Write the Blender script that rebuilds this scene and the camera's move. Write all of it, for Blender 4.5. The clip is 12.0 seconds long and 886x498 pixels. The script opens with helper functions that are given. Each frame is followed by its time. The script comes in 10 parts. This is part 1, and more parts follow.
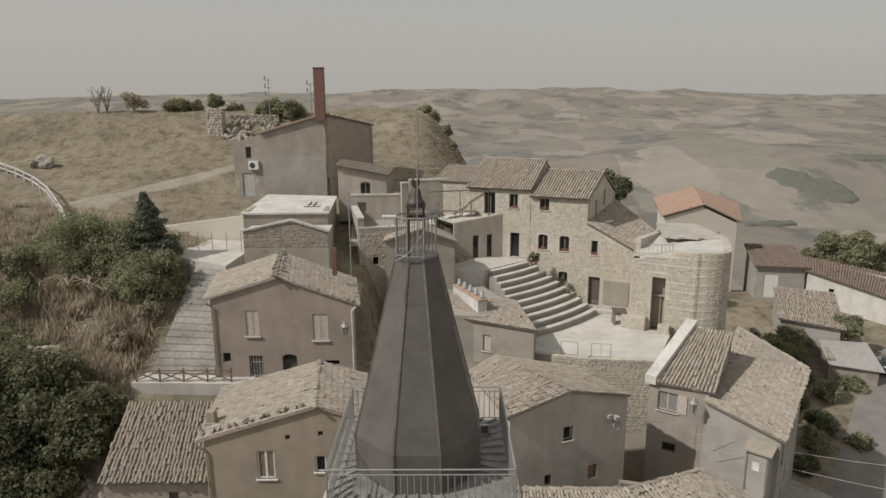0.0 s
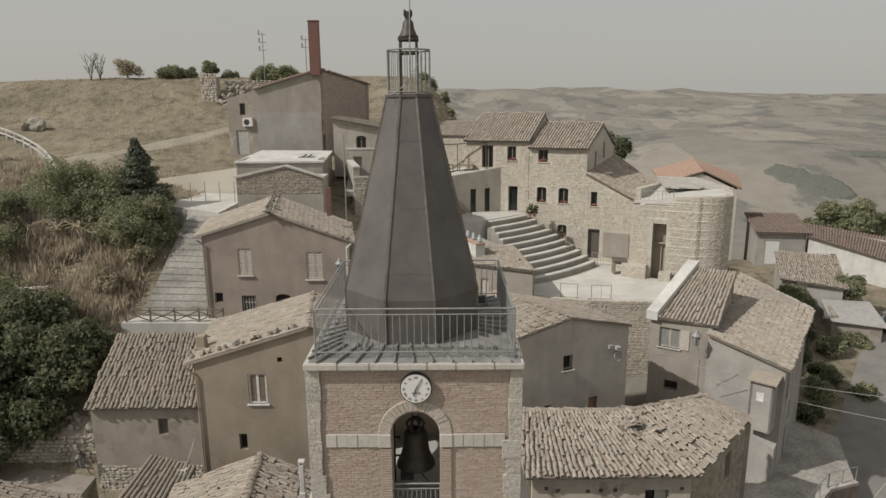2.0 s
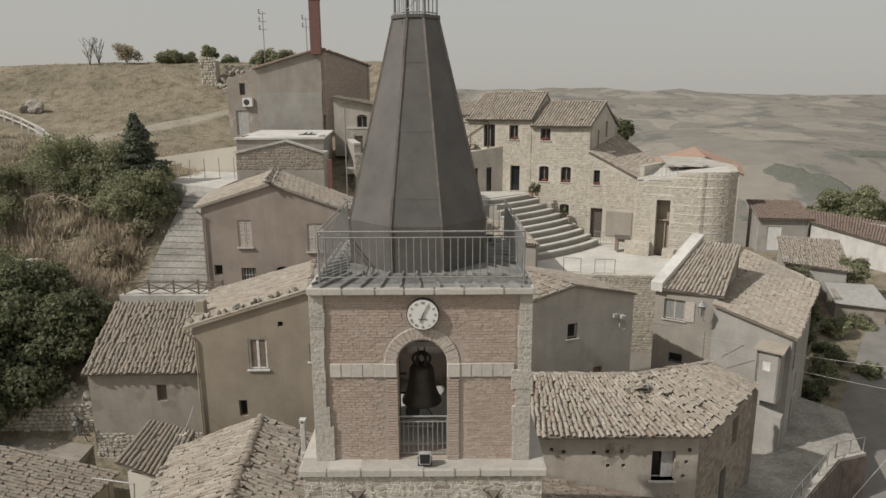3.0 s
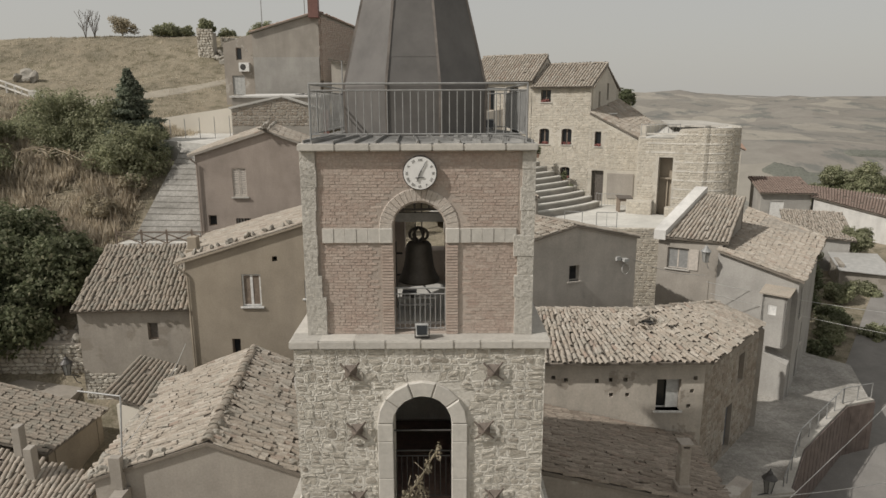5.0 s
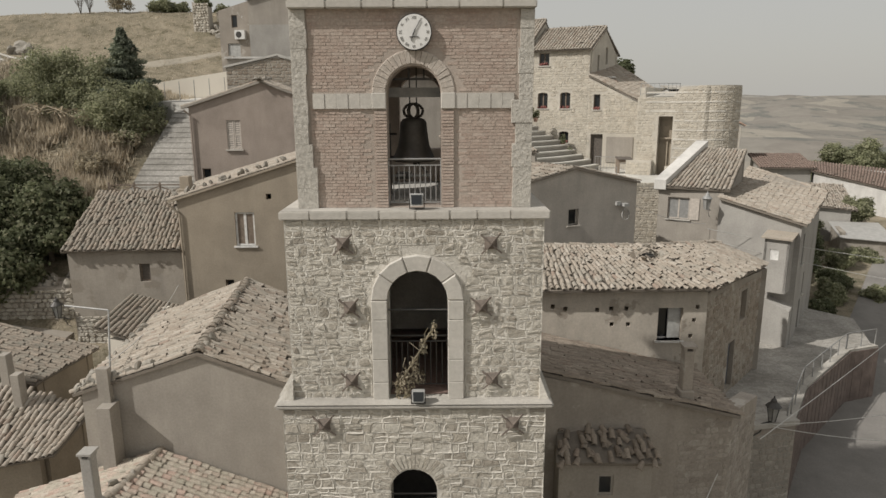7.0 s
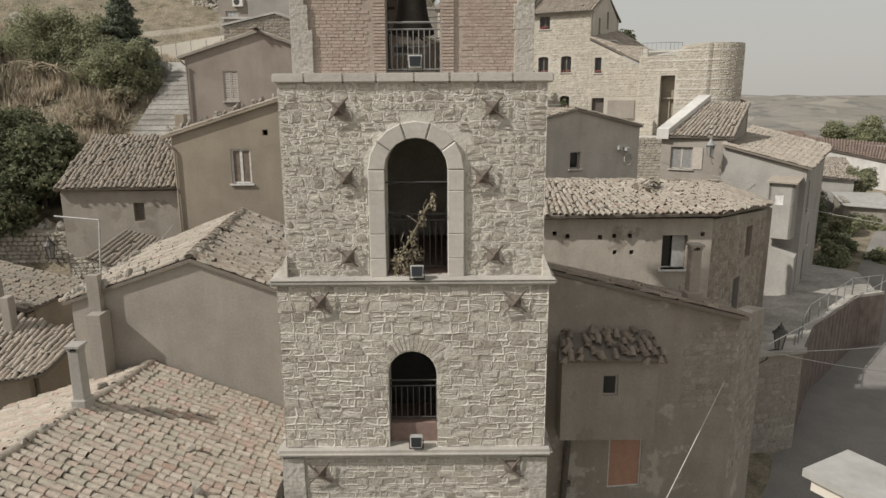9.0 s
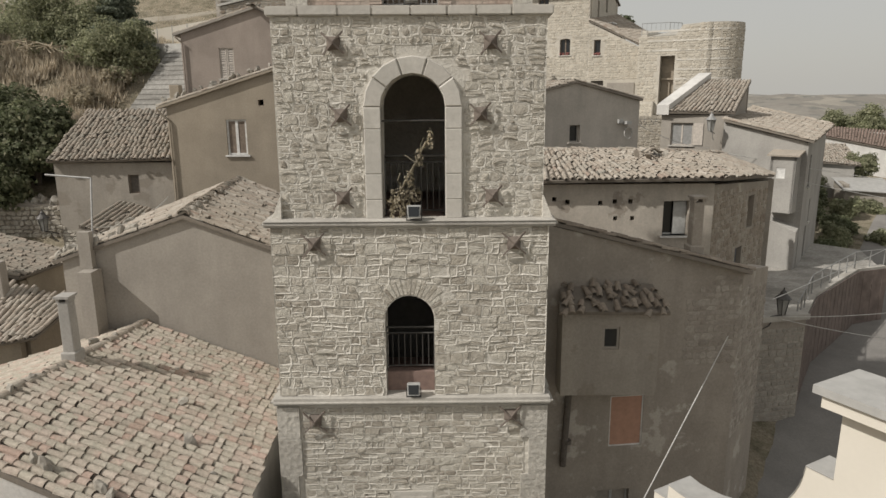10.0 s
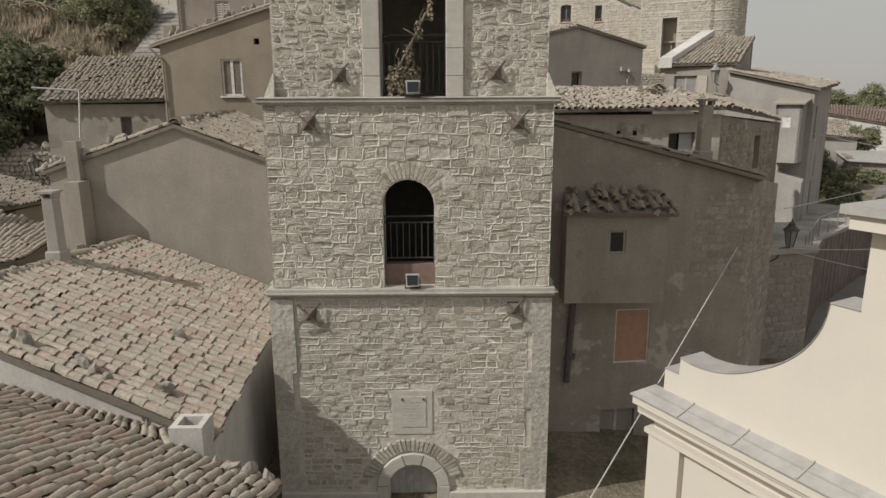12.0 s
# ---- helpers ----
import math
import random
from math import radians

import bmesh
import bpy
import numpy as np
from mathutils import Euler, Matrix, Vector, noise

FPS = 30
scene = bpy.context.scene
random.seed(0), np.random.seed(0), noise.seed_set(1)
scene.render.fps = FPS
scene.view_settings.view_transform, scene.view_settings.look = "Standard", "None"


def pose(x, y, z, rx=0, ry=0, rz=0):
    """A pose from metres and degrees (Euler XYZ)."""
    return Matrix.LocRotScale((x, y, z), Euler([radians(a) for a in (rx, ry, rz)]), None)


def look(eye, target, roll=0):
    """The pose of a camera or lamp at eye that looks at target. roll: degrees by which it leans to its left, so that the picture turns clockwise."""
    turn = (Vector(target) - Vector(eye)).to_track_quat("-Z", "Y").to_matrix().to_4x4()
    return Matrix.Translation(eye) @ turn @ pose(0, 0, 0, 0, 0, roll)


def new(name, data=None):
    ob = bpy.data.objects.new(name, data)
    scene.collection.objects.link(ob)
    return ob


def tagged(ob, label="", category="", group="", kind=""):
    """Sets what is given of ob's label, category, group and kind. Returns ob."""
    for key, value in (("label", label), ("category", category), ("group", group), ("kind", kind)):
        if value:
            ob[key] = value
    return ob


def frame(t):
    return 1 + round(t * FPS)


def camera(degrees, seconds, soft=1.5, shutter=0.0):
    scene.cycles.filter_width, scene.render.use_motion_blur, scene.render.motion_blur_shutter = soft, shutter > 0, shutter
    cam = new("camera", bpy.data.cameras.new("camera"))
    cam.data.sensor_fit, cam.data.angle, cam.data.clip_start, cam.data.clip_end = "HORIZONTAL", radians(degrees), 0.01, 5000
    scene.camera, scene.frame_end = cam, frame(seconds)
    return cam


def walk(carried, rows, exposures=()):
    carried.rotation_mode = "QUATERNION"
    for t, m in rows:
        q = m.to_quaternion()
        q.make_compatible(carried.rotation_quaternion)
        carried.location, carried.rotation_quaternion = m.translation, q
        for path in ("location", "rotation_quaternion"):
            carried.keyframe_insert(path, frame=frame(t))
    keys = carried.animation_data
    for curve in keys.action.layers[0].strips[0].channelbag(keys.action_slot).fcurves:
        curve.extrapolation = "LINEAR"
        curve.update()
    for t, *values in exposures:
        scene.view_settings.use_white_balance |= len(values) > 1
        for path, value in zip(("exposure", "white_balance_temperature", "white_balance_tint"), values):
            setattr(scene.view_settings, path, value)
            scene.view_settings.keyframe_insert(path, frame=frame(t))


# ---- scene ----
cam = camera(68.5, 12.0)
PATH = [
    (0, (0.576, -13.662, 29.112), (0.568, -11.711, 28.671), -0.3),
    (0.5, (0.628, -13.605, 28.07), (0.621, -11.654, 27.63), -0.3),
    (1, (0.702, -13.596, 26.959), (0.697, -11.645, 26.52), -0.3),
    (1.5, (0.705, -13.633, 25.914), (0.7, -11.682, 25.474), -0.3),
    (2, (0.652, -13.687, 24.922), (0.649, -11.735, 24.483), -0.4),
    (2.5, (0.551, -13.669, 23.977), (0.55, -11.717, 23.539), -0.4),
    (3, (0.438, -13.637, 23.059), (0.438, -11.686, 22.622), -0.3),
    (5, (0.439, -13.558, 19.775), (0.442, -11.606, 19.342), -0.2),
    (5.5, (0.474, -13.542, 19.02), (0.478, -11.589, 18.587), -0.3),
    (6, (0.489, -13.583, 18.278), (0.495, -11.63, 17.847), -0.3),
    (6.5, (0.504, -13.626, 17.546), (0.51, -11.674, 17.114), -0.2),
    (7, (0.497, -13.67, 16.827), (0.504, -11.717, 16.395), -0.3),
    (9, (0.485, -13.771, 13.922), (0.493, -11.817, 13.491), -0.3),
    (9.5, (0.522, -13.732, 13.254), (0.53, -11.779, 12.822), -0.3),
    (10, (0.508, -13.714, 12.597), (0.519, -11.761, 12.166), -0.4),
    (10.5, (0.516, -13.715, 11.929), (0.529, -11.762, 11.498), -0.3),
    (11, (0.527, -13.706, 11.287), (0.541, -11.753, 10.856), -0.3),
    (11.5, (0.507, -13.68, 10.65), (0.52, -11.727, 10.219), -0.4),
    (12, (0.46, -13.651, 10.034), (0.475, -11.699, 9.602), -0.3),
]
walk(cam, [(t, look(eye, target, roll)) for t, eye, target, roll in PATH], [(0, 0.0), (3, 0.05), (5.5, 0.13), (9.5, 0.24), (12, 0.06)])

# ---- world, sun, exposure ----
SUN_TO = Vector((-1.0, -0.43, 1.0)).normalized()
world = bpy.data.worlds.new("sky")
scene.world = world
world.use_nodes = True
wn, wl = world.node_tree.nodes, world.node_tree.links
wn.clear()
sky = wn.new("ShaderNodeTexSky")
sky.sky_type = "NISHITA"
sky.sun_disc = False
sky.sun_elevation = math.asin(SUN_TO.z)
sky.sun_rotation = math.atan2(SUN_TO.x, SUN_TO.y)
sky.dust_density, sky.air_density, sky.ozone_density = 4.0, 1.0, 1.0
veil = wn.new("ShaderNodeMix")
veil.data_type = "RGBA"
veil.inputs["Factor"].default_value = 0.86
veil.inputs["B"].default_value = (3.77, 3.65, 3.37, 1)
wbg = wn.new("ShaderNodeBackground")
wbg.inputs["Strength"].default_value = 0.120
wout = wn.new("ShaderNodeOutputWorld")
wl.new(sky.outputs[0], veil.inputs["A"])
wl.new(veil.outputs["Result"], wbg.inputs["Color"])
wl.new(wbg.outputs[0], wout.inputs["Surface"])
sun_data = bpy.data.lights.new("sun", "SUN")
sun_data.energy, sun_data.angle, sun_data.color = 3.05, radians(0.8), (1.0, 0.955, 0.89)
sun = new("sun", sun_data)
sun.matrix_world = look(SUN_TO * 300, (0, 0, 0))

# ---- helpers for building ----
rng = random.Random(7)


def thing(name, label, category, loc=(0, 0, 0), group="", kind=""):
    ob = new(name)
    ob.location = loc
    ob.empty_display_size = 0.3
    return tagged(ob, label, category, group, kind)


def origin_of(ob):
    o = Vector((0, 0, 0))
    while ob is not None:
        o += Vector(ob.location)
        ob = ob.parent
    return o


def finish(bm, name, material, smooth=False):
    me = bpy.data.meshes.new(name)
    bm.to_mesh(me)
    bm.free()
    if material is not None:
        me.materials.append(material)
    if smooth:
        me.polygons.foreach_set("use_smooth", [True] * len(me.polygons))
    return me


def part(name, bm, material, parent=None, label="", smooth=False, kind=""):
    """A bmesh in world coordinates as one mesh object, under a thing or a part."""
    if parent is not None:
        o = origin_of(parent)
        bmesh.ops.translate(bm, verts=bm.verts, vec=-o)
    ob = new(name, finish(bm, name, material, smooth))
    if parent is not None:
        ob.parent = parent
    return tagged(ob, label, "", "", kind)


def solo(name, bm, material, label, category, kind="", smooth=False, group=""):
    ob = new(name, finish(bm, name, material, smooth))
    return tagged(ob, label, category, group, kind)


def box(bm, x0, x1, y0, y1, z0, z1):
    v = [bm.verts.new(p) for p in ((x0, y0, z0), (x1, y0, z0), (x1, y1, z0), (x0, y1, z0), (x0, y0, z1), (x1, y0, z1), (x1, y1, z1), (x0, y1, z1))]
    for f in ((0, 3, 2, 1), (4, 5, 6, 7), (0, 1, 5, 4), (1, 2, 6, 5), (2, 3, 7, 6), (3, 0, 4, 7)):
        bm.faces.new([v[i] for i in f])
    return v


def hexa(bm, lower, upper):
    """A block between two loops of corners."""
    n = len(lower)
    a = [bm.verts.new(p) for p in lower]
    b = [bm.verts.new(p) for p in upper]
    bm.faces.new(a[::-1])
    bm.faces.new(b)
    for i in range(n):
        j = (i + 1) % n
        bm.faces.new((a[i], a[j], b[j], b[i]))
    return a + b


def bar(bm, p, q, r, n=6):
    """A round bar from p to q."""
    p, q = Vector(p), Vector(q)
    d = (q - p).normalized()
    u = d.orthogonal().normalized()
    w = d.cross(u)
    ring = [(u * math.cos(2 * math.pi * i / n) + w * math.sin(2 * math.pi * i / n)) * r for i in range(n)]
    hexa(bm, [p + v for v in ring], [q + v for v in ring])


def beam(bm, p, q, w, h):
    """A square bar from p to q, w wide and h high."""
    p, q = Vector(p), Vector(q)
    d = (q - p).normalized()
    up = Vector((0, 0, 1)) if abs(d.z) < 0.9 else Vector((0, 1, 0))
    s = d.cross(up).normalized()
    up = s.cross(d)
    c = [s * (-w / 2) - up * (h / 2), s * (w / 2) - up * (h / 2), s * (w / 2) + up * (h / 2), s * (-w / 2) + up * (h / 2)]
    hexa(bm, [p + v for v in c], [q + v for v in c])


def tube(bm, pts, r, n=6):
    """One bent round tube through the points."""
    pts = [Vector(p) for p in pts]
    rings = []
    u = None
    for i, p in enumerate(pts):
        d = (pts[min(i + 1, len(pts) - 1)] - pts[max(i - 1, 0)]).normalized()
        u = d.orthogonal().normalized() if u is None else (u - d * u.dot(d)).normalized()
        v = d.cross(u)
        rings.append([bm.verts.new(p + (u * math.cos(2 * math.pi * k / n) + v * math.sin(2 * math.pi * k / n)) * r) for k in range(n)])
    for a, b in zip(rings, rings[1:]):
        for k in range(n):
            bm.faces.new((a[k], a[(k + 1) % n], b[(k + 1) % n], b[k]))
    bm.faces.new(rings[0][::-1])
    bm.faces.new(rings[-1])


def lathe(bm, profile, centre, n=20):
    """Rings (radius, height) turned round a vertical axis at centre."""
    rings = []
    for r, z in profile:
        rings.append([bm.verts.new((centre[0] + r * math.cos(2 * math.pi * i / n), centre[1] + r * math.sin(2 * math.pi * i / n), centre[2] + z)) for i in range(n)])
    for a, b in zip(rings, rings[1:]):
        for i in range(n):
            j = (i + 1) % n
            bm.faces.new((a[i], a[j], b[j], b[i]))
    bm.faces.new(rings[0][::-1])
    bm.faces.new(rings[-1])


def wall(bm, p0, p1, z0, prof, th, openings=()):
    """A wall whose outer face runs from p0 to p1 (outside on the right hand of that way), with thickness to the left.
    prof: a height, or (u, z) along the top. openings: (u0, u1, v0, v1[, rise]) with rise the height of an arched head."""
    p0, p1 = Vector((p0[0], p0[1])), Vector((p1[0], p1[1]))
    length = (p1 - p0).length
    d = (p1 - p0) / length
    nrm = Vector((-d.y, d.x)) * th
    if isinstance(prof, (int, float)):
        prof = [(0, prof), (length, prof)]

    def top(u):
        for (a, za), (b, zb) in zip(prof, prof[1:]):
            if u <= b + 1e-6:
                return za + (zb - za) * (u - a) / max(b - a, 1e-6)
        return prof[-1][1]

    def head(o, u):
        if len(o) < 5 or not o[4]:
            return o[3]
        c, h = (o[0] + o[1]) / 2, (o[1] - o[0]) / 2
        k = min(1.0, abs(u - c) / h)
        return o[3] - o[4] + o[4] * math.sqrt(max(0.0, 1 - k * k))

    cuts = {0.0, length}
    cuts.update(u for u, _ in prof if 0 < u < length)
    for o in openings:
        steps = 12 if len(o) > 4 and o[4] else 1
        for i in range(steps + 1):
            cuts.add(o[0] + (o[1] - o[0]) * (0.5 - 0.5 * math.cos(math.pi * i / steps) if steps > 1 else i))
    cuts = sorted(cuts)

    def pt(u, z, inner):
        q = p0 + d * u + (nrm if inner else Vector((0, 0)))
        return (q.x, q.y, z)

    for a, b in zip(cuts, cuts[1:]):
        if b - a < 1e-4:
            continue
        m = (a + b) / 2
        low_a = low_b = z0
        spans = []
        for o in sorted((o for o in openings if o[0] - 1e-5 < m < o[1] + 1e-5), key=lambda o: o[2]):
            if o[2] > z0 + 1e-4:
                spans.append((low_a, low_b, o[2], o[2]))
            low_a, low_b = head(o, a), head(o, b)
        spans.append((low_a, low_b, top(a), top(b)))
        for la, lb, ta, tb in spans:
            hexa(bm, [pt(a, la, 0), pt(b, lb, 0), pt(b, lb, 1), pt(a, la, 1)], [pt(a, ta, 0), pt(b, tb, 0), pt(b, tb, 1), pt(a, ta, 1)])
    bmesh.ops.remove_doubles(bm, verts=bm.verts, dist=1e-4)


def place_on(p0, p1, u, out=0.0):
    """The plan point u along the wall's outer face, out metres in front of it."""
    p0, p1 = Vector((p0[0], p0[1])), Vector((p1[0], p1[1]))
    d = (p1 - p0).normalized()
    q = p0 + d * u + Vector((d.y, -d.x)) * out
    return q.x, q.y


def slab_on(bm, p0, p1, u0, u1, v0, v1, out0, out1):
    """A block against a wall: u0..u1 along it, v0..v1 high, from out0 to out1 in front of its face."""
    a, b, c, e = place_on(p0, p1, u0, out1), place_on(p0, p1, u1, out1), place_on(p0, p1, u1, out0), place_on(p0, p1, u0, out0)
    hexa(bm, [(*a, v0), (*b, v0), (*c, v0), (*e, v0)], [(*a, v1), (*b, v1), (*c, v1), (*e, v1)])


# ---- materials ----
def nodes_of(name):
    m = bpy.data.materials.new(name)
    m.use_nodes = True
    n, l = m.node_tree.nodes, m.node_tree.links
    return m, n, l, n["Principled BSDF"]


def noise_node(n, l, scale, detail=5.0, rough=0.6, coord="Object", stretch=None):
    tc = n.new("ShaderNodeTexCoord")
    nz = n.new("ShaderNodeTexNoise")
    nz.inputs["Scale"].default_value, nz.inputs["Detail"].default_value, nz.inputs["Roughness"].default_value = scale, detail, rough
    if coord == "World":
        tc = n.new("ShaderNodeNewGeometry")
        src = tc.outputs["Position"]
    else:
        src = tc.outputs[coord]
    if stretch:
        mp = n.new("ShaderNodeMapping")
        mp.inputs["Scale"].default_value = stretch
        l.new(src, mp.inputs["Vector"])
        src = mp.outputs["Vector"]
    l.new(src, nz.inputs["Vector"])
    return nz


def mute(c, k=0.74):
    """Sun-bleached: drawn towards its own grey."""
    g = 0.3 * c[0] + 0.58 * c[1] + 0.12 * c[2]
    return tuple(g + (v - g) * k for v in c[:3])


def ramp_node(n, stops):
    r = n.new("ShaderNodeValToRGB")
    e = r.color_ramp.elements
    while len(e) < len(stops):
        e.new(0.5)
    for k, (pos, col) in zip(e, stops):
        k.position = pos
        k.color = (*mute(col), 1)
    return r


def mix_node(n, l, fac, a, b, mode="MIX"):
    m = n.new("ShaderNodeMix")
    m.data_type, m.blend_type = "RGBA", mode
    for socket, val in ((m.inputs["Factor"], fac), (m.inputs["A"], a), (m.inputs["B"], b)):
        if isinstance(val, (int, float)):
            socket.default_value = val
        elif isinstance(val, tuple):
            socket.default_value = (*mute(val), 1)
        else:
            l.new(val, socket)
    return m.outputs["Result"]


def bump_node(n, l, height, strength, distance, bsdf):
    b = n.new("ShaderNodeBump")
    b.inputs["Strength"].default_value, b.inputs["Distance"].default_value = strength, distance
    l.new(height, b.inputs["Height"])
    l.new(b.outputs["Normal"], bsdf.inputs["Normal"])


def lumpy(n, l, height, scale):
    """Adds soft hand-sized swellings to a fine relief."""
    mid = noise_node(n, l, 7.5, 3, 0.5, "World")
    m = n.new("ShaderNodeMath")
    m.operation = "MULTIPLY_ADD"
    l.new(mid.outputs["Fac"], m.inputs[0])
    m.inputs[1].default_value = 2.2 * scale
    l.new(height, m.inputs[2])
    return m.outputs[0]


def scaled(c, k):
    return tuple(min(1.0, v * k) for v in c)


def plaster(name, base, stain=0.5, dirt=(0.16, 0.14, 0.12), rough=0.9, relief=0.5, patch=None, patch_at=0.62, broad=0.22, lump=0.0, speckle=1.0):
    """Weathered render: broad stains, streaks running down, fine grain; patch: a second coat showing in places."""
    m, n, l, b = nodes_of(name)
    big = noise_node(n, l, 0.55, 6, 0.62, "World")
    streak = noise_node(n, l, 1.6, 5, 0.6, "World", (1.0, 1.0, 0.16))
    fine = noise_node(n, l, 14, 6, 0.7, "World")
    r1 = ramp_node(n, [(0.3, scaled(base, 1 - broad)), (0.55, base), (0.8, scaled(base, 1 + broad * 0.55))])
    l.new(big.outputs["Fac"], r1.inputs["Fac"])
    r2 = ramp_node(n, [(0.42, (0, 0, 0)), (0.75, (stain, stain, stain))])
    l.new(streak.outputs["Fac"], r2.inputs["Fac"])
    c = mix_node(n, l, r2.outputs["Color"], r1.outputs["Color"], mix_node(n, l, 0.45, base, dirt))
    if patch:
        pn = noise_node(n, l, 0.8, 8, 0.62, "World")
        r4 = ramp_node(n, [(patch_at, (0, 0, 0)), (patch_at + 0.035, (1, 1, 1))])
        l.new(pn.outputs["Fac"], r4.inputs["Fac"])
        c = mix_node(n, l, r4.outputs["Color"], c, patch)
    r3 = ramp_node(n, [(0.3, (1 - 0.14 * speckle,) * 3), (0.7, (1 + 0.08 * speckle,) * 3)])
    l.new(fine.outputs["Fac"], r3.inputs["Fac"])
    c = mix_node(n, l, 1.0, c, r3.outputs["Color"], "MULTIPLY")
    l.new(c, b.inputs["Base Color"])
    b.inputs["Roughness"].default_value = rough
    b.inputs["Specular IOR Level"].default_value = 0.2
    height = fine.outputs["Fac"]
    if lump:
        height = lumpy(n, l, height, lump)
    bump_node(n, l, height, relief, 0.02 + 0.03 * lump, b)
    return m


def pieces(name, stops, relief=0.6, grain=9.0, rough=0.92, lichen=(0.30, 0.29, 0.25), lichen_amount=0.5, speckle=1.0, lump=0.0):
    """Stones or tiles: each piece takes its own colour, with blotches and grain on top."""
    m, n, l, b = nodes_of(name)
    oi = n.new("ShaderNodeObjectInfo")
    ge = n.new("ShaderNodeNewGeometry")
    add = n.new("ShaderNodeMath")
    add.operation = "ADD"
    l.new(oi.outputs["Random"], add.inputs[0])
    l.new(ge.outputs["Random Per Island"], add.inputs[1])
    fr = n.new("ShaderNodeMath")
    fr.operation = "FRACT"
    l.new(add.outputs[0], fr.inputs[0])
    r = ramp_node(n, stops)
    l.new(fr.outputs[0], r.inputs["Fac"])
    blot = noise_node(n, l, 2.2, 6, 0.65, "World")
    r2 = ramp_node(n, [(0.45, (0, 0, 0)), (0.7, (lichen_amount,) * 3)])
    l.new(blot.outputs["Fac"], r2.inputs["Fac"])
    c = mix_node(n, l, r2.outputs["Color"], r.outputs["Color"], lichen)
    fine = noise_node(n, l, grain, 6, 0.7, "World")
    r3 = ramp_node(n, [(0.28, (1 - 0.28 * speckle,) * 3), (0.72, (1 + 0.16 * speckle,) * 3)])
    l.new(fine.outputs["Fac"], r3.inputs["Fac"])
    c = mix_node(n, l, 1.0, c, r3.outputs["Color"], "MULTIPLY")
    l.new(c, b.inputs["Base Color"])
    b.inputs["Roughness"].default_value = rough
    b.inputs["Specular IOR Level"].default_value = 0.2
    bump_node(n, l, lumpy(n, l, fine.outputs["Fac"], lump) if lump else fine.outputs["Fac"], relief, 0.03, b)
    return m


def simple(name, base, rough=0.6, metal=0.0, vary=0.2, scale=6.0, relief=0.15, spec=0.4):
    m, n, l, b = nodes_of(name)
    nz = noise_node(n, l, scale, 6, 0.65, "World")
    r = ramp_node(n, [(0.3, scaled(base, 1 - vary)), (0.7, scaled(base, 1 + vary))])
    l.new(nz.outputs["Fac"], r.inputs["Fac"])
    l.new(r.outputs["Color"], b.inputs["Base Color"])
    b.inputs["Roughness"].default_value, b.inputs["Metallic"].default_value = rough, metal
    b.inputs["Specular IOR Level"].default_value = spec
    bump_node(n, l, nz.outputs["Fac"], relief, 0.01, b)
    return m


M_MORTAR = plaster("lime_mortar", (0.69, 0.645, 0.555), 0.4, relief=0.9, lump=0.35)
M_STONE = pieces("rubble_stone", [(0.0, (0.35, 0.305, 0.24)), (0.12, (0.45, 0.40, 0.32)), (0.45, (0.53, 0.485, 0.40)), (0.75, (0.575, 0.535, 0.445)), (0.92, (0.49, 0.435, 0.345)), (1.0, (0.37, 0.325, 0.26))], 1.0, 15.0, lichen=(0.61, 0.57, 0.485), lichen_amount=0.55, lump=0.2)
M_DRESSED = pieces("dressed_limestone", [(0.0, (0.50, 0.47, 0.415)), (0.5, (0.58, 0.545, 0.48)), (1.0, (0.53, 0.495, 0.435))], 0.35, 9.0, lichen=(0.45, 0.425, 0.37), lichen_amount=0.6, speckle=0.45)
M_HEWN = pieces("rough_hewn_limestone", [(0.0, (0.47, 0.435, 0.375)), (0.5, (0.56, 0.525, 0.455)), (1.0, (0.50, 0.465, 0.40))], 1.0, 12.0, lichen=(0.44, 0.41, 0.35), lichen_amount=0.6, speckle=1.1, lump=0.5)
M_ARCH_BRICK = pieces("pale_arch_brick", [(0.0, (0.46, 0.38, 0.31)), (0.5, (0.53, 0.455, 0.38)), (1.0, (0.49, 0.41, 0.335))], 0.6, 14.0, lichen=(0.55, 0.49, 0.42), lichen_amount=0.7)
M_LEDGE = plaster("weathered_ledge", (0.47, 0.44, 0.385), 0.6, relief=0.7, patch=(0.36, 0.33, 0.28), patch_at=0.6)
M_BRICK = pieces("old_brick", [(0.0, (0.45, 0.325, 0.255)), (0.35, (0.50, 0.38, 0.305)), (0.7, (0.47, 0.35, 0.275)), (1.0, (0.54, 0.43, 0.35))], 0.5, 16.0, lichen=(0.50, 0.41, 0.335), lichen_amount=0.85)
M_BRICK_BED = plaster("brick_mortar", (0.47, 0.385, 0.315), 0.4)
M_TILE = pieces("old_clay_tile", [(0.0, (0.30, 0.24, 0.18)), (0.2, (0.40, 0.335, 0.26)), (0.5, (0.37, 0.305, 0.235)), (0.75, (0.46, 0.40, 0.325)), (0.95, (0.34, 0.275, 0.21)), (1.0, (0.33, 0.235, 0.175))], 0.5, 14.0, lichen=(0.29, 0.275, 0.225), lichen_amount=0.7)
M_TILE_DARK = pieces("grey_clay_tile", [(0.0, (0.26, 0.215, 0.165)), (0.4, (0.34, 0.28, 0.215)), (0.75, (0.30, 0.245, 0.185)), (1.0, (0.38, 0.30, 0.225))], 0.5, 12.0, lichen=(0.24, 0.235, 0.19), lichen_amount=0.8)
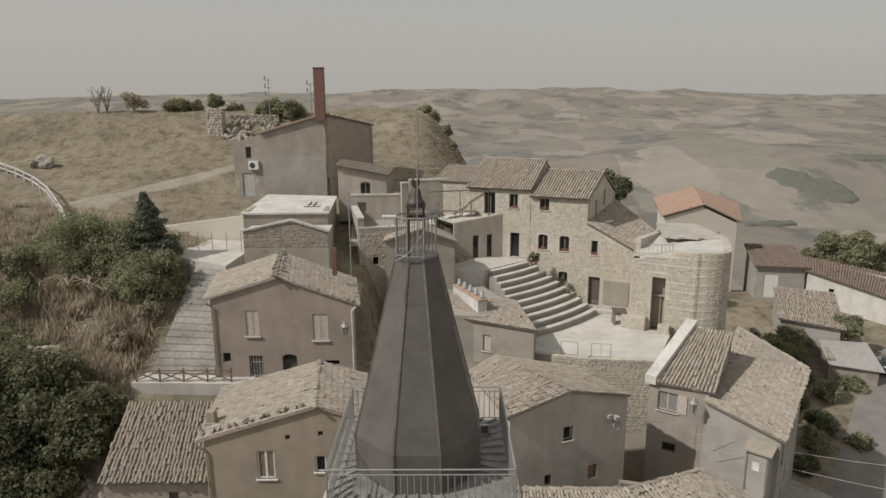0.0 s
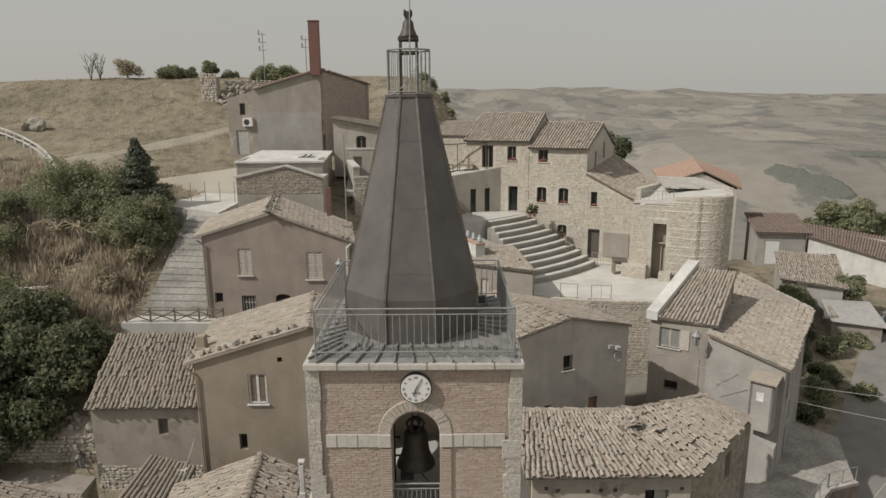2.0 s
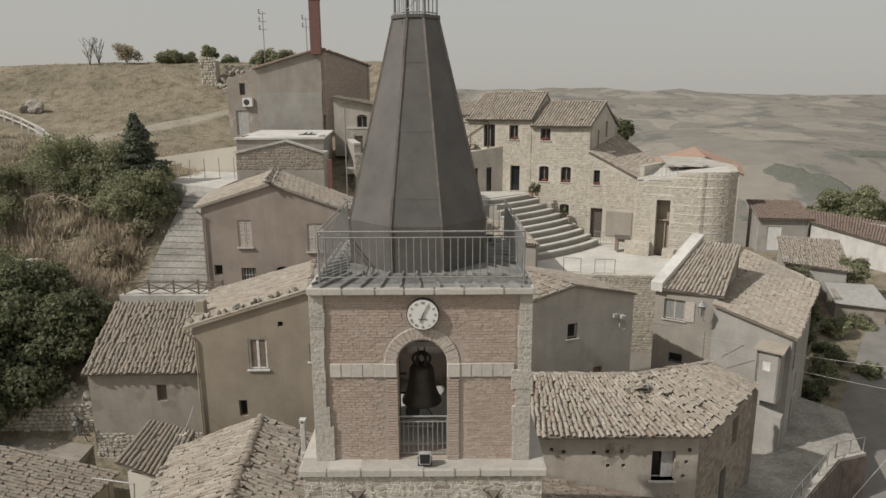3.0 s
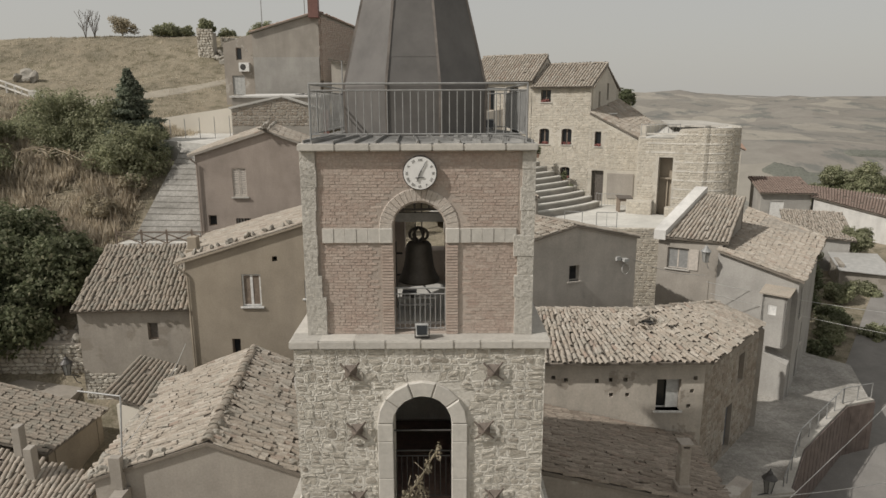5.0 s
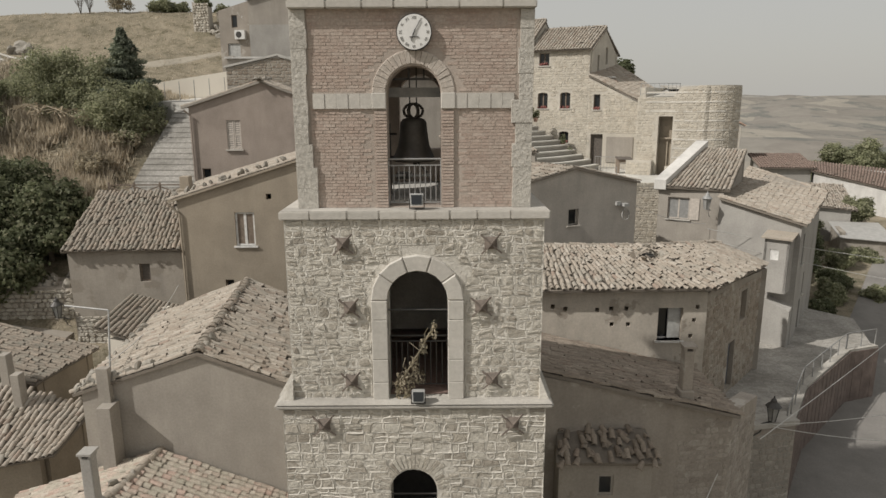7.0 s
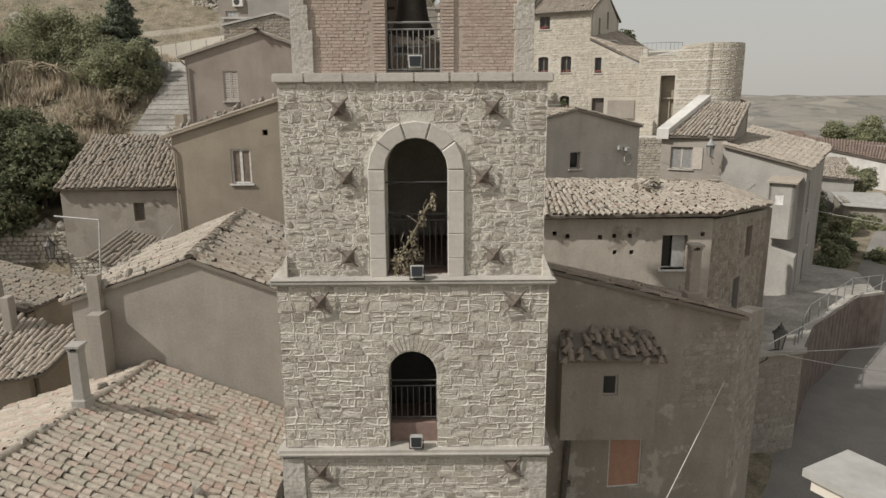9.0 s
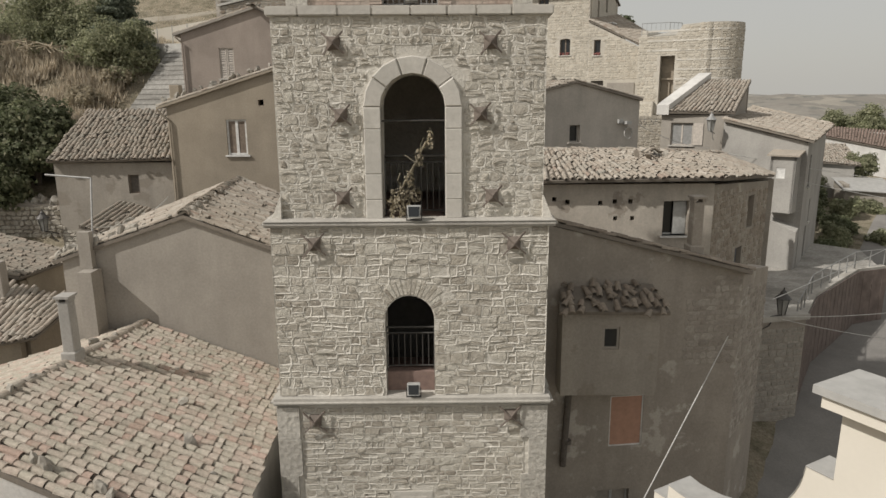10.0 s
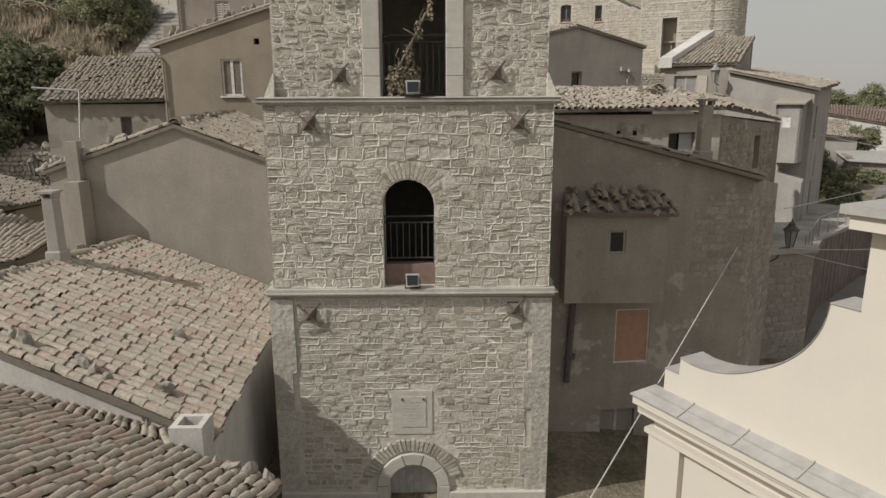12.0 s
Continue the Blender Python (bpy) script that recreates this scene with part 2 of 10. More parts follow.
M_TILE_RED = pieces("red_clay_tile", [(0.0, (0.42, 0.25, 0.17)), (0.5, (0.48, 0.30, 0.205)), (1.0, (0.40, 0.235, 0.165))], 0.4, 12.0, lichen=(0.38, 0.28, 0.2), lichen_amount=0.4)
M_TILE_RUSSET = pieces("russet_clay_tile", [(0.0, (0.22, 0.15, 0.115)), (0.5, (0.27, 0.185, 0.145)), (1.0, (0.2, 0.135, 0.105))], 0.4, 12.0, lichen=(0.25, 0.2, 0.16), lichen_amount=0.6)
M_TILE_BROWN = pieces("brown_clay_tile", [(0.0, (0.22, 0.17, 0.125)), (0.3, (0.33, 0.265, 0.20)), (0.6, (0.25, 0.195, 0.145)), (0.85, (0.38, 0.31, 0.235)), (1.0, (0.29, 0.21, 0.155))], 0.7, 12.0, lichen=(0.24, 0.205, 0.155), lichen_amount=0.6)
M_TILE_PALE = pieces("pale_clay_tile", [(0.0, (0.38, 0.30, 0.23)), (0.18, (0.47, 0.39, 0.305)), (0.4, (0.43, 0.375, 0.285)), (0.6, (0.53, 0.45, 0.36)), (0.8, (0.47, 0.36, 0.28)), (0.93, (0.50, 0.35, 0.275)), (1.0, (0.41, 0.275, 0.205))], 0.7, 14.0, lichen=(0.335, 0.32, 0.24), lichen_amount=0.75)
M_BED = plaster("tile_bedding", (0.22, 0.185, 0.145), 0.5)
M_PINK = plaster("pink_render", (0.385, 0.31, 0.255), 0.5)
M_OCHRE = plaster("ochre_render", (0.37, 0.305, 0.22), 0.45)
M_GREY = plaster("grey_cement", (0.37, 0.33, 0.277), 0.6)
M_GREY_PALE = plaster("pale_grey_cement", (0.52, 0.47, 0.405), 0.5)
M_GREYBROWN = plaster("stained_cement", (0.37, 0.32, 0.262), 0.8, patch=(0.45, 0.405, 0.345), patch_at=0.59)
M_DULL = plaster("shed_render", (0.37, 0.325, 0.265), 0.8, patch=(0.28, 0.24, 0.19), patch_at=0.56)
M_WHITE = plaster("white_render", (0.62, 0.60, 0.56), 0.45)
M_CREAM = plaster("cream_church_render", (0.64, 0.585, 0.485), 0.05, relief=0.05, broad=0.05, speckle=0.15)
M_CONCRETE = plaster("pale_concrete", (0.56, 0.54, 0.49), 0.35)
M_PAVE = plaster("pale_paving", (0.60, 0.58, 0.52), 0.3)
M_ASPHALT = plaster("street_asphalt", (0.235, 0.22, 0.20), 0.5)
M_IRON = simple("painted_iron", (0.30, 0.30, 0.29), 0.55, 0.3)
M_DARKIRON = simple("dark_iron", (0.085, 0.08, 0.075), 0.55, 0.5)
M_ZINC = simple("weathered_zinc_roof", (0.40, 0.39, 0.365), 0.6, 0.15, 0.16, 2.5)
M_SPIRE = simple("dark_zinc_spire", (0.135, 0.125, 0.115), 0.5, 0.25, 0.2, 1.2, 0.05)
M_HIP = simple("rust_edged_zinc", (0.2, 0.17, 0.145), 0.45, 0.35, 0.35, 3.0)
M_DECK = simple("dull_zinc_deck", (0.27, 0.265, 0.25), 0.6, 0.3, 0.3, 2.0)
M_BRONZE = simple("dark_bronze", (0.085, 0.075, 0.06), 0.6, 0.4, 0.25, 5.0)
M_WOOD = simple("weathered_wood", (0.21, 0.155, 0.11), 0.8, 0, 0.3, 8.0, 0.4)
M_SHUTTER = simple("shutter_wood", (0.50, 0.44, 0.375), 0.75, 0, 0.2, 8.0)
M_DOOR = simple("dark_door_wood", (0.12, 0.10, 0.082), 0.75, 0, 0.3, 8.0)
M_FRAME = simple("white_window_paint", (0.66, 0.65, 0.62), 0.5)
# fills openings; the shade inside is put into this near-black colour
M_DARK = simple("dark_opening_fill", (0.075, 0.07, 0.062), 0.9)
M_FLOORRED = simple("red_floor_tile", (0.24, 0.15, 0.12), 0.8)
M_GLASS, _n, _l, _b = nodes_of("window_glass")
_b.inputs["Base Color"].default_value = (0.02, 0.022, 0.024, 1)
_b.inputs["Roughness"].default_value = 0.08
M_RED_BLIND = simple("red_brown_blind", (0.44, 0.22, 0.13), 0.75, 0, 0.12)
M_CHIMNEY = simple("red_brown_metal_flue", (0.20, 0.085, 0.065), 0.6, 0.1)
M_BROWNWALL = simple("red_brown_panel_fence", (0.17, 0.125, 0.105), 0.7, 0, 0.3, 2.0)
M_CLOCK = simple("white_enamel_dial", (0.74, 0.73, 0.70), 0.35, 0, 0.05)
M_BLACK = simple("black_paint", (0.02, 0.02, 0.02), 0.5)
M_FADED = simple("faded_black_paint", (0.15, 0.145, 0.135), 0.6)
M_PLASTIC = simple("grey_plastic", (0.42, 0.42, 0.40), 0.5)
M_CABLE = simple("pale_cable", (0.5, 0.49, 0.46), 0.6)
M_ROCK = pieces("grey_rock", [(0.0, (0.29, 0.26, 0.215)), (0.5, (0.38, 0.345, 0.285)), (1.0, (0.32, 0.285, 0.235))], 1.0, 7.0)


# ---- repeated pieces: stones, bricks, roof tiles ----
class Pieces:
    """Collects many small alike pieces: the first ones as objects on shared meshes, the rest joined."""

    def __init__(self, name, meshes, parent, limit, material):
        self.name, self.meshes, self.parent, self.limit = name, meshes, parent, limit
        self.items, self.material = [], material

    def add(self, matrix, order=0.0):
        self.items.append((order, len(self.items), matrix))

    def done(self):
        o = Matrix.Translation(-origin_of(self.parent))
        self.items.sort(key=lambda i: (i[0], i[1]))
        for order, k, m in self.items[: self.limit]:
            ob = new(self.name, self.meshes[k % len(self.meshes)])
            ob.parent = self.parent
            ob.matrix_basis = o @ m
        rest = self.items[self.limit:]
        if rest:
            cos, faces, base = [], [], 0
            flat = []
            for me in self.meshes:
                c = np.empty(len(me.vertices) * 3)
                me.vertices.foreach_get("co", c)
                flat.append((c.reshape(-1, 3), [tuple(p.vertices) for p in me.polygons]))
            for order, k, m in rest:
                c, f = flat[k % len(flat)]
                mm = np.array(o @ m)
                cos.append(c @ mm[:3, :3].T + mm[:3, 3])
                faces.extend([tuple(i + base for i in q) for q in f])
                base += len(c)
            me = bpy.data.meshes.new(self.name + "_rest")
            me.from_pydata(np.concatenate(cos).tolist(), [], faces)
            me.materials.append(self.material)
            ob = new(self.name + "_rest", me)
            ob.parent = self.parent
            tagged(ob, kind="stuff")


def stone_meshes(material, count, seed, bulge=0.35, corner=0.16):
    """Irregular stones in a unit box, front towards -y."""
    r = random.Random(seed)
    out = []
    for _ in range(count):
        bm = bmesh.new()
        base = []
        for sx, sz in ((-1, -1), (0, -1), (1, -1), (1, 0), (1, 1), (0, 1), (-1, 1), (-1, 0)):
            k = 0.5 - (corner * r.random() if sx and sz else 0)
            base.append((sx * k + r.uniform(-0.05, 0.05), sz * k + r.uniform(-0.07, 0.07)))
        loops = []
        for y, s in ((0.4, 1.0), (-0.45, 0.97), (-0.85, 0.86)):
            loops.append([bm.verts.new((x * s, y + (r.uniform(-0.12, 0.12) if y < 0 else 0), z * s)) for x, z in base])
        for a, b in zip(loops, loops[1:]):
            for i in range(8):
                j = (i + 1) % 8
                bm.faces.new((a[i], a[j], b[j], b[i]))
        c = bm.verts.new((r.uniform(-0.15, 0.15), -1 - r.uniform(-bulge, bulge) * 0.6, r.uniform(-0.15, 0.15)))
        for i in range(8):
            bm.faces.new((loops[2][i], loops[2][(i + 1) % 8], c))
        out.append(finish(bm, "stone", material))
    return out


def block_meshes(material, count, seed, jitter=0.03, bevel=0.06):
    """Squared blocks or bricks in a unit box, front towards -y, edges worn."""
    r = random.Random(seed)
    out = []
    for _ in range(count):
        bm = bmesh.new()
        c = [(sx * (0.5 - jitter * r.random()), sz * (0.5 - jitter * r.random())) for sx, sz in ((-1, -1), (1, -1), (1, 1), (-1, 1))]
        hexa(bm, [(x, 0.4, z) for x, z in c], [(x, -0.8, z) for x, z in c])
        top = [f for f in bm.faces if all(v.co.y < -0.7 for v in f.verts)][0]
        res = bmesh.ops.inset_region(bm, faces=[top], thickness=bevel)
        for v in top.verts:
            v.co.y = -1 - r.uniform(-0.15, 0.15)
        out.append(finish(bm, "block", material))
    return out


def tile_meshes(material, count, seed):
    """Half-round clay tiles, 1 wide, along +y from 0 to 1 with the lower end at y=0; scaled where they are laid."""
    r = random.Random(seed)
    out = []
    seg = 6
    for _ in range(count):
        bm = bmesh.new()
        w0, w1 = 0.5 + r.uniform(-0.02, 0.04), 0.40 + r.uniform(-0.03, 0.02)
        h0, h1 = 0.50 + r.uniform(-0.06, 0.06), 0.42 + r.uniform(-0.05, 0.05)
        rings = []
        for y, w, h, lift in ((0.0, w0, h0, 0.10), (1.0, w1, h1, 0.0), (0.0, w0 * 0.8, h0 * 0.76, 0.09), (0.35, w0 * 0.8, h0 * 0.74, 0.05)):
            rings.append([bm.verts.new((w * math.cos(math.pi * i / seg) + r.uniform(-0.01, 0.01), y, lift + h * math.sin(math.pi * i / seg))) for i in range(seg + 1)])
        for a, b in ((0, 1), (2, 0), (3, 2)):
            for i in range(seg):
                bm.faces.new((rings[a][i], rings[a][i + 1], rings[b][i + 1], rings[b][i]))
        out.append(finish(bm, "tile", material, False))
    return out


TILE_SETS = {}


def warped_sheet(parent, name, quad, v0, lift, thick, material, label=""):
    """A plain covering over the upper part of a slope."""
    e0, e1, r1, r0 = [Vector(p) for p in quad]
    bm = bmesh.new()
    g = 10
    up = Vector((0, 0, 1))
    top, bot = [], []
    for j in range(g + 1):
        v = v0 + (1.0 - v0) * j / g
        row = [e0.lerp(e1, i / g).lerp(r0.lerp(r1, i / g), v + (0.03 * math.sin(i * 2.3) if j == 0 else 0)) for i in range(g + 1)]
        top.append([bm.verts.new(p + up * lift) for p in row])
        bot.append([bm.verts.new(p + up * (lift - thick)) for p in row])
    for j in range(g):
        for i in range(g):
            bm.faces.new((top[j][i], top[j][i + 1], top[j + 1][i + 1], top[j + 1][i]))
            bm.faces.new((bot[j][i], bot[j + 1][i], bot[j + 1][i + 1], bot[j][i + 1]))
    for k in range(g):
        bm.faces.new((top[0][k], bot[0][k], bot[0][k + 1], top[0][k + 1]))
        bm.faces.new((top[g][k + 1], bot[g][k + 1], bot[g][k], top[g][k]))
        bm.faces.new((top[k + 1][0], bot[k + 1][0], bot[k][0], top[k][0]))
        bm.faces.new((top[k][g], bot[k][g], bot[k + 1][g], top[k + 1][g]))
    bmesh.ops.recalc_face_normals(bm, faces=bm.faces)
    return part(name, bm, material, parent, label)


def tile_roof(parent, name, quad, limit=0, order=None, material=None, pitch=0.2, row=0.33, mess=0.5, slab=0.10, under=None, seed=3, label="", odd=0.012):
    """One slope: quad = eave start, eave end, ridge end, ridge start (the eave seen from outside runs left to right).
    A slab, and rows of half-round tiles on it, laid a little unevenly."""
    material = material or M_TILE
    e0, e1, r1, r0 = [Vector(p) for p in quad]
    bm = bmesh.new()
    nrm = (e1 - e0).cross(r0 - e0).normalized()
    if nrm.z < 0:
        nrm = -nrm
    g = 10
    top = [[bm.verts.new(e0.lerp(e1, i / g).lerp(r0.lerp(r1, i / g), j / g)) for i in range(g + 1)] for j in range(g + 1)]
    bot = [[bm.verts.new(v.co - nrm * slab) for v in row] for row in top]
    for j in range(g):
        for i in range(g):
            bm.faces.new((top[j][i], top[j][i + 1], top[j + 1][i + 1], top[j + 1][i]))
            bm.faces.new((bot[j][i], bot[j + 1][i], bot[j + 1][i + 1], bot[j][i + 1]))
    for k in range(g):
        bm.faces.new((top[0][k], bot[0][k], bot[0][k + 1], top[0][k + 1]))
        bm.faces.new((top[g][k + 1], bot[g][k + 1], bot[g][k], top[g][k]))
        bm.faces.new((top[k + 1][0], bot[k + 1][0], bot[k][0], top[k][0]))
        bm.faces.new((top[k][g], bot[k][g], bot[k + 1][g], top[k + 1][g]))
    bmesh.ops.recalc_face_normals(bm, faces=bm.faces)
    roof = part(name, bm, under or M_BED, parent, label)
    if material.name not in TILE_SETS:
        TILE_SETS[material.name] = tile_meshes(material, 6, 5)
    px = Pieces("tile", TILE_SETS[material.name], roof, limit, material)
    r = random.Random(seed)
    cols = max(2, int(((e1 - e0).length + (r1 - r0).length) / 2 / pitch))
    rows = max(2, int(((r0 - e0).length + (r1 - e1).length) / 2 / row))
    wob = [r.uniform(-1, 1) for _ in range(cols + 1)]
    for j in range(int(rows)):
        for i in range(cols):
            if r.random() < odd:
                continue
            u, v = (i + 0.5) / cols, (j - 0.08) / rows
            a, b = e0.lerp(e1, u), r0.lerp(r1, u)
            p = a.lerp(b, v)
            yd = (b - a).normalized()
            xd = (e1 - e0).normalized().lerp((r1 - r0).normalized(), v).normalized()
            zd = xd.cross(yd).normalized()
            if zd.z < 0:
                zd, xd = -zd, -xd
            xd = yd.cross(zd).normalized()
            p = p + xd * (0.008 * mess * r.uniform(-1, 1) + 0.02 * mess * wob[i] * math.sin(j * 0.7)) + yd * 0.05 * mess * r.uniform(-1, 1) + zd * (0.012 + 0.012 * mess * r.random())
            m = Matrix((xd, yd, zd)).transposed().to_4x4()
            m.translation = p
            m = m @ Matrix.Rotation(radians(r.gauss(0, 2.6 * mess)), 4, "Z") @ Matrix.Rotation(radians(r.gauss(1.5, 1.5 * mess)), 4, "X")
            s = pitch * r.uniform(0.84, 0.97)
            m = m @ Matrix.Diagonal((s, row * r.uniform(1.2, 1.4), s * 0.95, 1))
            px.add(m, order(p) if order else j)
    px.done()
    return roof


def ridge_tiles(parent, p, q, material=None, size=0.27, step=0.34, seed=1, limit=40, name="ridge_tile"):
    """A row of larger half-round tiles bedded along a ridge, hip or verge."""
    material = material or M_TILE
    p, q = Vector(p), Vector(q)
    if material.name not in TILE_SETS:
        TILE_SETS[material.name] = tile_meshes(material, 6, 5)
    px = Pieces(name, TILE_SETS[material.name], parent, limit, material)
    r = random.Random(seed)
    n = max(1, int((q - p).length / step))
    yd = (q - p).normalized()
    xd = yd.cross(Vector((0, 0, 1))).normalized()
    zd = xd.cross(yd)
    for i in range(n):
        m = Matrix((xd, yd, zd)).transposed().to_4x4()
        m.translation = p.lerp(q, i / n) + zd * r.uniform(-0.01, 0.03) + xd * r.uniform(-0.02, 0.02)
        px.add(m @ Matrix.Rotation(radians(r.gauss(0, 5)), 4, "Z") @ Matrix.Diagonal((size, step * 1.25, size * 0.7, 1)), i)
    px.done()


def rock_meshes(material, count, seed):
    """Lumpy closed stones, about one across."""
    r = random.Random(seed)
    out = []
    for _ in range(count):
        bm = bmesh.new()
        bmesh.ops.create_icosphere(bm, subdivisions=2, radius=0.5)
        ox = r.uniform(0, 50)
        for v in bm.verts:
            v.co *= 1 + 0.55 * noise.noise(v.co * 2.6 + Vector((ox, 0, 0)))
        out.append(finish(bm, "stone", material))
    return out


ROCKS = rock_meshes(M_ROCK, 6, 11)


def rough_stones(material, count, seed):
    """Broken flat-faced stones in a unit box, front towards -y, showing little above the mortar."""
    r = random.Random(seed)
    out = []
    for _ in range(count):
        bm = bmesh.new()
        n = r.choice((6, 7, 8))
        turn = r.uniform(0, 1)
        base = []
        for i in range(n):
            a = 2 * math.pi * (i + turn + r.uniform(-0.25, 0.25)) / n
            c, s = math.cos(a), math.sin(a)
            k = min(0.5 / max(abs(c), 1e-3), 0.5 / max(abs(s), 1e-3), 0.68) * r.uniform(0.93, 1.05)
            base.append((c * k, s * k))
        tx, tz = r.uniform(-0.5, 0.5), r.uniform(-0.5, 0.5)
        loops = []
        for y, q in ((0.6, 1.05), (-0.35, 1.0), (-1.0, 0.87)):
            loops.append([bm.verts.new((x * q, y + ((x * tx + z * tz) + r.uniform(-0.2, 0.2) if y < 0 else 0), z * q)) for x, z in base])
        for a, b in zip(loops, loops[1:]):
            for i in range(n):
                bm.faces.new((a[i], a[(i + 1) % n], b[(i + 1) % n], b[i]))
        c = bm.verts.new((r.uniform(-0.15, 0.15), -1.05 + r.uniform(-0.3, 0.3), r.uniform(-0.15, 0.15)))
        for i in range(n):
            bm.faces.new((loops[2][i], loops[2][(i + 1) % n], c))
        out.append(finish(bm, "stone", material))
    return out


def loose_stones(label, spots, seed, size=(0.16, 0.34), kind_name="loose_stone"):
    """Stones lying on a roof to hold the tiles down, one thing each."""
    r = random.Random(seed)
    for p in spots:
        s = r.uniform(*size)
        ob = new(kind_name, ROCKS[r.randrange(len(ROCKS))])
        ob.matrix_basis = Matrix.Translation(Vector(p) + Vector((0, 0, s * 0.2))) @ Euler((r.uniform(0, 6), r.uniform(0, 6), r.uniform(0, 6))).to_matrix().to_4x4() @ Matrix.Diagonal((s * 1.25, s * 0.55, s * 0.95, 1))
        tagged(ob, label, "stone", "stones weighing down the roof tiles")


# ---- windows and doors as parts of a house ----
def window(house, p0, p1, u0, u1, v0, v1, depth=0.16, frame_mat=None, sill=True, leaves=2, sill_mat=None, bar_w=0.06, blind=None, name="window", label=""):
    """A framed window set back in an opening of the wall p0-p1."""
    frame_mat = frame_mat or M_FRAME
    bm = bmesh.new()
    lights = []
    for k in range(leaves):
        a, b = (u1 - u0) * k / leaves, (u1 - u0) * (k + 1) / leaves
        lights.append((a + bar_w * (1 if k == 0 else 0.7), b - bar_w * (1 if k == leaves - 1 else 0.7), v0 + bar_w, v1 - bar_w))
    wall(bm, place_on(p0, p1, u0, -depth), place_on(p0, p1, u1, -depth), v0, v1, 0.05, lights)
    w = part(name, bm, frame_mat, house, label)
    for k in range(leaves):
        a, b = u0 + (u1 - u0) * k / leaves + bar_w * 0.6, u0 + (u1 - u0) * (k + 1) / leaves - bar_w * 0.6
        bm = bmesh.new()
        slab_on(bm, p0, p1, a, b, v0 + bar_w * 0.6, v1 - bar_w * 0.6, -depth - 0.035, -depth - 0.022)
        part("pane", bm, blind or M_GLASS, w)
    if sill:
        bm = bmesh.new()
        slab_on(bm, p0, p1, u0 - 0.1, u1 + 0.1, v0 - 0.07, v0, -depth, 0.09)
        part("sill", bm, sill_mat or M_DRESSED, w)
    return w


def shutters(house, p0, p1, u0, u1, v0, v1, material=None, slats=12):
    """Two closed louvred leaves in an opening, with a sill."""
    material = material or M_SHUTTER
    bm = bmesh.new()
    slab_on(bm, p0, p1, u0 - 0.1, u1 + 0.1, v0 - 0.08, v0, -0.1, 0.12)
    sill = part("sill", bm, M_DRESSED, house)
    mid = (u0 + u1) / 2
    for a, b in ((u0, mid - 0.01), (mid + 0.01, u1)):
        bm = bmesh.new()
        for q in ((a, a + 0.07), (b - 0.07, b)):
            slab_on(bm, p0, p1, q[0], q[1], v0, v1, -0.09, -0.04)
        for q in ((v0, v0 + 0.09), (v1 - 0.09, v1), ((v0 + v1) / 2 - 0.04, (v0 + v1) / 2 + 0.04)):
            slab_on(bm, p0, p1, a + 0.07, b - 0.07, q[0], q[1], -0.09, -0.04)
        leaf = part("shutter", bm, material, house)
        for k in range(slats):
            z = v0 + 0.1 + (v1 - v0 - 0.2) * (k + 0.5) / slats
            bm = bmesh.new()
            c, d = place_on(p0, p1, a + 0.07, -0.045), place_on(p0, p1, b - 0.07, -0.045)
            e, f = place_on(p0, p1, b - 0.07, -0.085), place_on(p0, p1, a + 0.07, -0.085)
            h = (v1 - v0 - 0.2) / slats
            hexa(bm, [(*c, z - h * 0.45), (*d, z - h * 0.45), (*e, z + h * 0.3), (*f, z + h * 0.3)], [(*c, z - h * 0.45 + 0.015), (*d, z - h * 0.45 + 0.015), (*e, z + h * 0.3 + 0.015), (*f, z + h * 0.3 + 0.015)])
            part("slat", bm, material, leaf)


def door(house, p0, p1, u0, u1, v0, v1, material=None, depth=0.2, boards=5, name="door", label=""):
    bm = bmesh.new()
    slab_on(bm, p0, p1, u0, u1, v0, v1, -depth - 0.06, -depth - 0.02)
    d = part(name, bm, material or M_DOOR, house, label)
    for k in range(boards):
        a, b = u0 + (u1 - u0) * k / boards, u0 + (u1 - u0) * (k + 1) / boards
        bm = bmesh.new()
        slab_on(bm, p0, p1, a + 0.008, b - 0.008, v0 + 0.01, v1 - 0.01, -depth - 0.02, -depth)
        part("board", bm, material or M_DOOR, d)
    return d


def grille(house, p0, p1, u0, u1, v0, v1, n=5, m=2, out=0.0, material=None, name="grille"):
    bm = bmesh.new()
    for k in range(n):
        u = u0 + (u1 - u0) * (k + 0.5) / n
        bar(bm, (*place_on(p0, p1, u, out), v0), (*place_on(p0, p1, u, out), v1), 0.014, 5)
    for k in range(m):
        v = v0 + (v1 - v0) * (k + 0.5) / m
        bar(bm, (*place_on(p0, p1, u0, out), v), (*place_on(p0, p1, u1, out), v), 0.014, 5)
    return part(name, bm, material or M_DARKIRON, house)


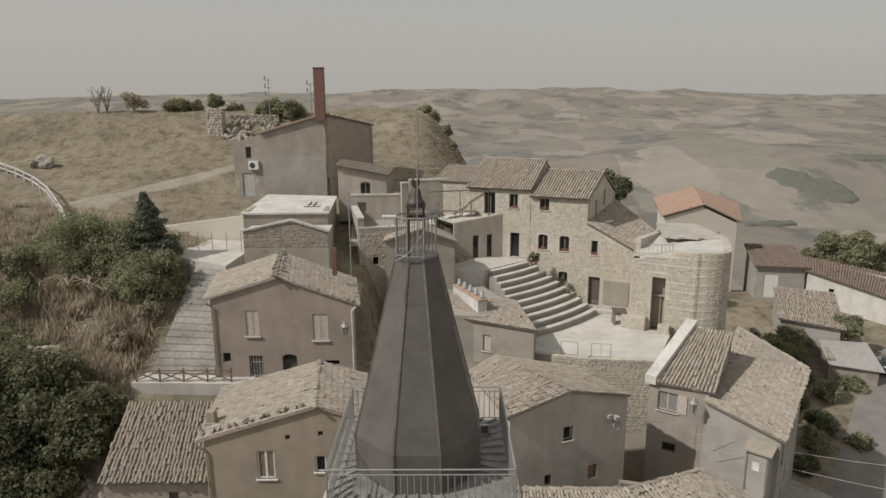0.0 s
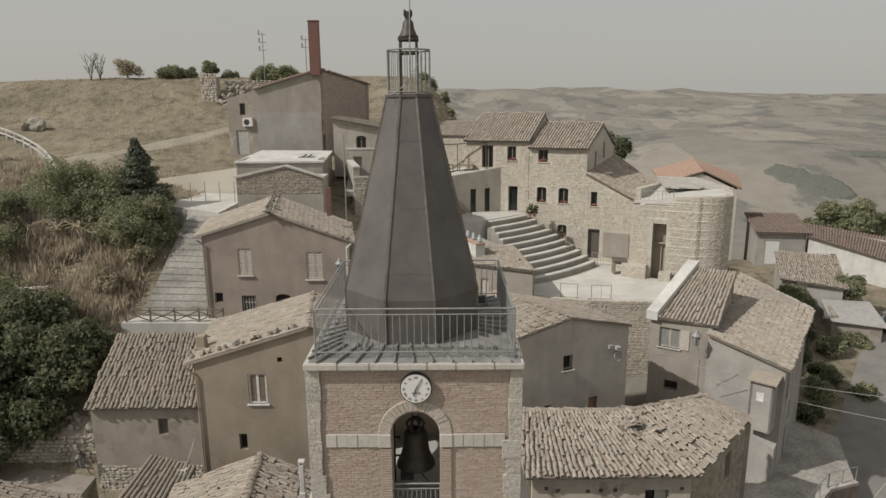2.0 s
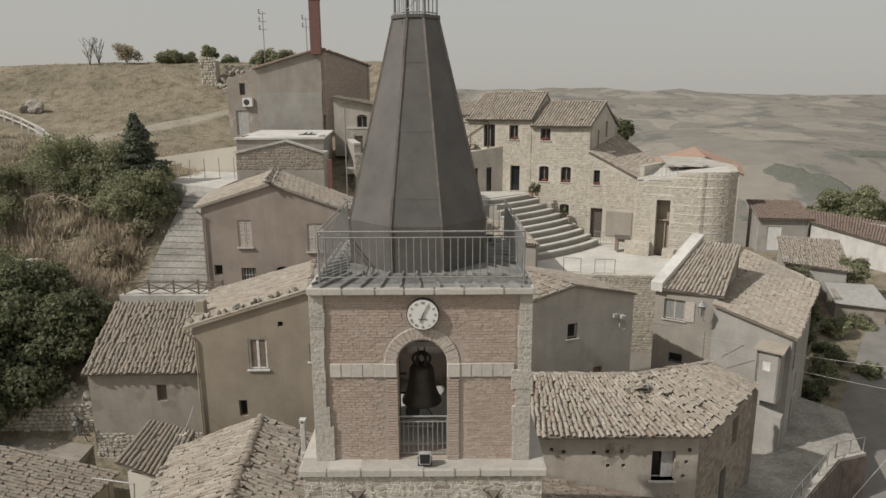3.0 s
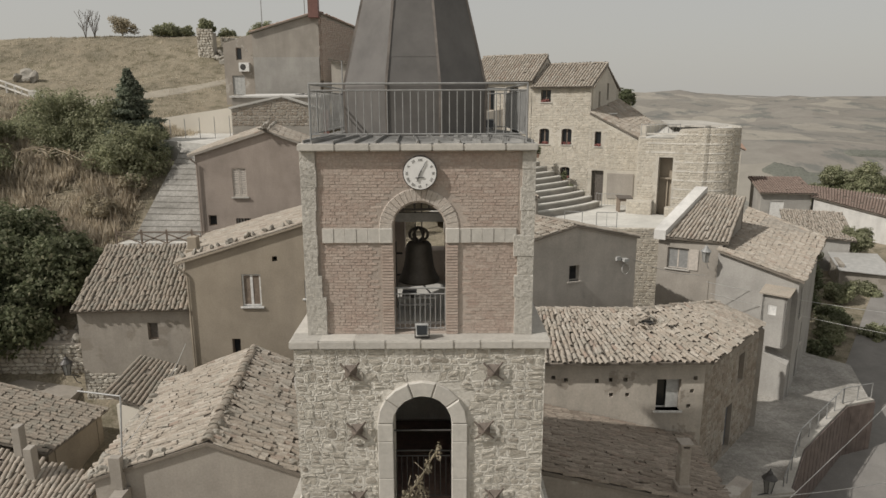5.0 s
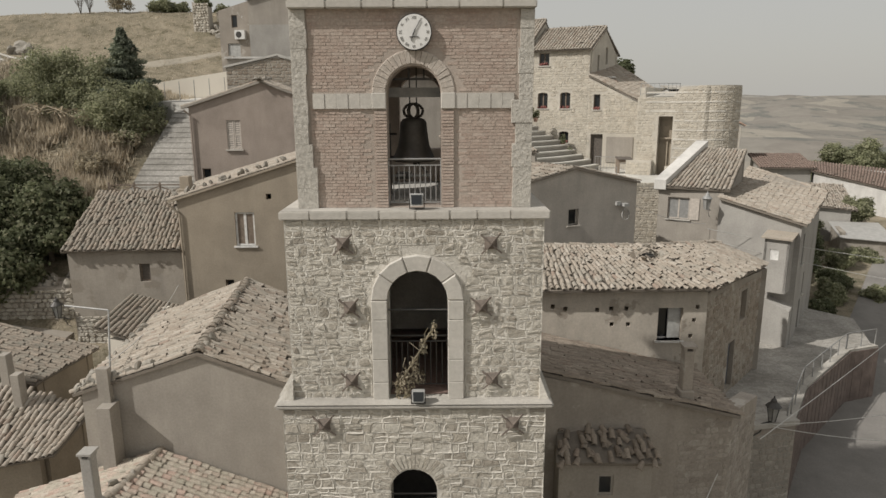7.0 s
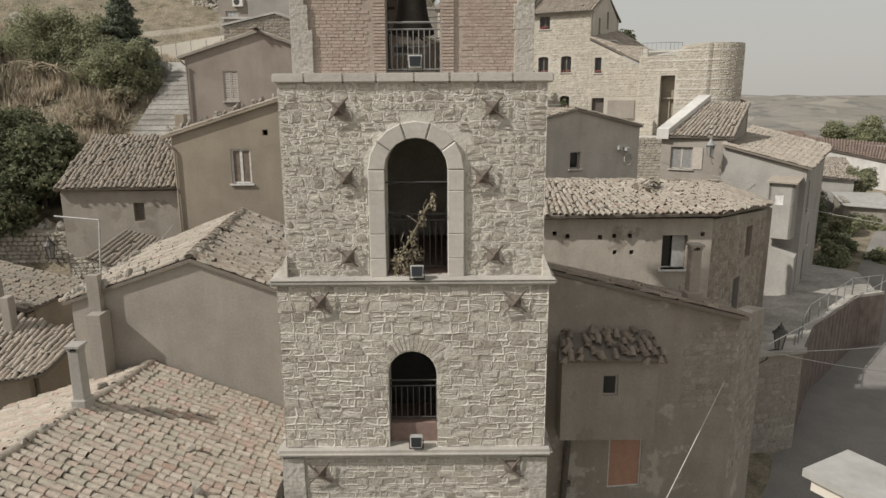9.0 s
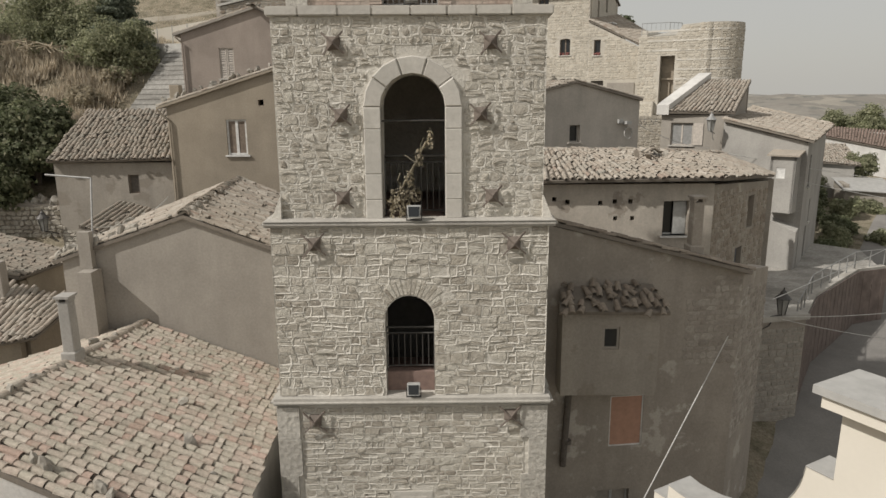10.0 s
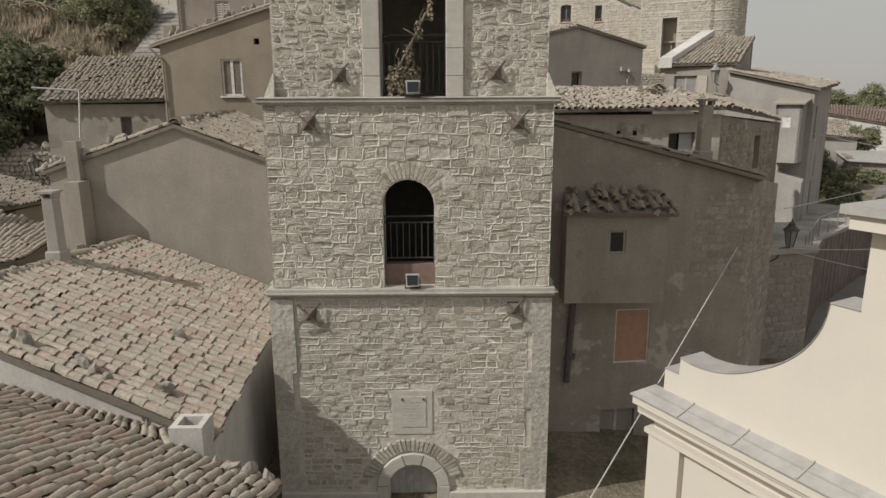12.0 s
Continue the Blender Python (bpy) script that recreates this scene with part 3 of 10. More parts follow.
def railing(parent, pts, z_low, z_high, gap=0.14, material=None, double=True, name="railing", r=0.012):
    """An iron railing along plan points: rails as one mesh, each baluster a piece of its own."""
    material = material or M_IRON
    rail = None
    for a, b in zip(pts, pts[1:]):
        for z, k in ((z_high, 1.9), (z_high - 0.14, 1.4), (z_low + 0.07, 1.4)) if double else ((z_high, 1.9), (z_low + 0.07, 1.4)):
            bm = bmesh.new()
            bar(bm, (*a, z), (*b, z), r * k)
            ob = part(name if rail is None else "rail", bm, material, rail or parent)
            rail = rail or ob
    for a in pts[: -1 if pts[0] == pts[-1] else None]:
        bm = bmesh.new()
        bar(bm, (*a, z_low - 0.05), (*a, z_high), r * 2.0)
        part("post", bm, material, rail)
    bm = bmesh.new()
    top = z_high - (0.14 if double else 0)
    bar(bm, (0, 0, z_low + 0.07), (0, 0, top), r, 5)
    me = finish(bm, "baluster", material)
    o = origin_of(rail)
    for a, b in zip(pts, pts[1:]):
        a, b = Vector(a), Vector(b)
        n = max(1, int((b - a).length / gap))
        for k in range(1, n):
            q = a.lerp(b, k / n)
            ob = new("baluster", me)
            ob.parent = rail
            ob.location = (q.x - o.x, q.y - o.y, -o.z)
    return rail


# ---- the bell tower ----
tower = thing("bell_tower", "square rubble stone and brick bell tower with dark metal spire", "bell tower", (-0.1, 3.2, 0))
CX = -0.1
CUT_STONES = rough_stones(M_STONE, 16, 2)
ASHLAR = block_meshes(M_DRESSED, 5, 4, 0.02, 0.03)
FACE_A = (-9.0, 0.0)


def ring_walls(name, x0, x1, y0, y1, z0, z1, th, material, front, back=(), side=()):
    """Four walls of a stage; openings of the front as (centre x, half width, sill, head, rise)."""
    bm = bmesh.new()
    wall(bm, (x0, y0), (x1, y0), z0, z1, th, [(c - h - x0, c + h - x0, a, b, r) for c, h, a, b, r in front])
    wall(bm, (x1, y1), (x0, y1), z0, z1, th, [(x1 - c - h, x1 - c + h, a, b, r) for c, h, a, b, r in back])
    wall(bm, (x1, y0 + th), (x1, y1 - th), z0, z1, th, [(c - h - y0 - th, c + h - y0 - th, a, b, r) for c, h, a, b, r in side])
    wall(bm, (x0, y1 - th), (x0, y0 + th), z0, z1, th, [(y1 - th - c - h, y1 - th - c + h, a, b, r) for c, h, a, b, r in side])
    return part(name, bm, material, tower)


def rubble(parent, x0, x1, z0, z1, y, blocked, seed, limit=300, hmin=0.09, hmax=0.21, wmin=0.11, wmax=0.36, joint=0.02, ridge=0.022, flat=0.5, centre=(0, 0), jamb=None, wave=1.0):
    """Flat-faced stones in wavering courses, each framed by raised lime pointing; flat: how far the faces sink below the pointing."""
    r = random.Random(seed)
    o = origin_of(parent)
    cells = []

    def edge(j, x, z):
        return min(z1, max(z0, z + 0.075 * wave * noise.noise((x * 1.7, j * 3.7, seed)) + 0.035 * wave * noise.noise((x * 5.0, j * 2.3, seed + 5))))

    z, j = z0, 0
    while z < z1 - 0.07:
        h = r.uniform(hmin, hmax)
        top = z1 if z + h > z1 - 0.09 else z + h
        cuts = [(x0, x0, x0)]
        x = x0
        while x < x1 - 0.1:
            x += r.uniform(wmin, wmax) * (0.7 + 0.6 * r.random())
            if x > x1 - 0.14:
                x = x1
            k = 0.03 if x < x1 else 0
            cuts.append((x + r.uniform(-k, k), x + r.uniform(-k, k), x + r.uniform(-k, k)))
        for a, b in zip(cuts, cuts[1:]):
            halves = [(0.0, 1.0)]
            if top - z > 0.18 and r.random() < 0.42:
                k = r.uniform(0.38, 0.62)
                halves = [(0.0, k), (k, 1.0)]
            for v0, v1 in halves:
                def at(cut, v):
                    xx = cut[0] + (cut[1] - cut[0]) * v * 2 if v < 0.5 else cut[1] + (cut[2] - cut[1]) * (v * 2 - 1)
                    return xx, edge(j, xx, z) * (1 - v) + edge(j + 1, xx, top) * v
                mx = (a[1] + b[1]) / 2
                low, high = edge(j, mx, z), edge(j + 1, mx, top)
                vm = (v0 + v1) / 2
                cells.append([at(a, v0), (mx, low + (high - low) * v0), at(b, v0), at(b, vm), at(b, v1), (mx, low + (high - low) * v1), at(a, v1), at(a, vm)])
        z, j = top, j + 1
    stones, rims = [], ([], [])
    for loop in cells:
        if jamb and max(p[1] for p in loop) < jamb[2]:
            mid_x = sum(p[0] for p in loop) / 8 - jamb[0]
            if abs(mid_x) > jamb[1]:
                lim = jamb[0] + math.copysign(jamb[1] + 0.005, mid_x)
                loop = [(max(p[0], lim) if mid_x > 0 else min(p[0], lim), p[1]) for p in loop]
        xs_, zs_ = [p[0] for p in loop], [p[1] for p in loop]
        if blocked(min(xs_), max(xs_), min(zs_), max(zs_)):
            continue
        cx, cz = sum(xs_) / 8, sum(zs_) / 8

        def inset(d):
            out = []
            for i, (px, pz) in enumerate(loop):
                ln = math.hypot(px - cx, pz - cz)
                q = min(0.6, d * (1.5 if i % 2 == 0 else 1.0) * r.uniform(0.75, 1.3) / max(ln, 0.02))
                out.append((px + (cx - px) * q, pz + (cz - pz) * q))
            return out

        wide = joint * r.uniform(0.6, 1.7)
        inner = inset(wide)
        crest = ridge * r.uniform(0.6, 1.3)
        b0 = len(rims[0])
        rims[0].extend((px - o.x, y - crest * r.uniform(0.8, 1.2) - o.y, pz - o.z) for px, pz in loop)
        rims[0].extend((px - o.x, y - crest * 0.35 - o.y, pz - o.z) for px, pz in inner)
        rims[1].extend((b0 + i, b0 + (i + 1) % 8, b0 + 8 + (i + 1) % 8, b0 + 8 + i) for i in range(8))
        face = ridge * (1.15 - flat + r.uniform(-0.6, 0.8))
        tx, tz = r.uniform(-0.07, 0.07), r.uniform(-0.07, 0.07)
        rim_loop, front = inset(wide * 0.75), inset(wide * 0.75 + 0.010)
        v = [(px, y + 0.02, pz) for px, pz in rim_loop] + [(px, y - face - (px - cx) * tx - (pz - cz) * tz + r.uniform(-0.003, 0.003), pz) for px, pz in front] + [(cx, y - face - r.uniform(-0.004, 0.01), cz)]
        f = [(i, (i + 1) % 8, 8 + (i + 1) % 8, 8 + i) for i in range(8)] + [(8 + i, 8 + (i + 1) % 8, 16) for i in range(8)]
        stones.append((math.hypot(cx - centre[0], cz - centre[1]), [(p[0] - o.x, p[1] - o.y, p[2] - o.z) for p in v], f))
    stones.sort(key=lambda q: q[0])
    rest = ([], [])
    for n, (_, v, f) in enumerate(stones):
        if n < limit:
            me = bpy.data.meshes.new("stone")
            me.from_pydata(v, [], f)
            me.materials.append(M_STONE)
            new("stone", me).parent = parent
        else:
            b0 = len(rest[0])
            rest[0].extend(v)
            rest[1].extend(tuple(i + b0 for i in q) for q in f)
    for name, (v, f), mat in (("stone_rest", rest, M_STONE), ("pointing", rims, M_MORTAR)):
        if v:
            me = bpy.data.meshes.new(name)
            me.from_pydata(v, [], f)
            me.materials.append(mat)
            ob = new(name, me)
            ob.parent = parent
            tagged(ob, kind="stuff")


def outside_arch(cx, hw, z0, spring, top_pad=0.0):
    """True where a cell meets an opening with a round head (plus its frame)."""
    def blocked(x0, x1, za, zb):
        if x1 < cx - hw or x0 > cx + hw or zb < z0:
            return False
        if za < spring:
            return True
        dx = 0 if x0 < cx < x1 else min(abs(x0 - cx), abs(x1 - cx))
        return math.hypot(dx, za - spring) < hw + top_pad
    return blocked


def ring_of(parent, name, cx, spring, r0, r1, y, n, meshes, material, depth, a0=0.0, a1=math.pi, jitter=0.0, gap=0.012, seed=1):
    """Wedge stones round an arch, each a piece of its own."""
    r = random.Random(seed)
    for k in range(n):
        t0, t1 = a0 + (a1 - a0) * k / n, a0 + (a1 - a0) * (k + 1) / n
        g = gap / r1
        t0, t1 = t0 + g, t1 - g
        ro = r1 + r.uniform(-jitter, jitter)
        d = depth * r.uniform(0.75, 1.2)
        bm = bmesh.new()
        loop = [(r0, t0), (ro, t0), (ro, (t0 + t1) / 2), (ro, t1), (r0, t1), (r0, (t0 + t1) / 2)]
        pts = [(cx + q * math.cos(t), spring + q * math.sin(t)) for q, t in loop]
        mx, mz = sum(p[0] for p in pts) / 6, sum(p[1] for p in pts) / 6
        a = [bm.verts.new((x, y + 0.05, z)) for x, z in pts]
        b = [bm.verts.new((x, y - d * 0.7, z)) for x, z in pts]
        c = [bm.verts.new((mx + (x - mx) * 0.9, y - d, mz + (z - mz) * 0.9)) for x, z in pts]
        for i in range(6):
            j = (i + 1) % 6
            bm.faces.new((a[i], a[j], b[j], b[i]))
            bm.faces.new((b[i], b[j], c[j], c[i]))
        bm.faces.new(c)
        part(name, bm, material, parent)


def course(parent, name, x0, x1, z0, z1, y0, y1, n, material, seed, worn=0.022):
    """A projecting course of long stones along the front and returning along both sides."""
    r = random.Random(seed)
    cuts = [x0 + (x1 - x0) * k / n + (r.uniform(-0.12, 0.12) if 0 < k < n else 0) for k in range(n + 1)]
    for a, b in zip(cuts, cuts[1:]):
        bm = bmesh.new()
        box(bm, a + 0.001, b - 0.001, y0 + r.uniform(0, 0.012), y1, z0, z1 + r.uniform(-0.008, 0.008))
        bmesh.ops.bevel(bm, geom=bm.edges[:], offset=worn, segments=2 if worn < 0.05 else 4, affect="EDGES")
        part(name, bm, material, parent)


def side_course(parent, x0, x1, y0, y1, z0, z1, material):
    for a, b in ((x0, x0 + 0.5), (x1 - 0.5, x1)):
        bm = bmesh.new()
        box(bm, a, b, y0 + 0.02, y1, z0 + 0.004, z1 - 0.004)
        part("cornice_return", bm, material, parent)
    bm = bmesh.new()
    box(bm, x0 + 0.5, x1 - 0.5, y1 - 0.5, y1, z0 + 0.004, z1 - 0.004)
    part("cornice_return", bm, material, parent)


def star_anchor(parent, x, z, y, size=0.24, turn=45.0):
    """A tie-rod end: a pyramid boss with four pointed iron arms."""
    bm = bmesh.new()
    s = 0.15
    a = [bm.verts.new((x + sx * s, y, z + sz * s)) for sx, sz in ((-1, -1), (1, -1), (1, 1), (-1, 1))]
    top = bm.verts.new((x, y - 0.2, z))
    for i in range(4):
        bm.faces.new((a[i], a[(i + 1) % 4], top))
    t = part("tie_rod_anchor", bm, M_WOODY_IRON, parent, "rusty iron star anchor plate")
    for k in range(4):
        ang = radians(turn + 90 * k + 3)
        bm = bmesh.new()
        d = Vector((math.cos(ang), 0, math.sin(ang)))
        beam(bm, Vector((x, y - 0.17, z)), Vector((x, y - 0.1, z)) + d * size * 1.3, 0.03, 0.035)
        part("arm", bm, M_WOODY_IRON, t)


M_WOODY_IRON = simple("rusty_iron", (0.19, 0.15, 0.12), 0.8, 0.3, 0.3)

# lowest stage: rubble with pale quoins, a plaque and an arched door
S4 = (-3.2, 2.92, 0.0)
wall_4 = ring_walls("lower_wall", -3.2, 2.92, 0.02, 6.1, -3.0, 5.93, 0.8, M_MORTAR, [(-0.15, 0.55, -0.4, 1.95, 0.55)])
door_block = outside_arch(-0.15, 0.86, -3, 1.38, 0.34)
rubble(wall_4, -2.68, 2.42, 1.25, 5.9, 0.02, lambda a, b, c, d: door_block(a, b, c, d) or (b > -0.64 and a < 0.34 and d > 2.62 and c < 3.78), 21, 300, 0.10, 0.21, 0.14, 0.40, 0.017, 0.017, 0.55, (-0.1, 3.4), (-0.15, 0.86, 1.38), 0.4)
r = random.Random(5)
z = -0.4
k = 0
while z < 5.9:
    h = min(r.uniform(0.7, 1.1), 5.92 - z)
    for side in (-1, 1):
        w = r.uniform(0.5, 0.62) if (k + (side > 0)) % 2 else r.uniform(0.36, 0.5)
        bm = bmesh.new()
        a, b = (-3.225, -3.2 + w) if side < 0 else (2.92 - w, 2.945)
        box(bm, a, b, -0.035, 0.5, z + 0.0015, z + h - 0.0015)
        bmesh.ops.bevel(bm, geom=bm.edges[:], offset=0.006, segments=1, affect="EDGES")
        part("quoin", bm, M_HEWN, wall_4)
    z += h
    k += 1
ring_of(wall_4, "door_surround", -0.15, 1.38, 0.56, 0.84, 0.0, 5, None, M_DRESSED, 0.09, gap=0.0015, seed=4)
for x in (-0.99, 0.41):
    bm = bmesh.new()
    box(bm, x, x + 0.28, -0.09, 0.1, -0.4, 1.38)
    part("door_jamb", bm, M_DRESSED, wall_4)
ring_of(wall_4, "arch_stone", -0.15, 1.38, 0.87, 1.16, 0.0, 27, None, M_STONE, 0.03, 0.25, math.pi - 0.25, 0.03, 0.010, 8)
bm = bmesh.new()
box(bm, -0.7, 0.4, 0.35, 0.42, -0.4, 2.0)
tower_door = part("door", bm, M_PLASTIC, tower, "grey arched metal door")
for k in range(6):
    bm = bmesh.new()
    box(bm, -0.68 + k * 0.178, -0.68 + k * 0.178 + 0.168, 0.33, 0.35, -0.38, 1.95)
    part("board", bm, M_PLASTIC, tower_door)
for x0, x1 in ((-3.21, -0.99), (0.69, 2.93)):
    bm = bmesh.new()
    box(bm, x0, x1, -0.10, 0.3, -2.2, 1.24)
    bmesh.ops.bevel(bm, geom=bm.edges[:], offset=0.02, segments=1, affect="EDGES")
    part("base_course", bm, M_DRESSED, wall_4)
bm = bmesh.new()
box(bm, -0.60, 0.30, 0.0, 0.05, 2.68, 3.74)
box(bm, -0.44, 0.16, -0.012, 0.0, 2.86, 3.6)
plaque = part("plaque", bm, M_DRESSED, tower, "pale marble memorial plaque")
for k in range(7):
    bm = bmesh.new()
    w = (0.26, 0.2, 0.28, 0.24, 0.27, 0.18, 0.12)[k]
    box(bm, -0.14 - w * 0.8, -0.14 + w * 0.8, -0.015, -0.012, 3.45 - k * 0.075, 3.468 - k * 0.075)
    part("line_of_writing", bm, M_PLASTIC, plaque)
for x in (-0.38, 0.1):
    bm = bmesh.new()
    lathe(bm, [(0.02, 0), (0.025, 0.03), (0.01, 0.05)], (x, -0.02, 3.52), 8)
    part("boss", bm, M_DARKIRON, plaque)

# cornice under the third stage, then rubble with an arched opening
course(tower, "cornice_stone", -3.34, 3.06, 5.97, 6.13, -0.14, 0.5, 1, M_LEDGE, 1, 0.07)
side_course(tower, -3.34, 3.06, 0.5, 6.3, 5.97, 6.13, M_LEDGE)
wall_3 = ring_walls("third_wall", -3.14, 2.88, 0.1, 6.0, 6.14, 10.06, 0.8, M_MORTAR, [(-0.17, 0.55, 6.14, 8.5, 0.55)])
o3 = outside_arch(-0.17, 0.551, 6.0, 7.95, 0.30)
rubble(wall_3, -3.14, 2.88, 6.14, 10.04, 0.1, o3, 33, 300, 0.13, 0.28, 0.15, 0.42, 0.024, 0.021, 0.5, (-0.1, 7.5), (-0.17, 0.55, 7.95), 0.75)
ring_of(wall_3, "arch_stone", -0.17, 7.95, 0.57, 0.9, 0.1, 23, None, M_STONE, 0.016, 0.05, math.pi - 0.05, 0.09, 0.012, 3)
bm = bmesh.new()
box(bm, -2.3, 2.0, 0.9, 5.2, 6.0, 6.22)
part("landing_floor", bm, M_FLOORRED, tower)
# added dark panel behind the arch; the interior's shade is in its colour
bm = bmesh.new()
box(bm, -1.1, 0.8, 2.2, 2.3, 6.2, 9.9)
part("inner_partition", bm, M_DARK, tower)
railing(tower, [(-0.72, 0.42), (0.38, 0.42)], 6.66, 7.66, 0.125, M_DARKIRON)
bm = bmesh.new()
box(bm, -0.71, 0.37, 0.36, 0.62, 6.142, 6.6)
part("parapet", bm, M_FLOORRED, tower)

course(tower, "cornice_stone", -3.32, 3.06, 10.05, 10.18, -0.02, 0.5, 1, M_LEDGE, 2, 0.05)
side_course(tower, -3.32, 3.06, 0.5, 6.2, 10.05, 10.18, M_LEDGE)
bm = bmesh.new()
hexa(bm, [(-3.28, 0.0, 10.18), (3.02, 0.0, 10.18), (3.02, 0.5, 10.18), (-3.28, 0.5, 10.18)], [(-3.2, 0.2, 10.21), (2.96, 0.2, 10.21), (2.96, 0.5, 10.21), (-3.2, 0.5, 10.21)])
part("weathering", bm, M_LEDGE, tower)
for side, x in ((-1, -2.93), (1, 2.77)):
    bm = bmesh.new()
    hexa(bm, [(x + side * 0.2, 0.2, 10.2), (x - side * 0.02, 0.2, 10.2), (x - side * 0.02, 1.2, 10.2), (x + side * 0.2, 1.2, 10.2)][::side], [(x + side * 0.005, 0.25, 10.68), (x - side * 0.02, 0.25, 10.68), (x - side * 0.02, 1.2, 10.68), (x + side * 0.005, 1.2, 10.68)][::side])
    part("flared_foot", bm, M_MORTAR, tower)

# second stage: rubble with a framed arched opening
wall_2 = ring_walls("second_wall", -2.93, 2.77, 0.34, 5.9, 10.2, 14.40, 0.8, M_MORTAR, [(-0.03, 0.68, 10.14, 13.25, 0.68)])
o2 = outside_arch(-0.03, 1.07, 10.0, 12.57, 0.0)
rubble(wall_2, -2.93, 2.77, 10.2, 14.40, 0.34, o2, 44, 300, 0.12, 0.26, 0.13, 0.38, 0.036, 0.015, -0.2, (-0.1, 12.4), (-0.03, 1.07, 12.57))
ring_of(wall_2, "voussoir", -0.03, 12.57, 0.68, 1.04, 0.34, 5, None, M_DRESSED, 0.10, gap=0.006, seed=12)
for x0, x1 in ((-1.07, -0.71), (0.65, 1.01)):
    z = 10.2
    for h in (0.42, 0.55, 0.95, 0.45):
        bm = bmesh.new()
        box(bm, x0, x1, 0.24, 0.6, z + 0.002, min(z + h, 12.57) - 0.002)
        bmesh.ops.bevel(bm, geom=bm.edges[:], offset=0.015, segments=1, affect="EDGES")
        part("jamb_block", bm, M_DRESSED, wall_2)
        z += h
bm = bmesh.new()
box(bm, -2.1, 1.9, 1.06, 5.1, 10.0, 10.16)
part("landing_floor", bm, M_FLOORRED, tower)
bm = bmesh.new()
box(bm, -0.72, 0.66, 0.3, 1.06, 10.1, 10.15)
part("threshold", bm, M_FLOORRED, tower)
railing(tower, [(-0.71, 0.95), (0.65, 0.95)], 10.2, 11.5, 0.13, M_DARKIRON)
bm = bmesh.new()
bar(bm, (-0.71, 0.5, 12.28), (0.65, 0.5, 12.28), 0.02)
part("tie_bar", bm, M_DARKIRON, tower)

course(tower, "cornice_stone", -3.02, 2.88, 14.40, 14.59, 0.24, 0.75, 8, M_DRESSED, 3)
side_course(tower, -3.02, 2.88, 0.75, 6.0, 14.40, 14.58, M_DRESSED)
bm = bmesh.new()
box(bm, -2.98, 2.84, 0.3, 0.8, 14.58, 14.597)
part("weathering", bm, M_LEDGE, tower)
# bell stage: brick with pale corner blocks, a band and arched openings on all sides
BELL_OPEN = (-0.07, 0.585, 14.62, 17.66, 0.585)
wall_1 = ring_walls("bell_stage_wall", -2.55, 2.4, 0.74, 5.7, 14.585, 18.8, 0.62, M_BRICK_BED, [BELL_OPEN], [(-0.07, 0.585, 15.6, 17.66, 0.585)], [(3.2, 0.585, 14.7, 17.66, 0.585)])
o1 = outside_arch(-0.07, 0.9, 14.6, 17.07, 0.02)
BRICKS = block_meshes(M_BRICK, 6, 9, 0.04, 0.05)
brick_set = Pieces("brick", BRICKS, wall_1, 300, M_BRICK)
r = random.Random(31)
rowh = 0.068
z, j = 14.60, 0
while z < 18.76:
    x = -2.3 - (0.13 if j % 2 else 0)
    while x < 2.2:
        w = 0.262 * r.uniform(0.9, 1.08)
        a, b = max(x, -2.3), min(x + w, 2.14)
        if b - a > 0.05 and not (16.74 < z < 17.1) and not o1(a, b, z, z + rowh) and not (18.0 - 0.36 < z < 18.72 and math.hypot((a + b) / 2 + 0.035, z - 18.325) < 0.3):
            brick_set.add(Matrix.Translation(((a + b) / 2, 0.74, z + rowh / 2)) @ Matrix.Diagonal((b - a - 0.011, 0.007 * r.uniform(0.4, 1.6), rowh - 0.01, 1)), math.hypot((a + b) / 2, z - 17.6))
        x += w
    z += rowh
    j += 1
brick_set.done()
r = random.Random(8)
z, k = 14.60, 0
while z < 18.72:
    h = min(r.uniform(0.38, 0.66), 18.79 - z)
    for side in (-1, 1):
        w = r.uniform(0.3, 0.46) if z < 16.8 else r.uniform(0.27, 0.36)
        bm = bmesh.new()
        a, b = (-2.66, -2.66 + w) if side < 0 else (2.5 - w, 2.5)
        box(bm, a, b, 0.665 + r.uniform(0, 0.016), 1.1, z + 0.0005, z + h - 0.0005)
        bmesh.ops.bevel(bm, geom=bm.edges[:], offset=0.005, segments=1, affect="EDGES")
        part("quoin", bm, M_HEWN, wall_1)
    z += h
for x0, x1, n in ((-2.24, -0.97, 5), (0.83, 2.1, 5)):
    for k in range(n):
        bm = bmesh.new()
        box(bm, x0 + (x1 - x0) * k / n + 0.003, x0 + (x1 - x0) * (k + 1) / n - 0.003, 0.69 + 0.01 * (k % 2), 0.9, 16.76, 17.08)
        part("band_block", bm, M_DRESSED, wall_1)
ring_of(wall_1, "voussoir", -0.07, 17.09, 0.6, 0.89, 0.74, 21, None, M_ARCH_BRICK, 0.035, gap=0.002, seed=15)
for x0, x1 in ((-0.97, -0.66), (0.52, 0.83)):
    bm = bmesh.new()
    box(bm, x0, x1, 0.665, 0.98, 16.75, 17.09)
    bmesh.ops.bevel(bm, geom=bm.edges[:], offset=0.015, segments=1, affect="EDGES")
    part("impost", bm, M_DRESSED, wall_1)
pier_set = Pieces("pier_brick", BRICKS, wall_1, 120, M_BRICK)
for x0 in (-0.93, 0.525):
    z = 14.60
    while z < 16.7:
        pier_set.add(Matrix.Translation((x0 + 0.14, 0.72, z + 0.034)) @ Matrix.Diagonal((0.27, 0.03, 0.056, 1)), 0)
        z += 0.068
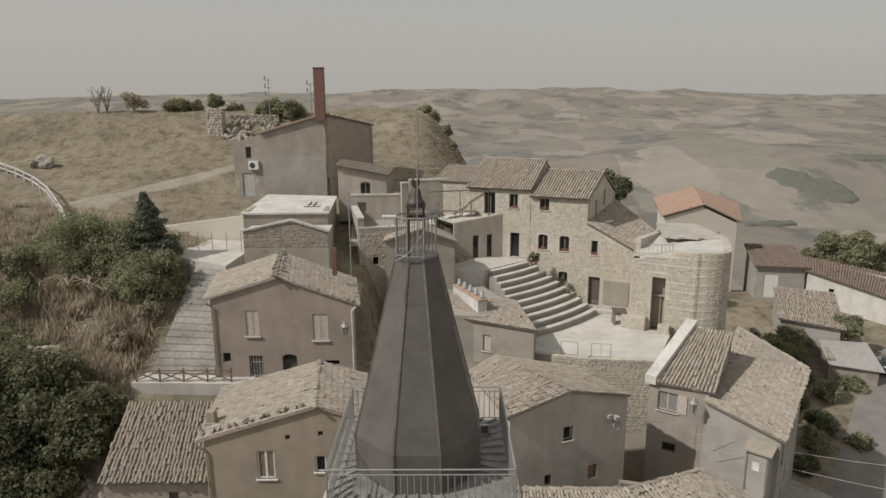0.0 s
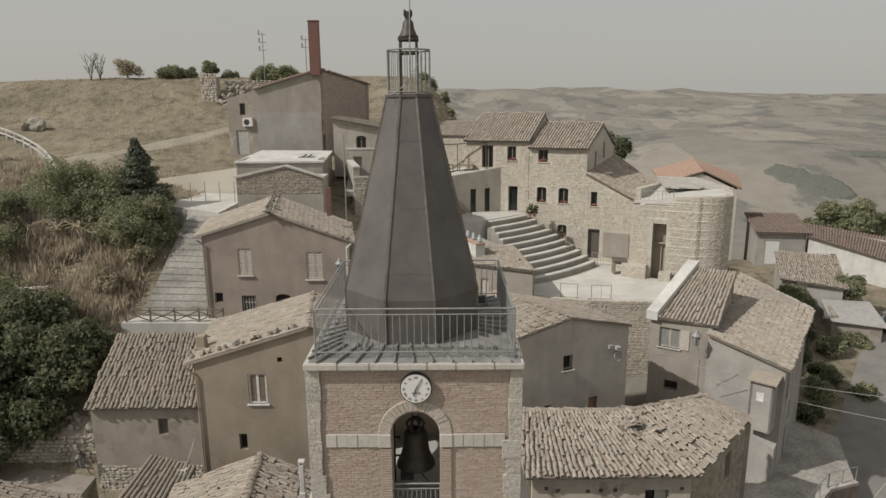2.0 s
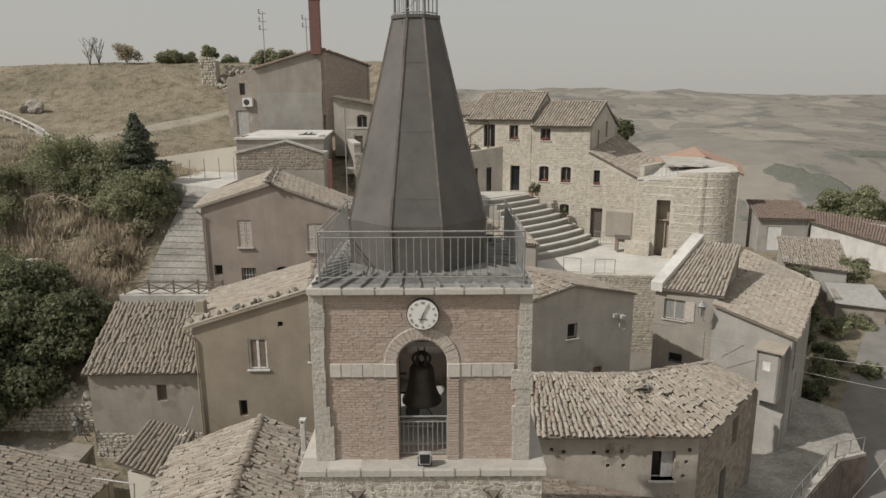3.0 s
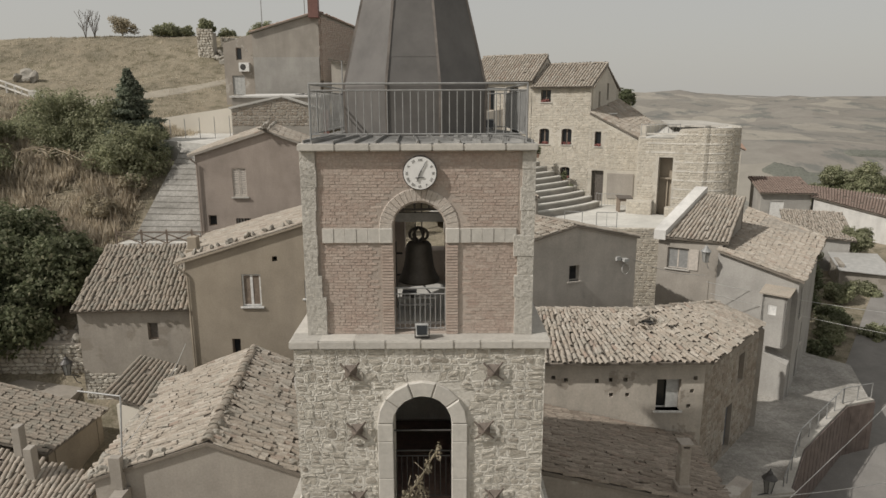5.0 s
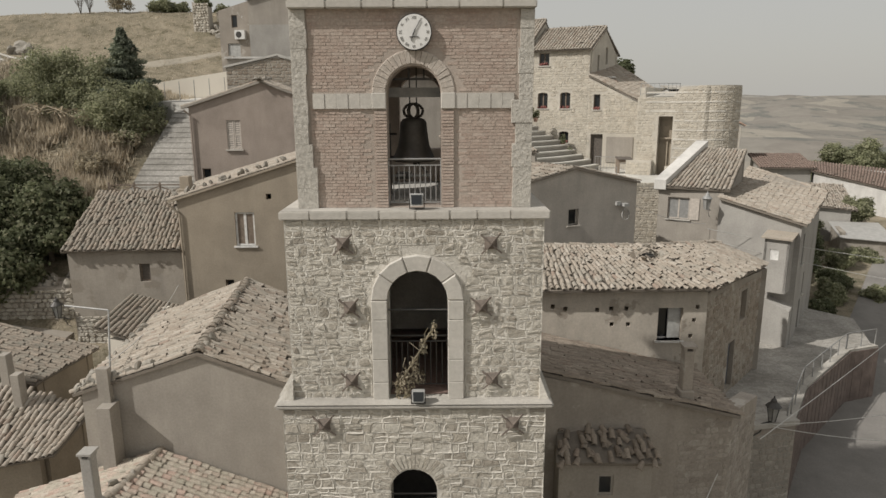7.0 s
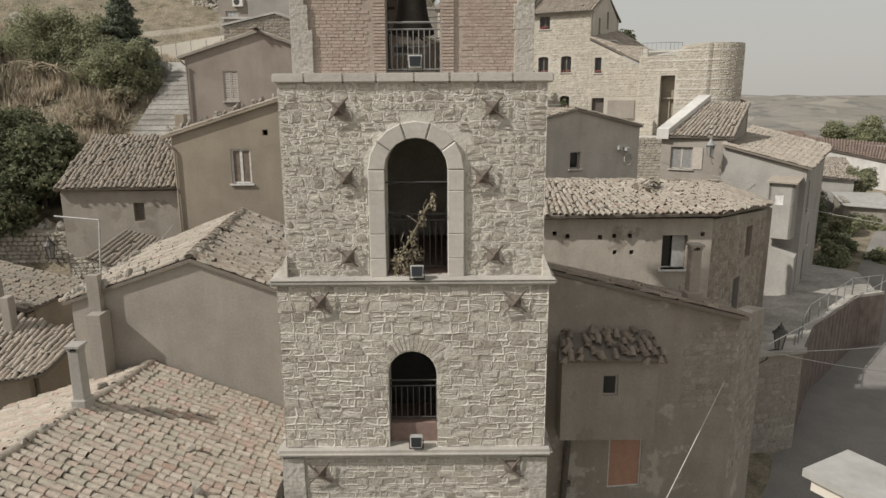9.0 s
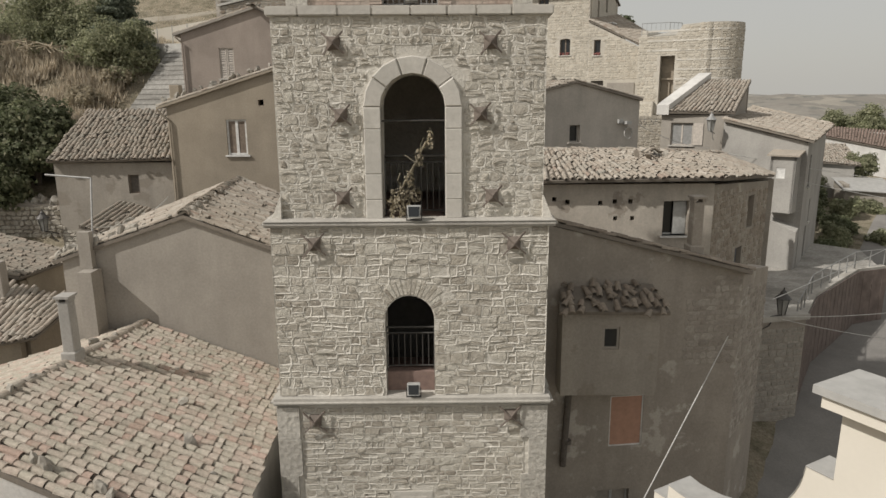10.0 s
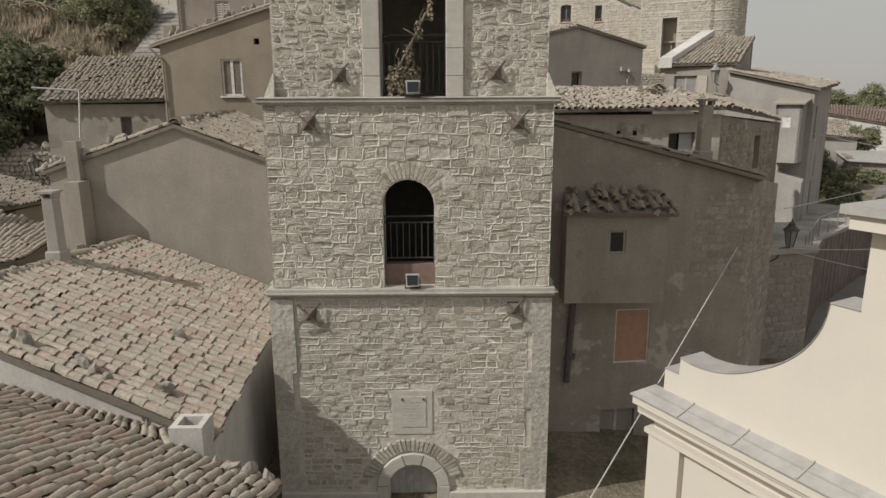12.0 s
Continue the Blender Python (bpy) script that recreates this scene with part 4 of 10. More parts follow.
pier_set.done()
bm = bmesh.new()
box(bm, -1.95, 1.8, 1.36, 5.1, 14.5, 14.68)
part("bell_floor", bm, M_CONCRETE, tower)
bm = bmesh.new()
box(bm, -1.95, 1.8, 1.36, 5.1, 18.55, 18.75)
part("bell_chamber_ceiling", bm, M_CONCRETE, tower)
railing(tower, [(-0.66, 0.86), (0.52, 0.86)], 14.62, 15.66, 0.11, M_IRON)
for x in (-2.4, 2.25):
    railing(tower, [(x, 2.62), (x, 3.78)], 14.7, 15.72, 0.11, M_IRON)

course(tower, "cornice_stone", -2.68, 2.53, 18.8, 18.96, 0.55, 1.0, 7, M_DRESSED, 6)
side_course(tower, -2.68, 2.53, 1.0, 5.95, 18.8, 18.96, M_DRESSED)

# sheet-metal roof with standing seams round the foot of the spire
SPX, SPY = -0.2, 3.25
A0 = 1.72
bm = bmesh.new()
edge = [(-2.6, 0.62, 18.96), (2.45, 0.62, 18.96), (2.45, 5.9, 18.96), (-2.6, 5.9, 18.96)]
inner = [(SPX - A0, SPY - A0, 19.07), (SPX + A0, SPY - A0, 19.07), (SPX + A0, SPY + A0, 19.07), (SPX - A0, SPY + A0, 19.07)]
hexa(bm, edge, inner)
deck = part("seamed_roof", bm, M_DECK, tower, "pale standing-seam metal roof")
for s in range(4):
    a, b = Vector(edge[s]), Vector(edge[(s + 1) % 4])
    c, e = Vector(inner[s]), Vector(inner[(s + 1) % 4])
    for k in range(11):
        u = (k + 0.5) / 11
        bm = bmesh.new()
        beam(bm, a.lerp(b, u) + Vector((0, 0, 0.02)), c.lerp(e, u) + Vector((0, 0, 0.02)), 0.035, 0.09)
        part("seam", bm, M_DECK, deck)


def octagon(apothem, z, half=19.5):
    """Eight corners: the four faces square to the tower are a little narrower than the slanting ones."""
    rr = apothem / math.cos(radians(half))
    turns = [90 * (i // 2) + (half if i % 2 == 0 else 90 - half) for i in range(8)]
    return [Vector((SPX + rr * math.cos(radians(a)), SPY + rr * math.sin(radians(a)), z)) for a in turns]


low, brk, high = octagon(A0 * 0.985, 18.98), octagon(A0, 20.2), octagon(0.555, 25.08)
bm = bmesh.new()
hexa(bm, [v * 1.0 for v in octagon(A0 * 0.95, 18.98)], [v for v in octagon(0.53, 25.06)])
spire = part("spire", bm, M_SPIRE, tower, "dark grey metal-clad octagonal spire")
for i in range(8):
    j = (i + 1) % 8
    cuts = [0, 0.13, 0.3, 0.45, 0.61, 0.78, 1.0] if i % 2 else [0, 1.0]
    mid = (brk[i] + brk[j]) / 2
    out = Vector((mid.x - SPX, mid.y - SPY, 0)).normalized()
    bm = bmesh.new()
    hexa(bm, [low[i], low[j], low[j] - out * 0.06, low[i] - out * 0.06], [brk[i], brk[j], brk[j] - out * 0.06, brk[i] - out * 0.06])
    part("skirt_sheet", bm, M_SPIRE, spire)
    for k, (a, b) in enumerate(zip(cuts, cuts[1:])):
        lift = out * (0.006 * (k % 2))
        p = [brk[i].lerp(high[i], a), brk[j].lerp(high[j], a), brk[j].lerp(high[j], b), brk[i].lerp(high[i], b)]
        bm = bmesh.new()
        hexa(bm, [p[0] - out * 0.05, p[1] - out * 0.05, p[2] - out * 0.05, p[3] - out * 0.05], [p[0] + lift, p[1] + lift, p[2] + lift, p[3] + lift])
        part("cladding_sheet", bm, M_SPIRE, spire)
    bm = bmesh.new()
    beam(bm, brk[i], high[i], 0.055, 0.06)
    beam(bm, low[i], brk[i], 0.055, 0.06)
    part("hip_batten", bm, M_HIP, spire)
bm = bmesh.new()
hexa(bm, octagon(0.6, 25.06), octagon(0.6, 25.14))
part("spire_cap", bm, M_SPIRE, spire)
railing(tower, [(-2.42, 0.86), (2.3, 0.86), (2.3, 5.65), (-2.42, 5.65), (-2.42, 0.86)], 19.08, 20.22, 0.165, M_IRON)

# cage and small bell on the top
cage_pts = [(SPX + 0.56 * math.cos(radians(22.5 + 45 * i)), SPY + 0.56 * math.sin(radians(22.5 + 45 * i))) for i in range(9)]
railing(tower, cage_pts, 25.12, 26.2, 0.14, M_IRON, False, "cage", 0.011)
little = thing("small_bell", "small dark bronze bell on an iron stand in a cage", "bell", (SPX, SPY, 25.14))
bm = bmesh.new()
for sx, sy in ((-1, -1), (1, -1), (1, 1), (-1, 1)):
    beam(bm, (SPX + sx * 0.2, SPY + sy * 0.2, 25.14), (SPX + sx * 0.2, SPY + sy * 0.2, 26.5), 0.05, 0.05)
for z in (26.14, 26.46):
    for a, b in (((-1, -1), (1, -1)), ((1, -1), (1, 1)), ((1, 1), (-1, 1)), ((-1, 1), (-1, -1))):
        beam(bm, (SPX + a[0] * 0.22, SPY + a[1] * 0.22, z), (SPX + b[0] * 0.22, SPY + b[1] * 0.22, z), 0.06, 0.07)
part("stand", bm, M_BRONZE, little)
bm = bmesh.new()
lathe(bm, [(0.24, 0), (0.25, 0.03), (0.2, 0.1), (0.15, 0.22), (0.13, 0.36), (0.09, 0.42), (0.05, 0.44)], (SPX, SPY, 26.5), 16)
part("bell_body", bm, M_BRONZE, little, "", True)
bm = bmesh.new()
for k in range(4):
    c, s = math.cos(k * math.pi / 2 + 0.6), math.sin(k * math.pi / 2 + 0.6)
    bar(bm, (SPX + 0.04 * c, SPY + 0.04 * s, 26.92), (SPX + 0.11 * c, SPY + 0.11 * s, 27.05), 0.022)
    bar(bm, (SPX + 0.11 * c, SPY + 0.11 * s, 27.05), (SPX + 0.1 * c, SPY + 0.1 * s, 27.16), 0.02)
box(bm, SPX - 0.06, SPX + 0.06, SPY - 0.06, SPY + 0.06, 26.92, 27.12)
part("crown", bm, M_BRONZE, little)
rod = bmesh.new()
bar(rod, (SPX + 0.03, SPY - 0.3, 25.14), (SPX + 0.08, SPY - 0.3, 28.85), 0.016)
part("lightning_rod", rod, M_IRON, tower)
bm = bmesh.new()
tube(bm, [(SPX - 0.55 + 0.1 * k, SPY - 0.6 + 0.06 * k, 25.12 + 0.012 * k * k) for k in range(9)], 0.012, 5)
part("earth_cable", bm, M_CABLE, tower)

# clock
clock = thing("clock", "round white clock dial with faded Roman numerals on the brick wall", "clock", (-0.035, 0.62, 18.325))
bm = bmesh.new()
bar(bm, (-0.035, 0.74, 18.325), (-0.035, 0.60, 18.325), 0.375, 40)
part("rim", bm, M_DARKIRON, clock)
bm = bmesh.new()
bar(bm, (-0.035, 0.70, 18.325), (-0.035, 0.59, 18.325), 0.355, 40)
part("dial", bm, M_CLOCK, clock)
for k, txt in enumerate(("XII", "I", "II", "III", "IIII", "V", "VI", "VII", "VIII", "IX", "X", "XI")):
    cu = bpy.data.curves.new("numeral", "FONT")
    cu.body, cu.size, cu.align_x, cu.align_y, cu.extrude = txt, 0.082, "CENTER", "CENTER", 0.002
    tmp = bpy.data.objects.new("numeral", cu)
    me = bpy.data.meshes.new_from_object(tmp)
    bpy.data.objects.remove(tmp)
    me.materials.clear()
    me.materials.append(M_FADED)
    ob = new("numeral", me)
    ob.parent = clock
    ang = radians(30 * k)
    ob.matrix_basis = Matrix.Translation((0.285 * math.sin(ang), -0.035, 0.285 * math.cos(ang))) @ Matrix.Rotation(math.pi / 2, 4, "X") @ Matrix.Rotation(-ang, 4, "Z")
for ang, ln, w in ((radians(29), 0.27, 0.013), (radians(199), 0.19, 0.022)):
    bm = bmesh.new()
    d = Vector((math.sin(ang), 0, math.cos(ang)))
    c = Vector((-0.035, 0.575, 18.325))
    beam(bm, c - d * 0.06, c + d * ln, 0.012, w)
    part("pointer", bm, M_BLACK, clock)

bm = bmesh.new()
beam(bm, (-0.13, 0.578, 18.225), (0.06, 0.578, 18.23), 0.01, 0.022)
part("cross_bar", bm, M_FADED, clock, "short dark bar under the pointers")

# the large bell and its frame
bell = thing("bell", "large dark bronze bell hung in the arched opening", "bell", (-0.07, 2.0, 15.5))
bm = bmesh.new()
lathe(bm, [(0.46, 0), (0.515, 0.02), (0.50, 0.09), (0.43, 0.22), (0.375, 0.38), (0.34, 0.58), (0.32, 0.80), (0.305, 0.92), (0.25, 0.99), (0.12, 1.03)], (-0.13, 2.0, 15.52), 28)
part("bell_body", bm, M_BRONZE, bell, "", True)
bm = bmesh.new()
for k in range(6):
    c, s = math.cos(k * math.pi / 3), math.sin(k * math.pi / 3)
    pts = [(0.07, 1.02), (0.2, 1.08), (0.23, 1.2), (0.16, 1.3), (0.04, 1.34)]
    for (a, za), (b, zb) in zip(pts, pts[1:]):
        bar(bm, (-0.13 + a * c, 2.0 + a * s, 15.52 + za), (-0.13 + b * c, 2.0 + b * s, 15.52 + zb), 0.035)
part("crown", bm, M_BRONZE, bell)
bm = bmesh.new()
bar(bm, (-0.13, 2.0, 15.8), (-0.11, 2.0, 15.4), 0.05)
part("clapper", bm, M_BRONZE, bell)
bm = bmesh.new()
for x in (-0.21, -0.05):
    beam(bm, (x, 2.0, 16.8), (x, 2.0, 17.9), 0.03, 0.04)
beam(bm, (-1.0, 1.4, 17.40), (0.9, 1.4, 17.40), 0.04, 0.05)
for x in (-0.04, 0.3):
    beam(bm, (x - 0.16, 1.4, 17.40), (x - 0.16, 1.4, 18.0), 0.04, 0.04)
for x in (-0.78, 0.58):
    beam(bm, (x, 2.5, 14.68), (x, 2.5, 16.4), 0.14, 0.14)
for z in (15.6, 16.15):
    bar(bm, (-0.85, 2.3, z), (-0.55, 2.3, z), 0.03)
part("bell_frame", bm, M_DARKIRON, tower)
bm = bmesh.new()
beam(bm, (-1.95, 2.05, 17.12), (1.8, 2.05, 17.12), 0.16, 0.22)
part("headstock_beam", bm, M_PLASTIC, tower, "pale grey headstock beam")
bm = bmesh.new()
for z, x0, x1 in ((15.22, -0.62, -0.32), (15.22, -0.2, 0.3), (15.05, -0.6, 0.2)):
    beam(bm, (x0, 1.55, z), (x1, 1.5, z + 0.02), 0.05, 0.05)
part("striker_linkage", bm, M_IRON, tower, "grey striker linkage behind the railing")
bm = bmesh.new()
bar(bm, (-0.3, 2.0, 15.74), (0.2, 1.5, 15.3), 0.02)
box(bm, -0.55, -0.2, 1.9, 2.2, 15.1, 15.25)
part("striking_hammer", bm, M_DARKIRON, bell)

# iron star anchors
for x, z, y in ((-1.65, 13.86, 0.34), (1.6, 13.86, 0.34), (-1.55, 12.40, 0.34), (1.40, 12.42, 0.34), (-1.57, 10.65, 0.34), (1.66, 10.68, 0.34)):
    star_anchor(tower, x, z, y)
for x, z, y in ((-2.2, 9.68, 0.1), (2.12, 9.68, 0.1), (-2.36, 5.58, 0.02), (2.1, 5.68, 0.02)):
    star_anchor(tower, x, z, y, 0.27)


def floodlight(x, y, z):
    f = thing("floodlight", "small grey floodlight on the stone ledge", "lamp", (x, y, z), "floodlights on the tower ledges")
    bm = bmesh.new()
    hexa(bm, [(x - 0.13, y - 0.12, z + 0.08), (x + 0.13, y - 0.12, z + 0.08), (x + 0.13, y + 0.1, z + 0.05), (x - 0.13, y + 0.1, z + 0.05)], [(x - 0.15, y - 0.05, z + 0.34), (x + 0.15, y - 0.05, z + 0.34), (x + 0.13, y + 0.12, z + 0.3), (x - 0.13, y + 0.12, z + 0.3)])
    part("housing", bm, M_PLASTIC, f)
    bm = bmesh.new()
    hexa(bm, [(x - 0.11, y - 0.128, z + 0.11), (x + 0.11, y - 0.128, z + 0.11), (x + 0.11, y - 0.11, z + 0.11), (x - 0.11, y - 0.11, z + 0.11)], [(x - 0.12, y - 0.075, z + 0.31), (x + 0.12, y - 0.075, z + 0.31), (x + 0.12, y - 0.05, z + 0.31), (x - 0.12, y - 0.05, z + 0.31)])
    part("lens", bm, M_GLASS, f)
    bm = bmesh.new()
    for s in (-1, 1):
        beam(bm, (x + s * 0.16, y, z), (x + s * 0.16, y, z + 0.22), 0.02, 0.04)
    beam(bm, (x - 0.17, y, z + 0.01), (x + 0.17, y, z + 0.01), 0.05, 0.02)
    part("bracket", bm, M_DARKIRON, f)


floodlight(-0.02, 0.42, 14.62)
floodlight(-0.03, 0.05, 10.19)
floodlight(-0.1, 0.0, 6.14)
floodlight(1.75, 4.75, 19.05)


# ---- ground: one sheet from the tower's foot to the horizon ----
def smooth(a, b, x):
    t = min(1.0, max(0.0, (x - a) / (b - a)))
    return t * t * (3 - 2 * t)


def line(x, *knots):
    for (a, za), (b, zb) in zip(knots, knots[1:]):
        if x <= b:
            return za + (zb - za) * smooth(a, b, x) if x > a else za
    return knots[-1][1]


def SKYLINE(deg):
    """Height of the farthest hills by direction."""
    knobs = 9 * noise.noise((deg * 0.16, 4.2, 0.3)) + 7 * max(0.0, noise.noise((deg * 0.45, 1.7, 2.3)))
    return line(deg, (-70, 30), (-36, 44), (-15, 68), (4, 100), (18, 70), (33, 30), (70, 20)) + knobs


def ground_z(x, y):
    """Left: a grassy hill behind the lanes. Right: the lower street. Beyond: a valley and rolling fields."""
    up = line(y, (-30, -3), (2, 1.0), (14, 5.0), (22, 8.6), (27, 11.2), (34, 15.0), (41, 17.2), (51, 20.2), (60, 22.6), (72, 28.2), (84, 27.5), (125, 4), (220, -38))
    low = line(y, (-30, -3), (4, -0.6), (12, 1.2), (26, 2.0), (45, 3.4), (64, 5.2), (100, -6), (220, -45))
    k = smooth(3.0, 14.0, x) if y < 40 else smooth(-2.0, 18.0, x + 0.05 * (y - 40))
    z = up + (low - up) * k
    if x < -18:
        z += 2.6 * smooth(-20, -38, x) * smooth(26, 36, y) * (1 - smooth(40, 52, y)) + 0.8 * smooth(-18, -24, x) * smooth(14, 30, y) * (1 - smooth(40, 50, y))
        z -= 0.02 * max(0, -40 - x) * smooth(40, 90, y)
    cut = smooth(-6.2, -4.4, x) * smooth(28, 30.5, y) * (1 - smooth(36.0, 42.0, y))
    z -= cut * max(0.0, z - 10.4)
    d = math.hypot(x, y)
    if d > 6:
        z += (0.35 * noise.noise((x * 0.12, y * 0.12, 0)) + 0.12 * noise.noise((x * 0.5, y * 0.5, 3))) * smooth(30, 50, y) * (1 - smooth(3, 12, x) * (1 - smooth(60, 80, y)))
    f = smooth(110, 320, d)
    if f > 0:
        far = -92 + 34 * noise.noise((x / 520 + 3.1, y / 520 + 1.7, 0.4)) + 11 * noise.noise((x / 210, y / 210, 2.2)) + 2.5 * noise.noise((x / 70, y / 70, 5.1))
        far += 55 * smooth(1100, 2600, d) + (46 + SKYLINE(math.degrees(math.atan2(x, y)))) * smooth(2500, 4300, d) + 20 * smooth(1200, 3800, d) * noise.noise((x / 900, y / 900, 8.0))
        far += 76 * math.exp(-(((x - 470) / 330) ** 2 + ((y - 880) / 220) ** 2)) + 22 * smooth(1500, 2500, d) * noise.noise((x / 260, y / 330, 6.0))
        z = z * (1 - f) + far * f
    return z


def ground_material():
    m, n, l, b = nodes_of("dry_grass_and_fields")
    geo = n.new("ShaderNodeNewGeometry")
    # near: straw, bare earth and scrub
    big = noise_node(n, l, 0.14, 6, 0.6, "World")
    mid = noise_node(n, l, 0.9, 8, 0.68, "World")
    fine = noise_node(n, l, 9.0, 5, 0.7, "World")
    r1 = ramp_node(n, [(0.30, (0.22, 0.19, 0.13)), (0.5, (0.30, 0.25, 0.17)), (0.68, (0.35, 0.295, 0.205))])
    l.new(big.outputs["Fac"], r1.inputs["Fac"])
    r2 = ramp_node(n, [(0.36, (0.58, 0.6, 0.52)), (0.52, (0.98, 0.98, 0.97)), (0.7, (1.14, 1.1, 1.06))])
    l.new(mid.outputs["Fac"], r2.inputs["Fac"])
    near = mix_node(n, l, 1.0, r1.outputs["Color"], r2.outputs["Color"], "MULTIPLY")
    r3 = ramp_node(n, [(0.3, (0.62, 0.62, 0.6)), (0.7, (1.2, 1.2, 1.2))])
    l.new(fine.outputs["Fac"], r3.inputs["Fac"])
    near = mix_node(n, l, 1.0, near, r3.outputs["Color"], "MULTIPLY")
    # far: a patchwork of stubble, ploughed earth and woods, haze painted in as close, greyed tones
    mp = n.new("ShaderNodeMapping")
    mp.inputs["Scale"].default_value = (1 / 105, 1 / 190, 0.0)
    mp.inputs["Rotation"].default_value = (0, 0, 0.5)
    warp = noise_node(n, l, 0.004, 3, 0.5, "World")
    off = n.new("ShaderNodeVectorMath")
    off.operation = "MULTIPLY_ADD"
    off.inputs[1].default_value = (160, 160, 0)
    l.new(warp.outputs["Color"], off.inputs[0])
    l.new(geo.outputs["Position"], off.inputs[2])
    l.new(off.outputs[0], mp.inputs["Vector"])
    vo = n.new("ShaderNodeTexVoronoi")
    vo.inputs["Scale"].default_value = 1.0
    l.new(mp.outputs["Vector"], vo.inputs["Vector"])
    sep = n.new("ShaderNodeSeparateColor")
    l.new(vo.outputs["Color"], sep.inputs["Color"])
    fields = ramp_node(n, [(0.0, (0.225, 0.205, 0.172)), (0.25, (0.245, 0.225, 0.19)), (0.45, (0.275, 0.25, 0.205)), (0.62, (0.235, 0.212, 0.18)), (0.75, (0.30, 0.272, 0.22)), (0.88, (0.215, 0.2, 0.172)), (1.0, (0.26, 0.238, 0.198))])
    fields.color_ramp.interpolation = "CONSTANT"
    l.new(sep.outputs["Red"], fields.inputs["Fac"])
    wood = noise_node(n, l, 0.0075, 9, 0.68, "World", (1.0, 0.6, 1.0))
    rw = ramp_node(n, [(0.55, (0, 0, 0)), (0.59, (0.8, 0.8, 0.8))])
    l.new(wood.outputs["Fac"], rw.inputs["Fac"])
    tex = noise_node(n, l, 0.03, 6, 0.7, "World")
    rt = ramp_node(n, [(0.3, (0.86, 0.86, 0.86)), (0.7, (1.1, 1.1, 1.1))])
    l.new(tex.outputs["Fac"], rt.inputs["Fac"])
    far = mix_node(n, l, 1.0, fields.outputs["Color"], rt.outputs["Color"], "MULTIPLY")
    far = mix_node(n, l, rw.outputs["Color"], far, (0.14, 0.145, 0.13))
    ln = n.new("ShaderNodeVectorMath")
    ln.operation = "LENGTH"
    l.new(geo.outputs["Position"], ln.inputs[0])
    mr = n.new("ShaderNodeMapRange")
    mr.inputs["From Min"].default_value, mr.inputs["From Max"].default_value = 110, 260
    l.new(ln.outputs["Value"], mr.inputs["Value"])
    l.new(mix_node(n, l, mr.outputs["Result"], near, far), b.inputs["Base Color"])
    b.inputs["Roughness"].default_value = 1.0
    b.inputs["Specular IOR Level"].default_value = 0.05
    bump_node(n, l, fine.outputs["Fac"], 0.8, 0.12, b)
    return m


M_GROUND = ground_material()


def axis(near, step, far, grow):
    v, s, x = [0.0], step, 0.0
    while x < far:
        x += s
        v.append(x)
        if x > near:
            s *= grow
    return v


ax = axis(75, 1.2, 4700, 1.085)
xs = sorted({-v for v in ax} | set(ax))
ys = sorted({-v for v in axis(30, 2.5, 4700, 1.25)} | set(axis(95, 1.2, 4700, 1.075)))
verts = [(x, y, ground_z(x, y)) for y in ys for x in xs]
w = len(xs)
faces = [(j * w + i, j * w + i + 1, (j + 1) * w + i + 1, (j + 1) * w + i) for j in range(len(ys) - 1) for i in range(w - 1)]
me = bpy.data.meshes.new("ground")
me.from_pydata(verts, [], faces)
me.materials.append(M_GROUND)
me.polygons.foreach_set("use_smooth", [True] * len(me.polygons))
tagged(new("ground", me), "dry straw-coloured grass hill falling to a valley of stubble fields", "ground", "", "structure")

# distant ridges at the horizon; haze is put in by grey colour and a weak glow
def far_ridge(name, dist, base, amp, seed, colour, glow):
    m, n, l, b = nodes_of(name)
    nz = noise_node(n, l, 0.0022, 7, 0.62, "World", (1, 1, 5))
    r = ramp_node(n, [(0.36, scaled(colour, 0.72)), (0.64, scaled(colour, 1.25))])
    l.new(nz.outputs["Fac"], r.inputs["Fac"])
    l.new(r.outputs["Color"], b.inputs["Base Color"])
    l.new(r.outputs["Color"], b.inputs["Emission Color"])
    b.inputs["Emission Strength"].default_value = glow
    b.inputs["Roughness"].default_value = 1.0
    bm = bmesh.new()
    rows = []
    for i in range(161):
        a = radians(-75 + 150 * i / 160)
        h = base + SKYLINE(math.degrees(a)) + amp * (noise.noise((a * 5.0, seed, 0.3)) + 0.5 * noise.noise((a * 14.0, seed, 1.3)) + 0.22 * noise.noise((a * 45.0, seed, 2.3)))
        rows.append([bm.verts.new((math.sin(a) * d, math.cos(a) * d, z)) for d, z in ((dist - 700, -140), (dist - 300, base - 20), (dist, h))])
    for p, q in zip(rows, rows[1:]):
        for k in range(2):
            bm.faces.new((p[k], q[k], q[k + 1], p[k + 1]))
    return solo(name, bm, m, "hazy distant ridge of bare hills", "hills", "structure", True)


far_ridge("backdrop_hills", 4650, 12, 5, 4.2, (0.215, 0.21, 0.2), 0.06)


